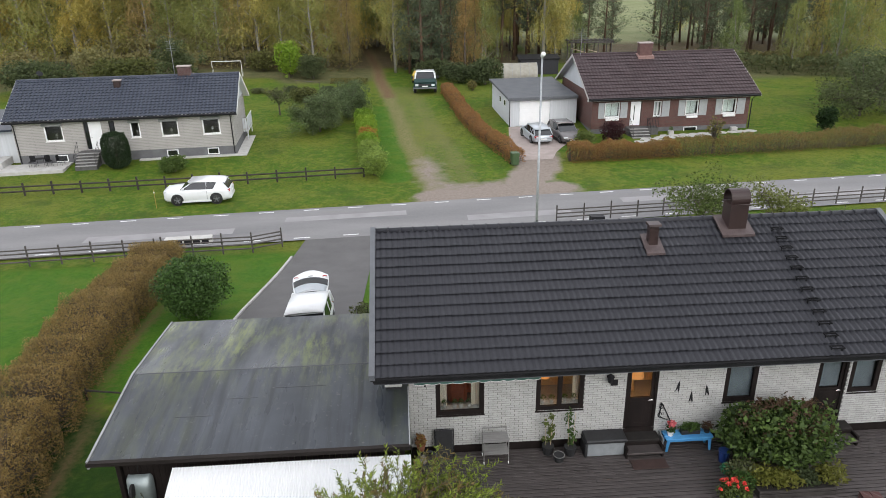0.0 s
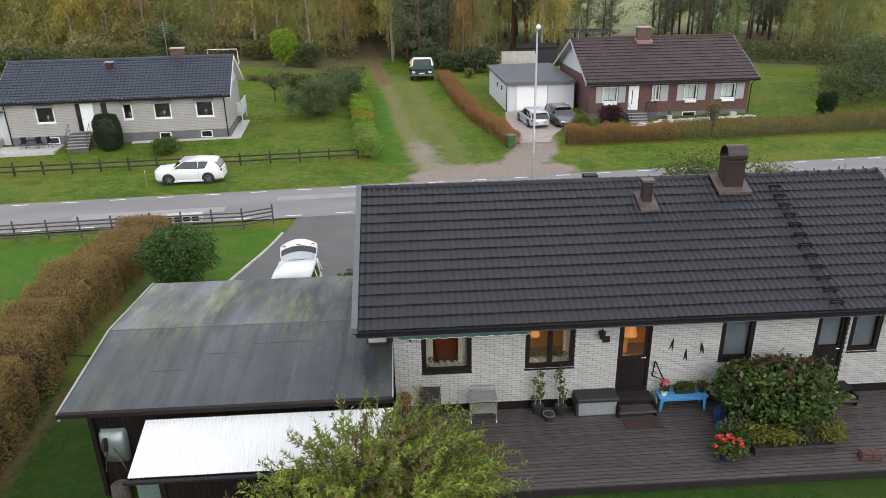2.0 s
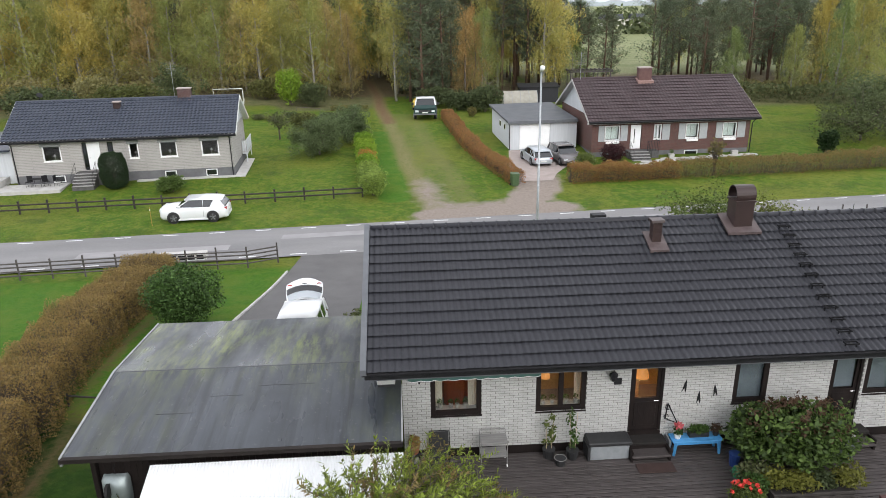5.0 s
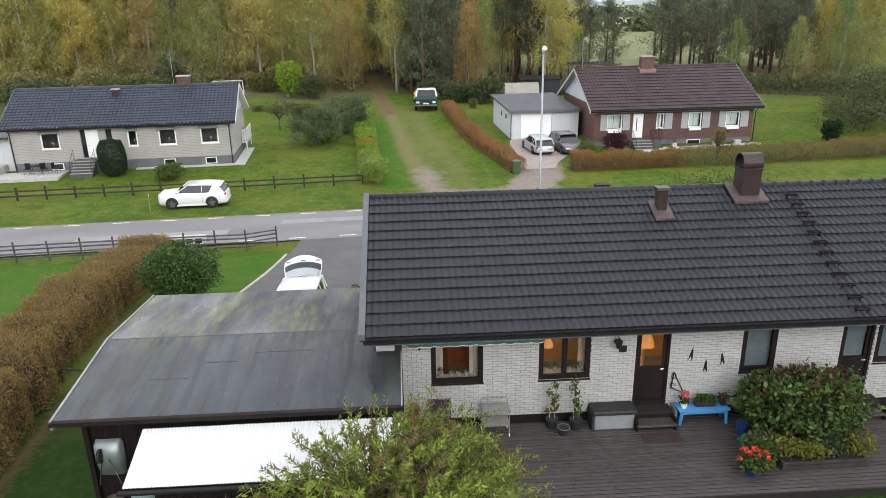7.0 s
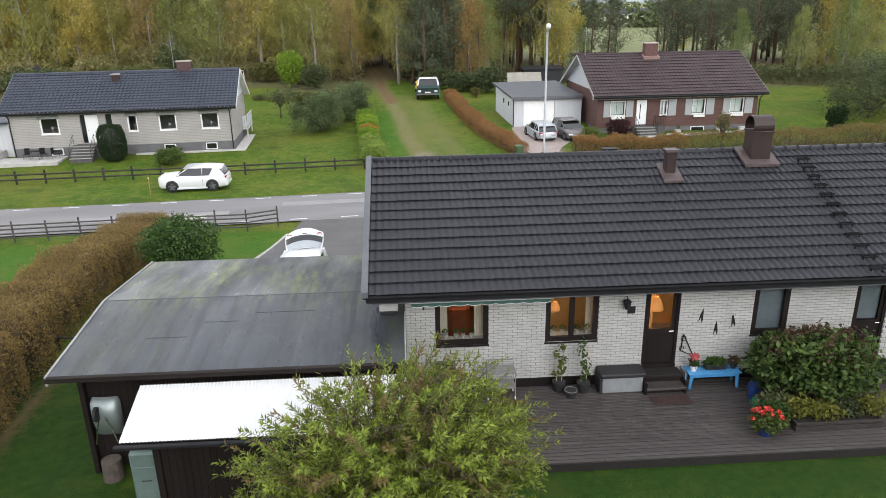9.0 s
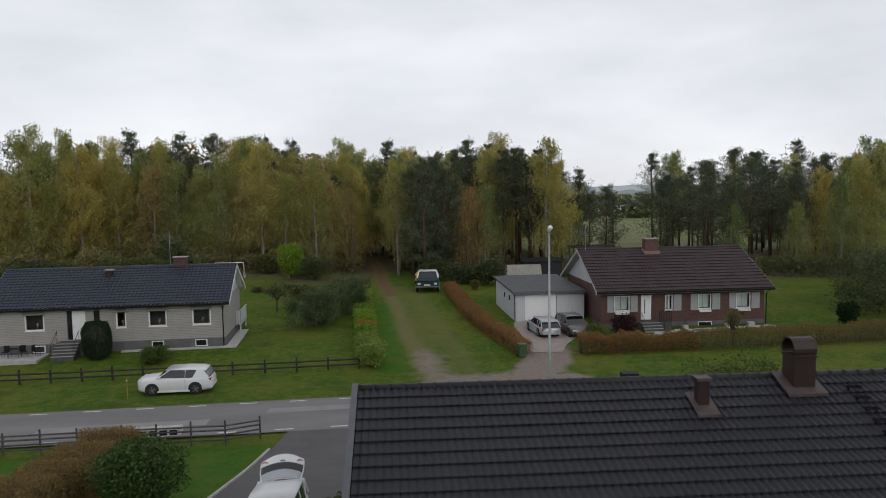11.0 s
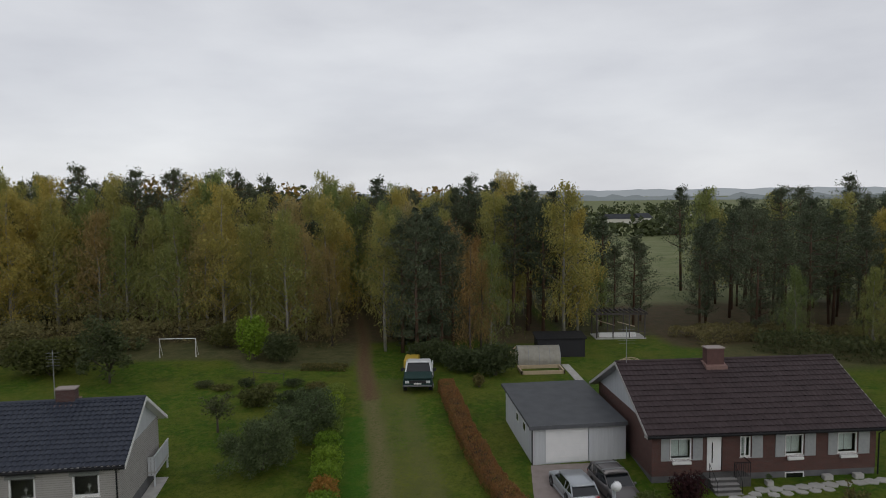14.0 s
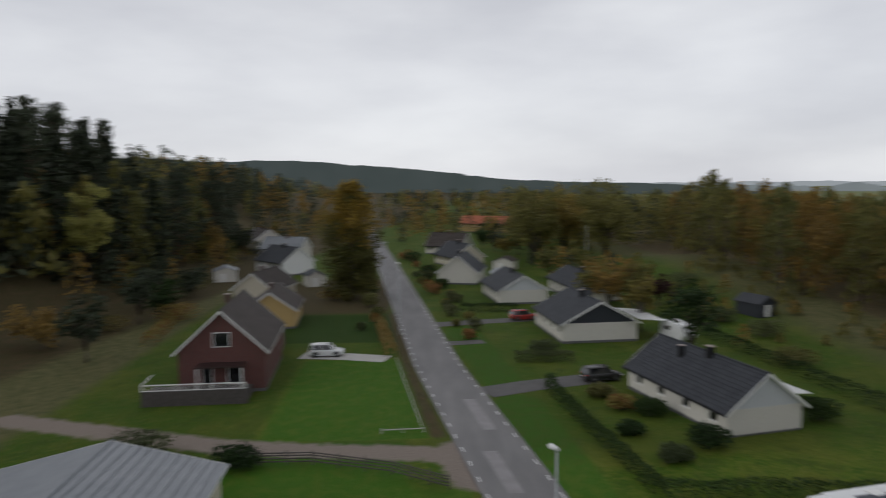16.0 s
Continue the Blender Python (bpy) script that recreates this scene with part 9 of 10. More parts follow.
def tall_plants():
    for k, (x, h) in enumerate(((-2.25, 1.2), (-1.62, 1.4))):
        t = thing("potted_climber", "tall leafy plant tied to canes in a dark pot", "plant", pose(x, -0.28 - 0.1 * (k % 2), 0.0), "climbers in pots")
        part("pot", Geo().tube([(0, 0, 0), (0, 0, 0.26), (0, 0, 0.28)], [0.13, 0.18, 0.18], 12), M_black_plastic, t)
        for s in (-0.06, 0.07):
            part("cane", Geo().tube([(s, 0, 0.2), (s * 1.6, 0.05, h)], 0.008, 5), M_beige_wood, t)
        rng = random.Random(60 + k)
        g = Geo()
        for j in range(6):
            leaf_cloud(g, (rng.uniform(-0.12, 0.12), rng.uniform(-0.08, 0.08), 0.45 + (h - 0.4) * j / 5), (0.17, 0.14, 0.17), 22, 0.11, rng, hollow=0.1)
        part("foliage", g, M_lime_dull if k != 1 else M_leaf_green, t)
    w = thing("watering_can", "grey round pail beside the pots", "pail", pose(-2.0, -0.62, 0.0))
    part("body", Geo().tube([(0, 0, 0), (0, 0, 0.2)], [0.13, 0.16], 14), M_black_plastic, w)
    part("rim", Geo().tube([(0.16 * math.cos(a), 0.16 * math.sin(a), 0.2) for a in np.linspace(0, 2 * math.pi, 17)], 0.01, 5), M_grey_slat, w)


tall_plants()


def storage_box():
    t = thing("storage_box", "grey cushion box with a black lid", "storage box", pose(-0.62, -0.30, 0.0))
    part("body", Geo().cbox((-0.54, -0.24, 0.0), (0.54, 0.24, 0.44), 0.02), M_grey_plastic, t)
    part("lid", Geo().cbox((-0.60, -0.29, 0.44), (0.60, 0.27, 0.56), 0.03), M_black_plastic, t, "black lid")
    part("side_panel", Geo().cbox((-0.62, -0.28, 0.0), (-0.55, 0.26, 0.44), 0.01), M_black_plastic, t)


storage_box()


def door_steps():
    for x, w in ((0.47, 1.05), (6.1, 1.3)):
        t = thing("door_steps", "dark timber steps up to the door", "steps", pose(x, 0, 0))
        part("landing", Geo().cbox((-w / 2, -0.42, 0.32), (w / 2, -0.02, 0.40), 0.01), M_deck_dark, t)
        part("tread", Geo().cbox((-w / 2, -0.78, 0.15), (w / 2, -0.40, 0.21), 0.01), M_deck, t)
        for s in (-1, 1):
            part("stringer", Geo().box((s * w / 2 - 0.03, -0.72, 0.0), (s * w / 2 + 0.03, -0.04, 0.32 if s else 0.3)), M_dark_wood, t)
        part("riser", Geo().box((-w / 2, -0.40, 0.0), (w / 2, -0.38, 0.32)), M_dark_wood, t)
    solid("door_mat", Geo().cbox((0.0, -1.22, 0.004), (1.02, -0.82, 0.028), 0.008), M_mat, "brown coir mat on the deck", "mat")


door_steps()


def wall_things():
    lamp = thing("wall_lantern", "black iron wall lantern beside the door", "lamp", pose(-0.53, 0, 2.36))
    part("bracket", Geo().tube([(0, 0.0, 0.14), (0, -0.12, 0.18), (0, -0.16, 0.12)], 0.012, 6), M_black_metal, lamp)
    part("cage", Geo().tube([(0, -0.16, -0.14), (0, -0.16, 0.02), (0, -0.16, 0.06)], [0.06, 0.10, 0.03], 6), M_black_metal, lamp)
    part("roof", Geo().tube([(0, -0.16, 0.06), (0, -0.16, 0.14)], [0.12, 0.02], 6), M_black_metal, lamp)
    solid("wall_plaque", Geo().cbox((-0.47, -0.03, 2.02), (-0.26, -0.009, 2.22), 0.006), M_black_metal, "small square black plaque on the wall", "plaque")
    for k, (x, z) in enumerate(((1.5, 1.88), (1.92, 1.5), (2.36, 1.7))):
        b = thing("wall_ornament", "black metal flying-bird ornament on the white wall", "ornament", pose(x, -0.025, z, 0, 12 - 8 * k, 0), "wall ornaments")
        part("shape", Geo().prism([(-0.03, -0.18), (0.01, -0.05), (0.07, -0.19), (0.075, -0.10), (0.03, 0.10), (0.0, 0.20), (-0.025, 0.06)], -0.008, 0.008, "y"), M_black_metal, b)
    h = thing("wall_bracket", "black wrought-iron triangular plant bracket", "bracket", pose(1.18, -0.03, 1.0))
    part("bars", Geo().tube([(-0.1, 0, 0.36), (-0.14, 0, -0.12), (0.22, 0, -0.28), (-0.1, 0, 0.36)], 0.018, 5), M_black_metal, h)
    part("scroll", Geo().tube([(-0.1 + 0.06 * math.cos(a), -0.01, 0.25 + 0.08 * math.sin(a)) for a in np.linspace(0, 5.5, 10)], 0.012, 5), M_black_metal, h)
    part("scroll", Geo().tube([(-0.12 + 0.06 * math.cos(a), -0.01, -0.05 + 0.08 * math.sin(a)) for a in np.linspace(0, 5.5, 10)], 0.012, 5), M_black_metal, h)
    e = thing("meter_box", "grey box on the gable under the eaves", "meter box", pose(-6.62, -0.05, 2.25))
    part("case", Geo().cbox((-0.22, 0.0, -0.2), (0.22, 0.3, 0.12), 0.02), M_black_plastic, e)
    part("lid", Geo().cbox((-0.24, -0.03, 0.12), (0.24, 0.3, 0.30), 0.02), M_white_brick, e)


wall_things()


def bench():
    t = thing("bench", "sky-blue painted wooden bench with flower pots", "bench", pose(1.82, -0.34, 0.0))
    for k in range(3):
        part("seat_board", Geo().cbox((-0.70, -0.22 + 0.15 * k, 0.42), (0.70, -0.08 + 0.15 * k, 0.46), 0.008), M_blue, t)
    for x in (-0.6, 0.6):
        for y in (-0.17, 0.17):
            part("leg", Geo().tube([(x, y, 0.42), (x * 1.06, y, 0.0)], [0.055, 0.04], 4), M_blue, t)
    part("apron", Geo().box((-0.62, -0.19, 0.34), (0.62, -0.165, 0.42)), M_blue, t)
    part("side_frame", Geo().box((-0.80, -0.2, 0.0), (-0.77, 0.2, 0.5)), M_galv, t)
    rng = random.Random(4)
    g1 = thing("geranium", "red geranium in a white pot on the bench", "plant", pose(1.30, -0.36, 0.46))
    part("pot", Geo().tube([(0, 0, 0), (0, 0, 0.14)], [0.07, 0.1], 12), M_white_paint, g1)
    leaf_ball(g1, (0, 0, 0.24), 0.17, 150, 0.08, M_leaf_green)
    part("bloom", leaf_cloud(Geo(), (0, 0, 0.40), (0.14, 0.12, 0.12), 50, 0.08, rng, hollow=0.3, aspect=0.9), M_pink_flower, g1, "pinkish red flowers")
    g2 = thing("pot_plant", "bushy green plant in a trough on the bench", "plant", pose(1.9, -0.3, 0.46))
    part("trough", Geo().cbox((-0.28, -0.1, 0), (0.28, 0.1, 0.14), 0.02), M_black_plastic, g2)
    leaf_ball(g2, (0, 0, 0.2), (0.40, 0.2, 0.16), 520, 0.07, M_leaf_green)
    g3 = thing("pot_plant", "dark reddish heather in a pot on the bench", "plant", pose(2.4, -0.3, 0.46))
    part("pot", Geo().tube([(0, 0, 0), (0, 0, 0.13)], [0.07, 0.09], 12), M_black_plastic, g3)
    leaf_ball(g3, (0, 0, 0.22), (0.2, 0.16, 0.16), 260, 0.06, M_shrub_red)


bench()


def deck_bed():
    b = bush("viburnum_shrub", "big broad-leaved shrub with reddening tips", 4.12, -1.2, 1.92, 1.1, 1.85, 8000, 0.15, M_shrub_near, 71, base=0.0, hollow=0.66)
    rng = random.Random(72)
    top = Geo()
    for _ in range(64):
        a, r = rng.uniform(0, 6.28), math.sqrt(rng.random())
        leaf_cloud(top, (1.4 * r * math.cos(a), 0.85 * r * math.sin(a), 1.80 - 0.45 * r * r + rng.uniform(-0.05, 0.15)), (0.15, 0.15, 0.26), 20, 0.10, rng, hollow=0.1)
    tagged(part("top_growth", top, M_shrub_red, b, "reddish seed heads and tips"), "reddish seed heads and tips", kind="stuff")
    bed = thing("raised_bed", "low raised bed edged with grey boards", "raised bed", pose(3.9, -2.3, 0.0))
    part("edge_board", Geo().cbox((-1.0, -0.32, 0.0), (1.1, -0.27, 0.13), 0.008), M_old_fence, bed)
    part("edge_board", Geo().cbox((-1.0, -0.32, 0.15), (1.1, -0.27, 0.23), 0.008), M_old_fence, bed)
    for x in (-1.0, 1.06):
        part("end_board", Geo().cbox((x, -0.26, 0.0), (x + 0.05, 0.5, 0.22), 0.008), M_old_fence, bed)
    part("soil", Geo().box((-0.95, -0.25, 0.0), (1.05, 0.5, 0.2)), M_deck_dark, bed)
    for k, (x, y, r, h, m_) in enumerate(((2.75, -1.95, 0.5, 0.5, M_bush_grey), (3.2, -2.15, 0.45, 0.5, M_yellow_leaf), (3.75, -2.25, 0.5, 0.42, M_yellow_leaf), (5.05, -2.2, 0.5, 0.55, M_yellow_leaf), (4.4, -2.2, 0.35, 0.36, M_bush_grey), (2.55, -2.3, 0.35, 0.5, M_leaf_green))):
        bush("border_plant", "low leafy plant in the raised bed", x, y, r * 1.15, r * 0.9, h * 1.1, 800, 0.09, m_, 80 + k, "plant", stem=False, base=0.1)
    g = thing("geranium", "bright red geraniums in a blue tub on the deck", "plant", pose(2.15, -2.62, 0.0))
    part("tub", Geo().tube([(0, 0, 0), (0, 0, 0.2), (0, 0, 0.22)], [0.15, 0.21, 0.21], 14), M_blue_dark, g, "dark blue tub")
    leaf_ball(g, (0.08, 0, 0.34), (0.56, 0.42, 0.28), 1100, 0.10, M_lime_dull)
    fl = Geo()
    for k in range(17):
        a, r = rng.uniform(0, 6.28), math.sqrt(rng.random())
        leaf_cloud(fl, (0.05 + 0.46 * r * math.cos(a), 0.36 * r * math.sin(a), 0.60 - 0.14 * r * r), 0.065, 26, 0.055, rng, hollow=0.1, aspect=0.9)
    tagged(part("bloom", fl, M_red_flower, g, "bright red flower heads"), kind="stuff")
    k = thing("bucket", "dark blue bucket beside the shrub", "bucket", pose(2.62, -1.05, 0.0))
    part("body", Geo().tube([(0, 0, 0), (0, 0, 0.38)], [0.12, 0.16], 14), M_blue_dark, k)
    w = thing("watering_can", "green plastic watering can on the deck", "watering can", pose(2.5, -1.5, 0.0))
    part("body", Geo().tube([(0, 0, 0), (0, 0, 0.24)], 0.12, 12), M_can_green, w)
    part("spout", Geo().tube([(0.1, 0, 0.06), (0.3, 0, 0.28)], [0.03, 0.02], 6), M_can_green, w)
    part("handle", Geo().tube([(-0.1, 0, 0.05), (-0.2, 0, 0.18), (0, 0, 0.34), (0.1, 0, 0.24)], 0.014, 5), M_can_green, w)
    c = thing("heat_pump", "grey-green outdoor heat pump unit with a white lid", "heat pump", pose(5.55, -0.8, 0.0, 0, 0, 8))
    part("case", Geo().cbox((-0.25, -0.35, 0.0), (0.3, 0.35, 0.68), 0.02), M_pump, c)
    part("lid", Geo().cbox((-0.28, -0.38, 0.68), (0.33, 0.38, 0.73), 0.02), M_pot_grey, c)
    for j in range(9):
        part("grille_bar", Geo().box((-0.2, -0.362, 0.08 + 0.06 * j), (0.24, -0.351, 0.095 + 0.06 * j)), M_black_plastic, c)
    s = thing("brick_stack", "small stack of reddish bricks on the deck", "bricks", pose(5.75, -2.9, 0.0, 0, 0, -6))
    for j in range(6):
        part("brick", Geo().cbox((-0.26 + 0.26 * (j % 2), -0.12, 0.07 * (j // 2)), (-0.01 + 0.26 * (j % 2), 0.12, 0.065 + 0.07 * (j // 2)), 0.006), M_red_stack, s)


M_can_green = mat("green_can_plastic", (0.03, 0.16, 0.075), (0.04, 0.20, 0.095), 0.5)
M_pump = mat("grey_green_metal", (0.075, 0.095, 0.088), (0.10, 0.12, 0.112), 0.5)
deck_bed()


def shed_things():
    w = thing("wheelbarrow", "galvanised wheelbarrow hung upside down on the shed wall", "wheelbarrow", pose(-13.15, -1.80, 0.30))
    g = Geo()
    n = 9
    rows = []
    for f, half, d in ((0.0, 0.22, 0.02), (0.06, 0.30, 0.12), (0.5, 0.33, 0.26), (0.9, 0.33, 0.22), (1.0, 0.28, 0.02)):
        rows.append([(half * math.cos(a), -d * math.sin(a) ** 0.5 if 0 < a < math.pi else 0.0, f) for a in np.linspace(0, math.pi, n)])
    vs = [p for r in rows for p in r]
    g.add(vs, [(i * n + k, i * n + k + 1, (i + 1) * n + k + 1, (i + 1) * n + k) for i in range(4) for k in range(n - 1)])
    part("tray", g, M_galv_green, w, "grey-green metal tray", True)
    part("wheel", Geo().tube([(-0.05, -0.30, 0.72), (0.02, -0.30, 0.72)], 0.17, 16).moved(Matrix.Translation((-0.1, 0, 0))), M_rubber, w)
    for s in (-0.2, 0.14):
        part("handle", Geo().tube([(s * 0.4, -0.28, 0.62), (s, -0.24, 0.25), (s * 1.5, -0.20, -0.15)], 0.016, 6), M_chrome, w)
    part("hook", Geo().tube([(0, 0.03, 1.25), (0, -0.05, 1.15), (0, -0.03, 1.0)], 0.01, 5), M_black_metal, w)
    z = land1(-12.9, -2.2)
    s = solid("chopping_block", Geo().tube([(-13.15, -2.1, z - 0.05), (-13.15, -2.1, z + 0.5)], [0.24, 0.22], 14), M_log, "weathered grey-topped chopping block", "log")
    m = thing("fuel_tank", "pale mint-green upright metal cabinet", "cabinet", pose(-12.0, -2.75, land1(-12, -2.7)))
    part("body", Geo().cbox((-0.32, -0.3, 0.0), (0.34, 0.3, 1.25), 0.05), M_mint, m)
    part("door", Geo().cbox((-0.26, -0.325, 0.1), (0.28, -0.305, 0.9), 0.01), M_mint, m)
    part("handle", Geo().tube([(-0.1, -0.33, 0.55), (0.12, -0.33, 0.55)], 0.012, 5), M_black_metal, m)
    solid("paving_slab", Geo().cbox((-12.4, -3.75, land1(-12, -3.4) - 0.03), (-11.6, -3.2, land1(-12, -3.4) + 0.08), 0.01), M_beige_wood, "pale board lying by the cabinet", "board")


M_galv_green = mat("worn_grey_green_metal", (0.20, 0.235, 0.235), (0.27, 0.305, 0.305), 0.4, 0.5, scale=4, bump=0.05)
M_log = mat("weathered_log", (0.06, 0.05, 0.04), (0.11, 0.09, 0.075), 0.9, bump=0.3)
shed_things()


def near_willow():
    """A feathery garden willow of upright shoots, close under the camera."""
    rng = random.Random(90)
    z = land1(-6.9, -6.0) + 0.25
    t = thing("willow", "feathery young willow with narrow green and yellow leaves", "tree", pose(-6.85, -6.0, z))
    tr, cr, turning = Geo(), Geo(), Geo()
    for k in range(9):
        a = 2 * math.pi * k / 9
        tr.tube([(0.12 * math.cos(a), 0.12 * math.sin(a), -0.1), (0.5 * math.cos(a), 0.45 * math.sin(a), 1.2), (1.0 * math.cos(a), 0.8 * math.sin(a), 2.2)], [0.06, 0.045, 0.025], 6)
    for k in range(1350):
        a, r = rng.uniform(0, 2 * math.pi), math.sqrt(rng.random())
        bx, by = 0.3 + 2.6 * r * math.cos(a), 1.75 * r * math.sin(a)
        if bx < -0.9 and by > -0.3 and rng.random() < 0.55:
            continue
        lift = 0.5 * max(0.0, min(1.0, 0.5 + bx / 2.2))
        base = Vector((bx * 0.78, by * 0.78, rng.uniform(0.9, 3.15 - 0.8 * r) + lift))
        out = Vector((bx, by, 0)) * 0.36 + Vector((rng.gauss(0, 0.35), rng.gauss(0, 0.35), rng.uniform(-0.05, 0.9)))
        ln = rng.uniform(0.5, 1.25)
        tip = base + out.normalized() * ln
        mid = base.lerp(tip, 0.5) + Vector((0, 0, 0.07))
        tr.tube([base, mid, tip], [0.009, 0.006, 0.003], 3, False)
        axis = (tip - base).normalized()
        for j in range(48):
            f = 0.12 + 0.88 * rng.random() ** 0.8
            p = base.lerp(mid, f * 2) if f < 0.5 else mid.lerp(tip, f * 2 - 1)
            side = axis.cross(Vector((rng.gauss(0, 1), rng.gauss(0, 1), rng.gauss(0, 1)))).normalized()
            d = (axis * 0.75 + side + Vector((0, 0, -0.25))).normalized()
            b = d.cross(axis).normalized()
            s = rng.uniform(0.075, 0.155)
            q = p + d * s
            (turning if k % 5 == 0 else cr).add([p, p.lerp(q, 0.4) + b * s * 0.13, q, p.lerp(q, 0.4) - b * s * 0.13], [(0, 1, 2, 3)])
    part("stem_mass", tr, M_bark, t)
    part("crown", cr, M_willow, t)
    part("turning_foliage", turning, M_willow_turning, t, "yellow and brown turning leaves")


near_willow()


# ---- the village street to the west ----
M_roof_slate = mat("slate_grey_roof", (0.030, 0.033, 0.040), (0.05, 0.054, 0.062), 0.65, scale=1.0, fine=15, bump=0.2, spec=0.2)
M_roof_metal = mat("pale_grey_metal_roof", (0.19, 0.205, 0.225), (0.23, 0.245, 0.265), 0.45, scale=0.8, fine=10, bump=0.05)
M_roof_brown = mat("brown_street_roof", (0.048, 0.04, 0.037), (0.075, 0.063, 0.058), 0.7, scale=1.0, fine=15, bump=0.2, spec=0.2)
M_red_board = brick_mat("street_red_brick", (0.105, 0.034, 0.030), (0.13, 0.045, 0.038), (0.09, 0.055, 0.05))
M_navy = mat("blue_black_boarding", (0.022, 0.026, 0.034), (0.034, 0.039, 0.048), 0.7, stretch=(1, 6, 0.2))


def street_house(label, x, y, turn, w, d, wall_h, rise, walls, roof, gable=None, wins=4, chimney=True, over=0.45, plinth=0.35, trim=None):
    m = pose(x, y, land1(x, y), 0, 0, turn)
    holes = []
    for k in range(wins):
        a = w * (k + 0.5) / wins - 0.6
        holes.append((a, a + 1.2, wall_h - 1.55, wall_h - 0.45))
    h, ze, zr = gable_house("house", label, m, w, d, wall_h, rise, walls, roof, gable, plinth, over, 0.4, holes, rows=12, trim=trim)
    for a, b, c, e in holes:
        window_unit(h, a, b, c, e, 0.06, M_white_trim, (), 0.08, label="white-framed window")
    if chimney:
        hood_stack(h, w * 0.55, d * 0.45, zr - 0.1, 0.7, 0.5, 0.8, flash=False, brick=M_black_metal if roof is M_roof_slate else M_red_stack)
    return h, m, ze, zr


def gable_window(h, m, x, ya, yb, za, zb):
    """A window on the east gable."""
    part("gable_window", Geo().box((x + 0.004, ya, za), (x + 0.05, yb, zb)), M_white_trim, h)
    part("gable_pane", Geo().box((x + 0.051, ya + 0.1, za + 0.1), (x + 0.058, yb - 0.1, zb - 0.1)), M_dark_glass, h)


h, m, ze, zr = street_house("pale bungalow with a dark roof and grey gable", -76.9, 39.3, 13.6, 16.0, 7.7, 2.6, 2.95, M_offwhite, M_roof_slate, M_grey_panel)
hood_stack(h, 5.5, 2.6, zr - 0.6, 0.45, 0.45, 0.7, flash=False, brick=M_black_metal)
solid("veranda_roof", Geo().prism([(8.25, 2.75), (10.6, 2.55), (10.6, 2.65), (8.25, 2.85)], 4.5, 14.0), M_white_sheet, "white veranda roof behind the bungalow", "veranda", m=m)
h, m, ze, zr = street_house("white bungalow with a blue-black gable", -111.2, 35.2, 6.0, 13.4, 10.7, 2.8, 2.85, M_offwhite, M_roof_slate, M_navy)
solid("veranda_roof", Geo().prism([(11.3, 2.95), (15.0, 2.6), (15.0, 2.7), (11.3, 3.05)], 4, 13.0), M_white_sheet, "white veranda roof behind the house", "veranda", m=m)
street_house("pale bungalow with a grey slate roof", -143, 30.0, 7.0, 14.0, 9.0, 2.6, 2.6, M_offwhite, M_roof_slate, M_grey_panel)
street_house("pale bungalow with a long grey roof", -147, 44.0, 7.0, 18.0, 8.0, 2.6, 2.2, M_offwhite, M_roof_slate)
street_house("white house with a dark steep roof", -168, 24.5, -14.0, 12.0, 8.5, 2.8, 3.4, M_offwhite, M_roof_slate)
street_house("pale house with a dark roof", -196, 22.0, 24.0, 12.0, 8.5, 2.8, 3.2, M_cream, M_roof_slate)
street_house("white house with a dark roof", -222, 20.0, 62.0, 12.0, 8.5, 2.8, 3.6, M_offwhite, M_roof_brown)
street_house("long low yellow building with an orange tiled roof", -318, 36.0, 60.0, 30.0, 12.0, 4.0, 3.0, M_yellow, M_orange_tile, wins=8, chimney=False)
h, m, ze, zr = street_house("red brick house with white bargeboards and a deck", -92.0, -9.4, 4.0, 14.5, 9.0, 4.6, 4.15, M_red_board, M_roof_brown, M_red_board)
gable_window(h, m, 14.5, 3.6, 5.4, 4.9, 6.5)
gable_window(h, m, 14.5, 2.4, 3.5, 1.0, 2.9)
gable_window(h, m, 14.5, 5.0, 6.6, 0.9, 2.9)
dk = thing("raised_deck", "boarded raised deck with glass rails on the brick gable", "deck", m)
part("floor", Geo().box((14.7, -2.6, -0.2), (18.6, 7.6, 0.9)), M_grey_fence, dk)
for k in range(26):
    part("skirt_board", Geo().box((18.62, -2.6 + 0.4 * k, -0.2), (18.65, -2.22 + 0.4 * k, 1.55)), M_grey_fence, dk)
for y in (-2.6, 0.8, 4.2, 7.5):
    part("post", Geo().box((18.5, y, 0.9), (18.6, y + 0.1, 2.15)), M_white_trim, dk)
part("handrail", Geo().box((18.48, -2.62, 2.12), (18.62, 7.62, 2.2)).box((14.7, -2.66, 2.12), (18.48, -2.58, 2.2)), M_white_trim, dk)
for k in range(34):
    part("baluster", Geo().box((18.53, -2.5 + 0.3 * k, 1.5), (18.57, -2.46 + 0.3 * k, 2.13)), M_white_trim, dk)
part("lower_rail", Geo().box((18.5, -2.6, 1.55), (18.6, 7.6, 1.61)), M_white_trim, dk)
for y in (2.25, 6.75):
    part("porch_post", Geo().box((16.45, y, 0.9), (16.57, y + 0.12, 3.15)), M_white_trim, dk)
part("porch_roof", Geo().box((14.5, 2.2, 3.15), (16.6, 6.9, 3.3)), M_brown_metal, dk)
street_house("small yellow house with a brown roof", -121, -10.0, 4.0, 11, 7.5, 3.0, 2.6, M_yellow, M_roof_brown, M_yellow)
street_house("tan house with a dark roof", -142, -14.0, -12.0, 11, 7.5, 3.2, 2.8, M_cream, M_roof_brown)
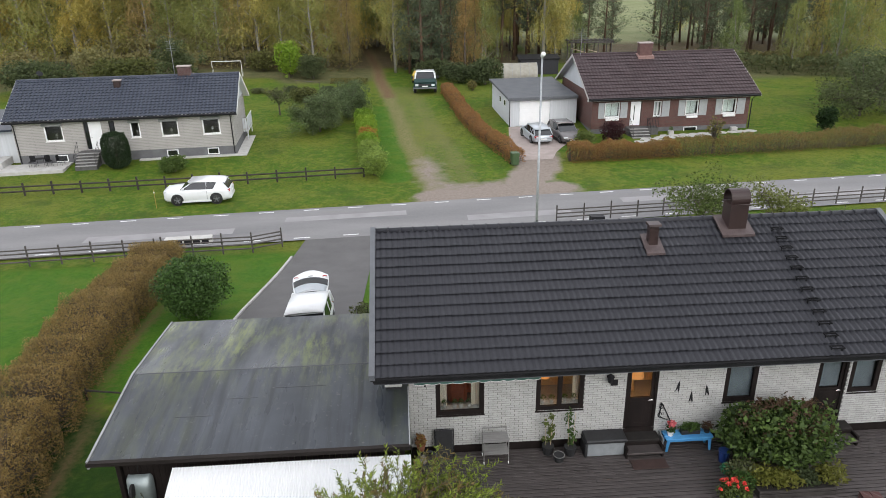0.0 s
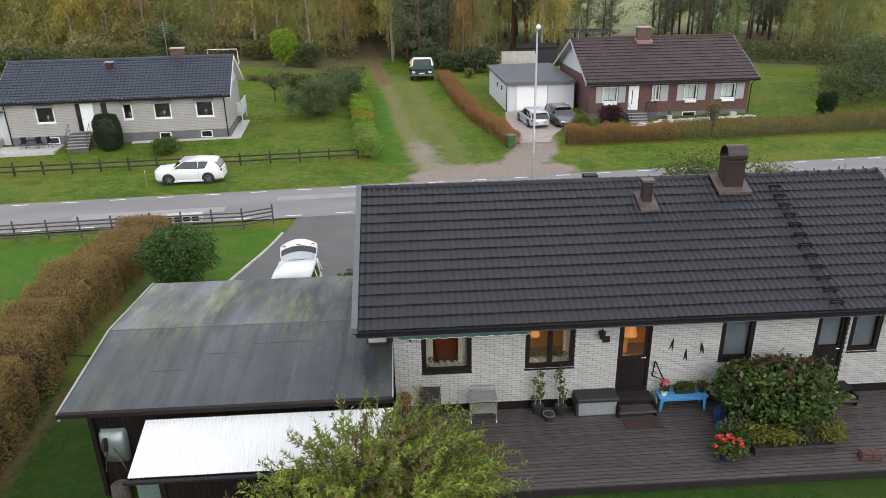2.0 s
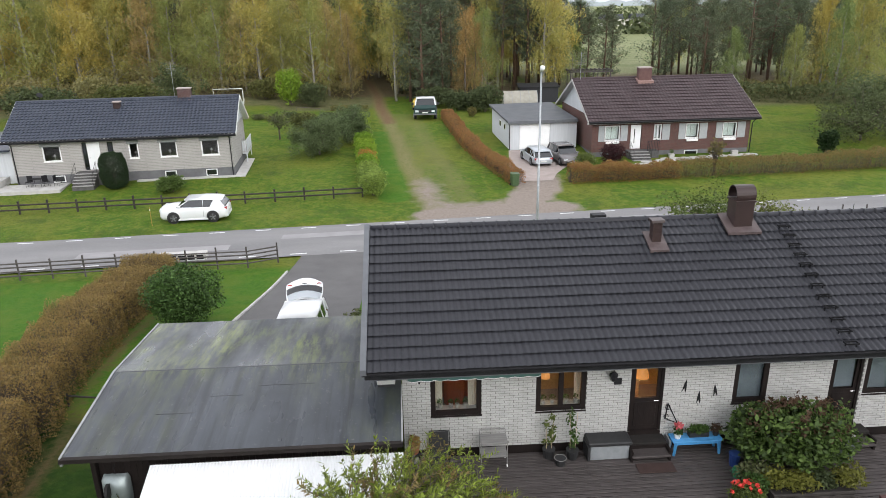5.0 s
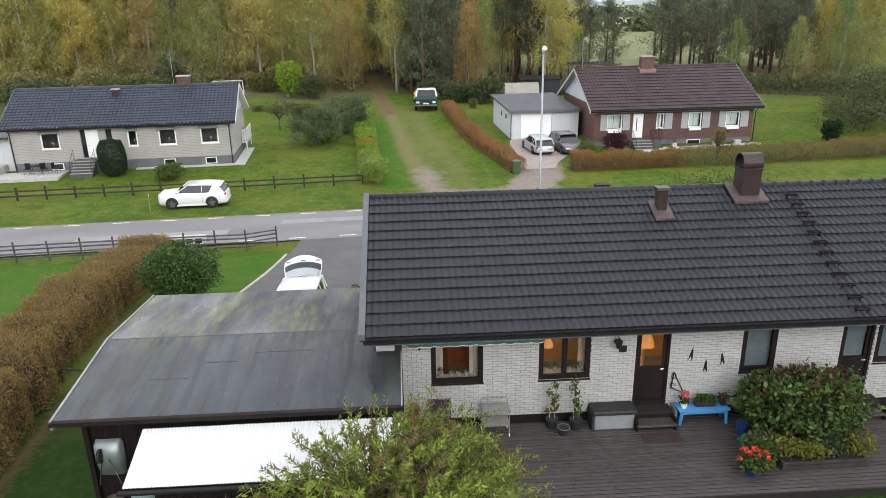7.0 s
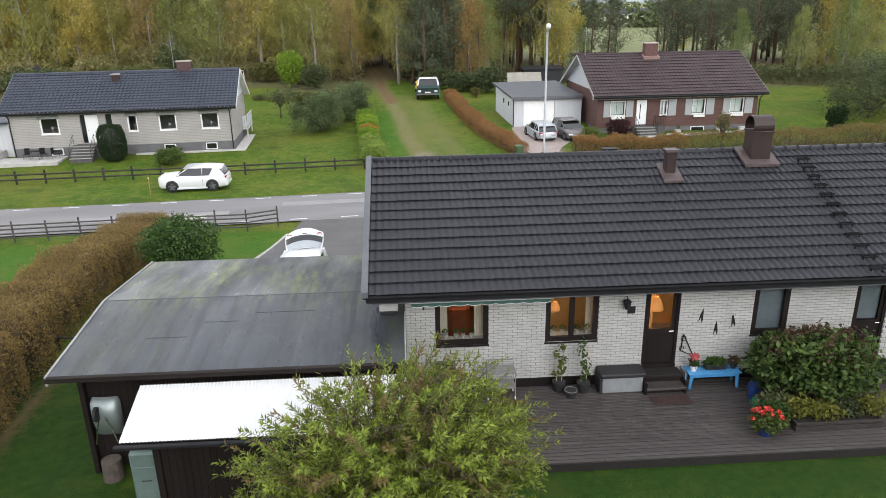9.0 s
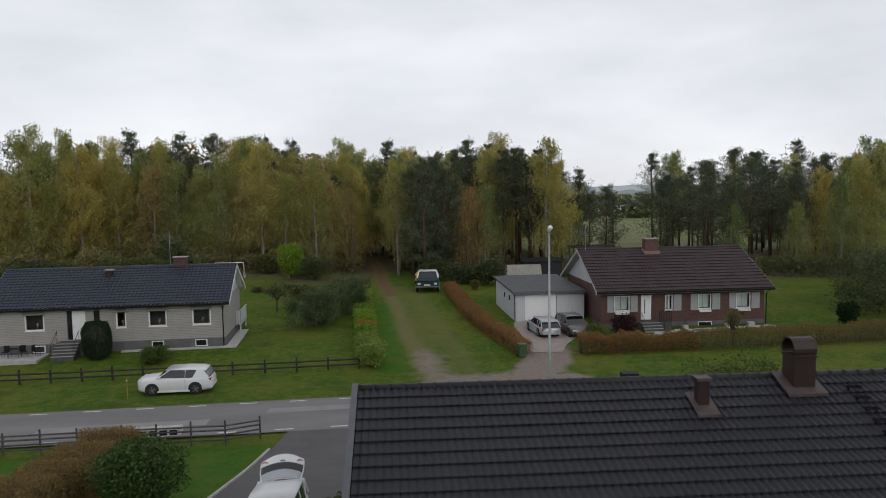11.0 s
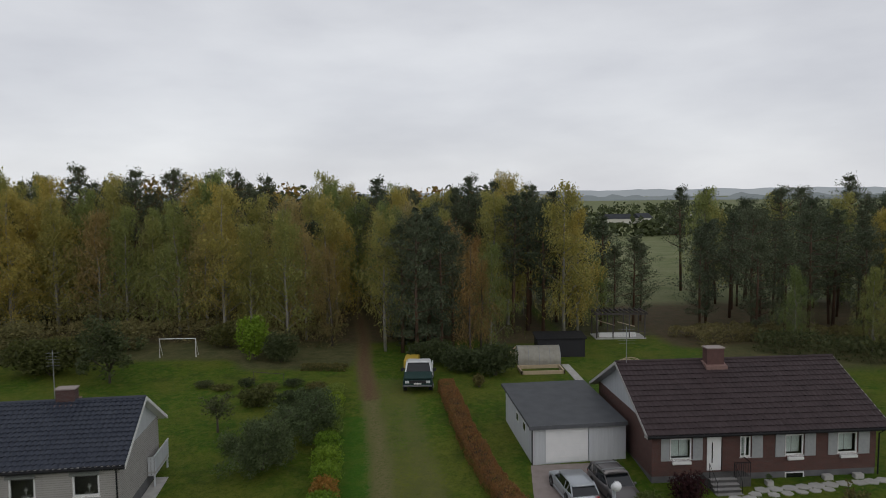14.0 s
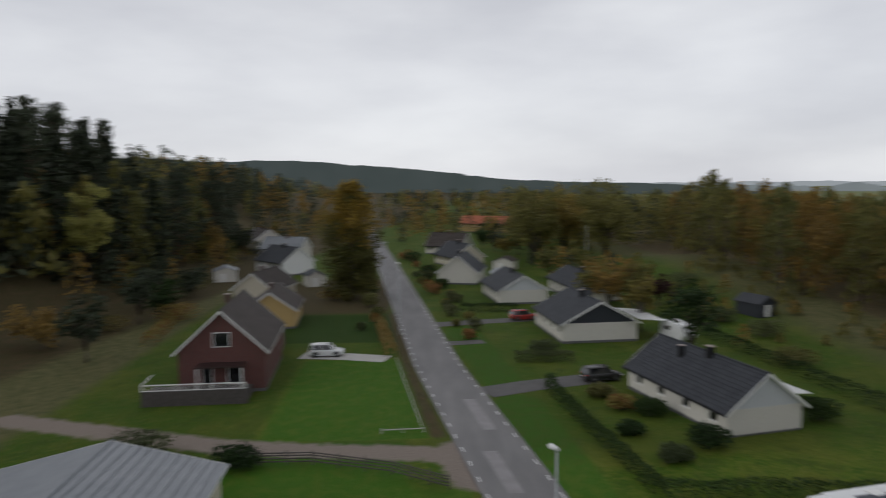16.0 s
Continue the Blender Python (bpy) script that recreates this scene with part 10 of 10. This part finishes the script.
street_house("white house with blue trim", -180, -23.0, 42.0, 12, 9.0, 3.4, 3.2, M_white_paint, M_roof_slate)
street_house("pale house with a grey roof", -208, -28.0, 76.0, 12, 9.0, 3.4, 3.0, M_offwhite, M_roof_metal)
street_house("pale house far down the street", -238, -40.0, 28.0, 14, 9.0, 3.4, 3.0, M_offwhite, M_roof_brown)
h, m, ze, zr = street_house("low house with a pale grey metal roof", -50.0, -11.0, 1.0, 13.0, 14.4, 3.15, 1.75, M_cream, M_roof_metal, chimney=False)
part("vent", Geo().box((10.9, 5.6, zr - 0.55), (11.5, 6.2, zr + 0.2)), M_black_metal, h, "dark square roof vent")

for k, (x, y, t, p, lab) in enumerate(((-93.2, 5.1, 92, M_car_white, "white estate car parked on a driveway"), (-80.2, 37.3, 100, M_car_black, "black car parked beside the bungalow"), (-115.3, 34.0, 95, M_car_red, "red car parked before a house"))):
    car("parked_car", lab, on_land(x, y, t, 0.03), p)


def motorhome():
    m = on_land(-43.4, 43.0, -80)
    c = thing("motorhome", "white motorhome parked beside the bungalow", "motorhome", m)
    part("body", Geo().cbox((-3.2, -1.1, 0.5), (1.8, 1.1, 2.9), 0.12), M_car_white, c)
    part("cab", Geo().cbox((1.75, -1.0, 0.4), (3.1, 1.0, 1.5), 0.15), M_car_white, c)
    part("over_cab", Geo().cbox((1.6, -1.08, 1.85), (2.9, 1.08, 2.88), 0.25), M_car_white, c)
    part("windscreen", Geo().prism([(1.8, 1.45), (2.55, 1.45), (2.1, 2.0), (1.8, 2.0)], -0.9, 0.9, "y"), M_dark_glass, c)
    part("side_window", Geo().box((-1.6, 1.101, 1.5), (-0.4, 1.115, 2.1)), M_dark_glass, c)
    part("side_window", Geo().box((-1.6, -1.115, 1.5), (-0.4, -1.101, 2.1)), M_dark_glass, c)
    part("roof_hatch", Geo().cbox((-1.6, -0.4, 2.9), (-0.8, 0.4, 3.0), 0.03), M_white_trim, c)
    for x in (2.3, -1.9):
        for s in (-1, 1):
            wheel(c, x, s * 0.95, 0.34, s)


motorhome()


def garden_shed(x, y, turn, w, d, h, walls, roof, label):
    """A small boarded outbuilding with a pitched roof, a door and corner boards."""
    t = thing("garden_shed", label, "shed", pose(x, y, land1(x, y), 0, 0, turn))
    part("body", Geo().box((0, 0, -0.2), (w, d, h)).prism([(-0.0, h), (d, h), (d / 2, h + 0.9)], 0.0, w), walls, t)
    for y0, y1 in ((-0.25, d / 2), (d + 0.25, d / 2)):
        part("roof_slope", Geo().prism([(y0, h - 0.06), (y1, h + 0.98), (y1, h + 1.06), (y0, h + 0.02)], -0.25, w + 0.25), roof, t)
    part("door", Geo().box((w + 0.004, d * 0.3, 0.0), (w + 0.05, d * 0.3 + 0.9, 1.95)), M_white_trim, t)
    for yy in (0.0, d - 0.12):
        part("corner_board", Geo().box((w + 0.004, yy, -0.1), (w + 0.03, yy + 0.12, h)), M_white_trim, t)


for x, y, turn, w, d, walls, roof, label in ((-100, -4.5, 6, 4.0, 3.0, M_red_board, M_roof_brown, "red boarded garden shed with white corner boards"), (-128, 46, 10, 4.5, 3.2, M_offwhite, M_roof_slate, "white garage with a dark roof behind a bungalow"),
                                             (-157, 33, 5, 4.5, 3.2, M_offwhite, M_roof_metal, "white garage with a metal roof beside the street"), (-158, -8, 20, 5.0, 4.0, M_offwhite, M_roof_slate, "white outbuilding with a dark roof by the linden"),
                                             (-184, 38, -20, 6.0, 5.0, M_offwhite, M_roof_brown, "pale outbuilding behind the street houses"), (-168, -30, 15, 6.0, 5.0, M_offwhite, M_roof_metal, "white outbuilding at the foot of the wooded rise")):
    garden_shed(x, y, turn, w, d, 2.4, walls, roof, label)


def caravan():
    c = thing("caravan", "white caravan parked behind a bungalow", "caravan", on_land(-99.0, 53.0, 12))
    out = [(-2.6, 0.55), (2.4, 0.55), (2.75, 1.2), (2.55, 2.2), (2.2, 2.6), (-2.3, 2.65), (-2.65, 2.3), (-2.75, 1.2)]
    part("body", Geo().prism(out, -1.1, 1.1, "y"), M_car_white, c)
    for y in (-1.112, 1.102):
        part("side_window", Geo().box((-1.6, y, 1.4), (-0.2, y + 0.01, 2.0)), M_dark_glass, c)
    part("drawbar", Geo().tube([(2.6, 0, 0.5), (3.9, 0, 0.45)], 0.05, 6), M_galv, c)
    part("roof_hatch", Geo().cbox((-0.5, -0.35, 2.62), (0.3, 0.35, 2.74), 0.03), M_white_trim, c)
    for s in (-1, 1):
        wheel(c, 0.1, s * 0.95, 0.31, s)


caravan()


def utility_pole(x, y, h):
    t = thing("utility_pole", "pale wooden utility pole", "pole", pose(x, y, land1(x, y)), "utility poles")
    part("pole", Geo().tube([(0, 0, -0.2), (0, 0, h)], [0.15, 0.10], 10), M_pole, t)
    part("cross_arm", Geo().box((-0.6, -0.05, h - 0.5), (0.6, 0.05, h - 0.38)), M_pole, t)


M_pole = mat("pale_impregnated_wood", (0.30, 0.31, 0.25), (0.38, 0.385, 0.32), 0.85, stretch=(4, 4, 0.2))
utility_pole(-60.5, 64.0, 11.2)
utility_pole(-172, 58.0, 10.5)

M_far_linden = leaf_mat("linden_leaves", [(0.16, 0.12, 0.026), (0.25, 0.175, 0.03), (0.29, 0.19, 0.035)], 0.4, 0.3)
M_linden_green = leaf_mat("green_linden_leaves", [(0.075, 0.082, 0.024), (0.115, 0.105, 0.028), (0.15, 0.12, 0.03)], 0.4, 0.3)


def linden(x, y, h, spread, seed):
    """A tall oval crown, turning yellow from the top down."""
    rng = random.Random(seed)
    t = thing("linden_tree", "tall narrow linden yellowing from the top down", "tree", pose(x, y, land1(x, y)))
    tr, low, top = Geo(), Geo(), Geo()
    tr.tube([(0, 0, -0.2), (0.1, 0, h * 0.5), (0, 0, h * 0.95)], [0.42, 0.26, 0.04], 8)
    for k in range(64):
        f = 0.08 + 0.9 * (k + rng.random()) / 64
        a = k * 2.4 + rng.uniform(-0.4, 0.4)
        span = spread * (0.62 + 0.38 * math.sin(math.pi * min(1.0, f * 0.9 + 0.1))) * (1.0 if f < 0.7 else math.sqrt(max(0.05, (1.03 - f) / 0.33))) * rng.uniform(0.65, 1.05)
        base = Vector((0, 0, h * (f - 0.06)))
        tip = base + Vector((math.cos(a) * span, math.sin(a) * span, 0.06 * h))
        tr.tube([base, tip], [0.09, 0.015], 4, False)
        for u in (0.45, 0.75, 1.0):
            leaf_cloud(top if f + rng.gauss(0, 0.1) > 0.62 else low, base.lerp(tip, u), 0.24 * spread + 0.3, 85, 0.55, rng, hollow=0.2)
    part("trunk", tr, M_bark, t, smooth=True)
    part("crown", low, M_linden_green, t, "olive-green lower crown")
    part("crown_top", top, M_far_linden, t, "yellow upper crown")


linden(-137, 4.6, 22.5, 5.6, 101)
for k, (x, y, h_, r_) in enumerate(((-188, 48, 21, 7), (-196, 58, 22, 8), (-207, 50, 21, 8), (-200, 70, 22, 8), (-216, 62, 20, 8), (-184, 66, 19, 7))):
    small_tree("garden_tree", "tall round olive tree behind the street houses", x, y, h_, r_, 4200, 0.8, M_far_birch, 102 + 7 * k, 0.1, limbs=15)
small_tree("garden_tree", "tall green tree at the dark wood's edge", -140, -46, 20, 5, 4000, 0.8, M_birch_green, 105, 0.12)
small_tree("garden_tree", "red-leaved garden tree on the lawn", -124, 59, 4.6, 3.2, 1500, 0.4, M_purple, 106, 0.2)
for k, (x, y, r, h_, mm) in enumerate(((-63.1, 35.3, 1.3, 1.2, M_bush_dark), (-59.4, 40.7, 2.0, 2.0, M_bush_dark), (-65.5, 53.6, 2.0, 2.2, M_bush_dark), (-70, 36.6, 1.6, 1.4, M_hedge_rust), (-74, 35.6, 1.6, 1.3, M_hedge_olive), (-68, 38.7, 1.7, 1.8, M_bush_dark),
                                          (-92, 33, 2.2, 2.0, M_bush_grey), (-57, 37, 1.5, 1.3, M_bush_grey), (-110, 64, 3, 2.4, M_bush_grey), (-100, 66, 3, 2.6, M_bush_grey), (-85, 62, 3, 2.2, M_hedge_olive), (-136, 68, 4, 3.0, M_bush_grey), (-60, -6, 3, 2.2, M_bush_grey), (-57.5, 2.5, 2.2, 1.8, M_bush_dark), (-150, 6, 3, 3, M_bush_grey), (-137, 1, 3, 2.2, M_hedge_rust),
                                          (-150, 22, 2, 2.2, M_bush_dark), (-172, 20, 2.4, 2.6, M_bush_dark), (-200, 16, 3, 3, M_bush_dark), (-118, -22, 4, 3, M_hedge_rust), (-150, -30, 5, 4, M_hedge_olive), (-110, -30, 4, 2.5, M_hedge_olive))):
    bush("garden_bush", "rounded garden bush beside a street house", x, y, r, r, h_, 1300, 0.3, mm, 110 + k)
hedge("hedge", "clipped dark hedge round a bungalow garden", [(-80, 31.5), (-76.5, 30.9), (-63, 32.3), (-51.2, 33.8)], 0.55, 1.1, 5000, 0.25, M_bush_dark, 131, twig=False)
hedge("hedge", "clipped dark hedge round a bungalow garden", [(-51.2, 33.8), (-49.5, 45), (-48, 58)], 0.6, 1.15, 4000, 0.25, M_bush_dark, 132, twig=False)
hedge("hedge", "clipped green hedge between two gardens", [(-89, 28.8), (-88.6, 36)], 0.7, 1.3, 2000, 0.25, M_bush_grey, 133, twig=False)
hedge("hedge", "clipped green hedge between two gardens", [(-123, 24.3), (-122.3, 34)], 0.8, 1.5, 2000, 0.28, M_bush_dark, 134, twig=False)
hedge("hedge", "rusty hedge edging a lawn by the street", [(-92, 13.5), (-112, 11)], 0.7, 1.4, 2500, 0.28, M_hedge_rust, 135, twig=False)
hedge("hedge", "low brown hedge behind the brick house garden", [(-100, -20), (-128, -24)], 1.0, 1.5, 2500, 0.3, M_hedge_rust, 136, twig=False)
hedge("hedge", "long dark hedge between back gardens", [(-66, 62), (-84, 60), (-112, 57)], 0.8, 1.4, 4000, 0.3, M_bush_dark, 137, twig=False)
rail_fence("rail_fence", "weathered split-rail fence along the side lane", along([(-58.0, 2.2), (-58.0, 8.4), (-55.8, 14.7), (-52.9, 18.9)], 2.0), (0.3, 0.55, 0.8, 1.0), 1.15, M_grey_fence, 0.05)
rail_fence("rail_fence", "pale low fence along the lawn", along([(-64.8, 17.2), (-78, 15.6), (-90, 14.2)], 2.5), (0.3,), 0.4, M_concrete, 0.04)
rail_fence("rail_fence", "pale low fence along the lawn", along([(-64.8, 17.2), (-64.5, 13.5)], 1.8), (0.35,), 0.45, M_concrete, 0.05)


def street_gardens():
    """Shrubs and trees scattered through the gardens along the street."""
    rng = random.Random(77)
    kinds = (M_bush_dark, M_bush_grey, M_hedge_olive, M_hedge_rust, M_bush_grey, M_far_birch)
    for k in range(46):
        x = rng.uniform(-235, -98)
        y = float(road_y(x)) + rng.choice((rng.uniform(5, 9.5), rng.uniform(-11, -5.5)))
        r = rng.uniform(0.7, 1.7)
        bush("garden_bush", "rounded garden bush beside a street house", x, y, r, r, r * rng.uniform(1.1, 1.8), 420, 0.36, rng.choice(kinds), 300 + k)
    for k in range(26):
        x = rng.uniform(-235, -84)
        y = float(road_y(x)) + (rng.uniform(30, 42) if k % 2 else rng.uniform(-52, -40))
        small_tree("garden_tree", "leafy autumn tree behind the street houses", x, y, rng.uniform(5.5, 11), rng.uniform(2.2, 4.0), 1100, 0.6, rng.choice((M_far_birch, M_far_ochre, M_bush_dark, M_spruce)), 400 + k, 0.15)


street_gardens()


def street_drives():
    for pts, w, mm, lab in (([(-76.2, 23.8), (-78.5, 29), (-81, 37)], 1.9, M_drive, "grey asphalt drive to a bungalow"), ([(-91, 13.0), (-92.5, 8), (-93.5, 2)], 1.7, M_concrete, "pale paved drive to a brick house"),
                            ([(-112, 19.6), (-114, 27), (-115.5, 35)], 1.7, M_drive, "grey drive to a house"), ([(-99, 20.8), (-100, 26)], 1.2, M_drive, "grey drive to a house")):
        g = Geo()
        rows = []
        for k in range(13):
            f = k / 12 * (len(pts) - 1)
            i = min(int(f), len(pts) - 2)
            a, b = Vector(pts[i]), Vector(pts[i + 1])
            p = a.lerp(b, f - i)
            d = (b - a).normalized()
            for s in (-1, 1):
                x, y = p.x - d.y * w * s, p.y + d.x * w * s
                rows.append((x, y, land1(x, y) + 0.03))
        g.add(rows, [(2 * k, 2 * k + 1, 2 * k + 3, 2 * k + 2) for k in range(12)])
        solid("driveway", g, mm, lab, "driveway", "structure")


street_drives()


def back_shed(x, y, turn, label, wall, roof):
    s = thing("garden_shed", label, "shed", pose(x, y, land1(x, y), 0, 0, turn), "back garden sheds")
    part("wall", Geo().box((0, 0, -0.2), (5, 3.4, 2.1)), wall, s)
    part("gable", Geo().prism([(0.0, 2.1), (3.4, 2.1), (1.7, 3.1)], 0.02, 4.98), wall, s)
    part("roof", Geo().prism([(-0.3, 1.98), (1.7, 3.2), (3.7, 1.98), (3.7, 2.1), (1.7, 3.32), (-0.3, 2.1)], -0.3, 5.3), roof, s)
    part("door", Geo().box((5.0, 1.2, 0), (5.03, 2.1, 1.9)), M_white_trim, s)


back_shed(-116, 69, 20, "small dark shed with white corners on the lawn", M_navy, M_roof_slate)
back_shed(-83.0, 73.4, 24, "pale garden shed at the lawn's end", M_grey_panel, M_roof_slate)
back_shed(-74.0, 76.6, 16, "dark blue garden shed at the lawn's end", M_navy, M_roof_slate)


# ---- the far distance ----
def far_ring(name, label, radius, lo, profile, material, step=0.5, jag=0.0, seed=1):
    """A ring of distant land; profile gives its height in degrees by degrees left of north."""
    g = Geo()
    cx, cy, cz = -4.0, 12.0, 18.0
    angles = np.arange(0, 360.01, step)
    el = np.interp(angles, [a for a, _ in profile], [e for _, e in profile])
    vs = []
    for a, e in zip(angles, el):
        e = e + jag * noise.noise(Vector((math.cos(radians(a)) * 40, math.sin(radians(a)) * 40, seed))) + 0.5 * jag * noise.noise(Vector((math.cos(radians(a)) * 160, math.sin(radians(a)) * 160, seed)))
        x, y = cx - radius * math.sin(radians(a)), cy + radius * math.cos(radians(a))
        vs += [(x, y, lo), (x, y, cz + radius * math.tan(radians(e)))]
    n = len(angles)
    g.add(vs, [(2 * k, 2 * k + 2, 2 * k + 3, 2 * k + 1) for k in range(n - 1)])
    solid(name, g, material, label, "backdrop", "structure")


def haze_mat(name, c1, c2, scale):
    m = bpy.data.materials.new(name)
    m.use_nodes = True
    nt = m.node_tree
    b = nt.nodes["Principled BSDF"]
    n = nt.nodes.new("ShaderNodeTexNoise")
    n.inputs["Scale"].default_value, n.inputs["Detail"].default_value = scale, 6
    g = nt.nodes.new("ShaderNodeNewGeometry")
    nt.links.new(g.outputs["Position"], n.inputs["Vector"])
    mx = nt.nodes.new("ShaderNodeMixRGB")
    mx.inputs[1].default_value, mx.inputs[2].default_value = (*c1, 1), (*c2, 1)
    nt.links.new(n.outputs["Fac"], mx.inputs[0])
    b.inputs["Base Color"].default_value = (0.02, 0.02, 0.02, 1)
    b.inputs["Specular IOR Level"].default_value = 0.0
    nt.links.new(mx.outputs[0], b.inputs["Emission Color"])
    # distance haze is put into the colour and made to glow
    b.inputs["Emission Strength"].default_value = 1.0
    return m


# backdrop rings: haze and hill tone glow by themselves, no light falls on them
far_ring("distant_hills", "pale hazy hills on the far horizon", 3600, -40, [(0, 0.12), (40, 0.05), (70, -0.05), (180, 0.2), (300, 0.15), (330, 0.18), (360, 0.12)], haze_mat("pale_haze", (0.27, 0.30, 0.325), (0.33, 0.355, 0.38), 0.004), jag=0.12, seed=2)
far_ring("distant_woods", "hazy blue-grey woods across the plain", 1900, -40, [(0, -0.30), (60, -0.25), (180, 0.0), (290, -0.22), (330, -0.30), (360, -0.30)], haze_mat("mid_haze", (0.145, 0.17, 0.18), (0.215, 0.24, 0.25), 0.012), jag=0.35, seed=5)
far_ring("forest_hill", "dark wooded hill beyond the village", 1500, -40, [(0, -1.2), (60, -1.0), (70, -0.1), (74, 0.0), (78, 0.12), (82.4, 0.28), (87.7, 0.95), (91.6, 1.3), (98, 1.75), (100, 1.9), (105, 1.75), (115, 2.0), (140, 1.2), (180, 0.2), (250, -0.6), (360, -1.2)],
         haze_mat("wooded_hill_glow", (0.035, 0.048, 0.047), (0.060, 0.074, 0.074), 0.02), jag=0.10, seed=9)


def far_plain():
    """Tree lines and farmsteads out on the fields."""
    rng = random.Random(14)
    g = Geo()
    for x0, y0, x1, y1, n, h in ((60, 330, 200, 350, 40, 9), (120, 480, 330, 470, 60, 10), (90, 640, 420, 620, 60, 11), (30, 560, 100, 590, 25, 11), (180, 400, 240, 380, 30, 10), (-100, 700, 300, 760, 60, 10)):
        for _ in range(n):
            f = rng.random()
            x, y = x0 + (x1 - x0) * f + rng.gauss(0, 4), y0 + (y1 - y0) * f + rng.gauss(0, 4)
            z = land1(x, y)
            hh = h * rng.uniform(0.6, 1.1)
            for _ in range(26):
                p = Vector((x + rng.gauss(0, 2.2), y + rng.gauss(0, 2.2), z + hh * rng.random()))
                aa = Vector((rng.gauss(0, 1), rng.gauss(0, 1), rng.gauss(0, 1))).normalized()
                bb = aa.cross(Vector((rng.gauss(0, 1), rng.gauss(0, 1), rng.gauss(0, 1)))).normalized()
                g.add([p - aa * 1.6, p + bb * 1.1, p + aa * 1.6, p - bb * 1.1], [(0, 1, 2, 3)])
    solid("field_trees", g, M_bush_grey, "dark tree lines across distant fields", "woods", "stuff")
    for k, (x, y, w) in enumerate(((126, 455, 16), (150, 462, 10), (100, 560, 14), (250, 600, 18))):
        f = thing("farm_building", "low pale farm building out on the plain", "building", pose(x, y, land1(x, y), 0, 0, 20 * k), "farm buildings")
        part("wall", Geo().box((0, 0, -0.5), (w, 9, 4.0)), M_offwhite, f)
        part("roof", Geo().prism([(-0.5, 3.9), (4.5, 7.0), (9.5, 3.9)], -0.5, w + 0.5), M_roof_slate, f)


far_plain()


# ---- tiles and bricks, piece by piece ----
def lay_tiles():
    rows, cols, tw = 14, 45, 0.374
    run = 5.755 / rows
    one = tile_geo(tw, run + 0.06).mesh("tile", M_tile_black, True)
    rest, north = Geo(), Geo()
    shape = tile_geo(tw, run + 0.06)
    flat = tile_geo(tw, run + 0.06, 8)
    slope = Matrix.Rotation(PITCH, 4, "X")
    c, s = math.cos(PITCH), math.sin(PITCH)
    rng = random.Random(3)
    for r in range(rows):
        y, z = -0.70 + run * r * c, 3.065 + run * r * s
        for k in range(cols):
            x = -7.09 + tw * k
            m = Matrix.Translation((x, y, z + rng.uniform(-0.003, 0.003))) @ slope
            if r < 5:
                ob = part("tile", one, None, HOUSE_ROOF)
                ob.matrix_basis = m
            else:
                rest.join(shape, m)
            north.join(flat, Matrix.Translation((x + tw, 9.36 + 0.70 - run * r * c, z)) @ Matrix.Rotation(math.pi, 4, "Z") @ slope)
    tagged(part("upper_tiles", rest, M_tile_black, HOUSE_ROOF, smooth=True), kind="stuff")
    tagged(part("north_tiles", north, M_tile_black, HOUSE_ROOF, smooth=True), kind="stuff")


lay_tiles()


def lay_bricks():
    one = Geo().box((0, -0.012, 0), (0.236, 0.004, 0.060)).mesh("brick", M_white_brick)
    rest = Geo()
    rng = random.Random(6)
    for row in range(37):
        z = 0.256 + 0.0752 * row
        if z + 0.063 > 3.05:
            break
        spans = [(-6.2, 9.2)]
        for a, b, lo, hi in ROOM:
            if lo < z + 0.05 and hi > z + 0.01:
                spans = [q for p in spans for q in ((p[0], min(p[1], a)), (max(p[0], b), p[1])) if q[1] - q[0] > 0.02]
        for a, b in spans:
            x = -6.2 - (0.125 if row % 2 else 0.0)
            while x < b:
                p, q = max(x + 0.005, a), min(x + 0.241, b)
                if q - p > 0.03:
                    if q - p > 0.233 and -1.0 < x < 2.05:
                        ob = part("brick", one, None, HOUSE_WALL)
                        ob.location = (p, rng.uniform(-0.002, 0.002), z)
                    else:
                        j = rng.uniform(-0.002, 0.002)
                        rest.box((p, -0.012 + j, z), (q, 0.004, z + 0.060))
                x += 0.25
    tagged(part("brickwork", rest, M_white_brick, HOUSE_WALL), kind="stuff")


lay_bricks()
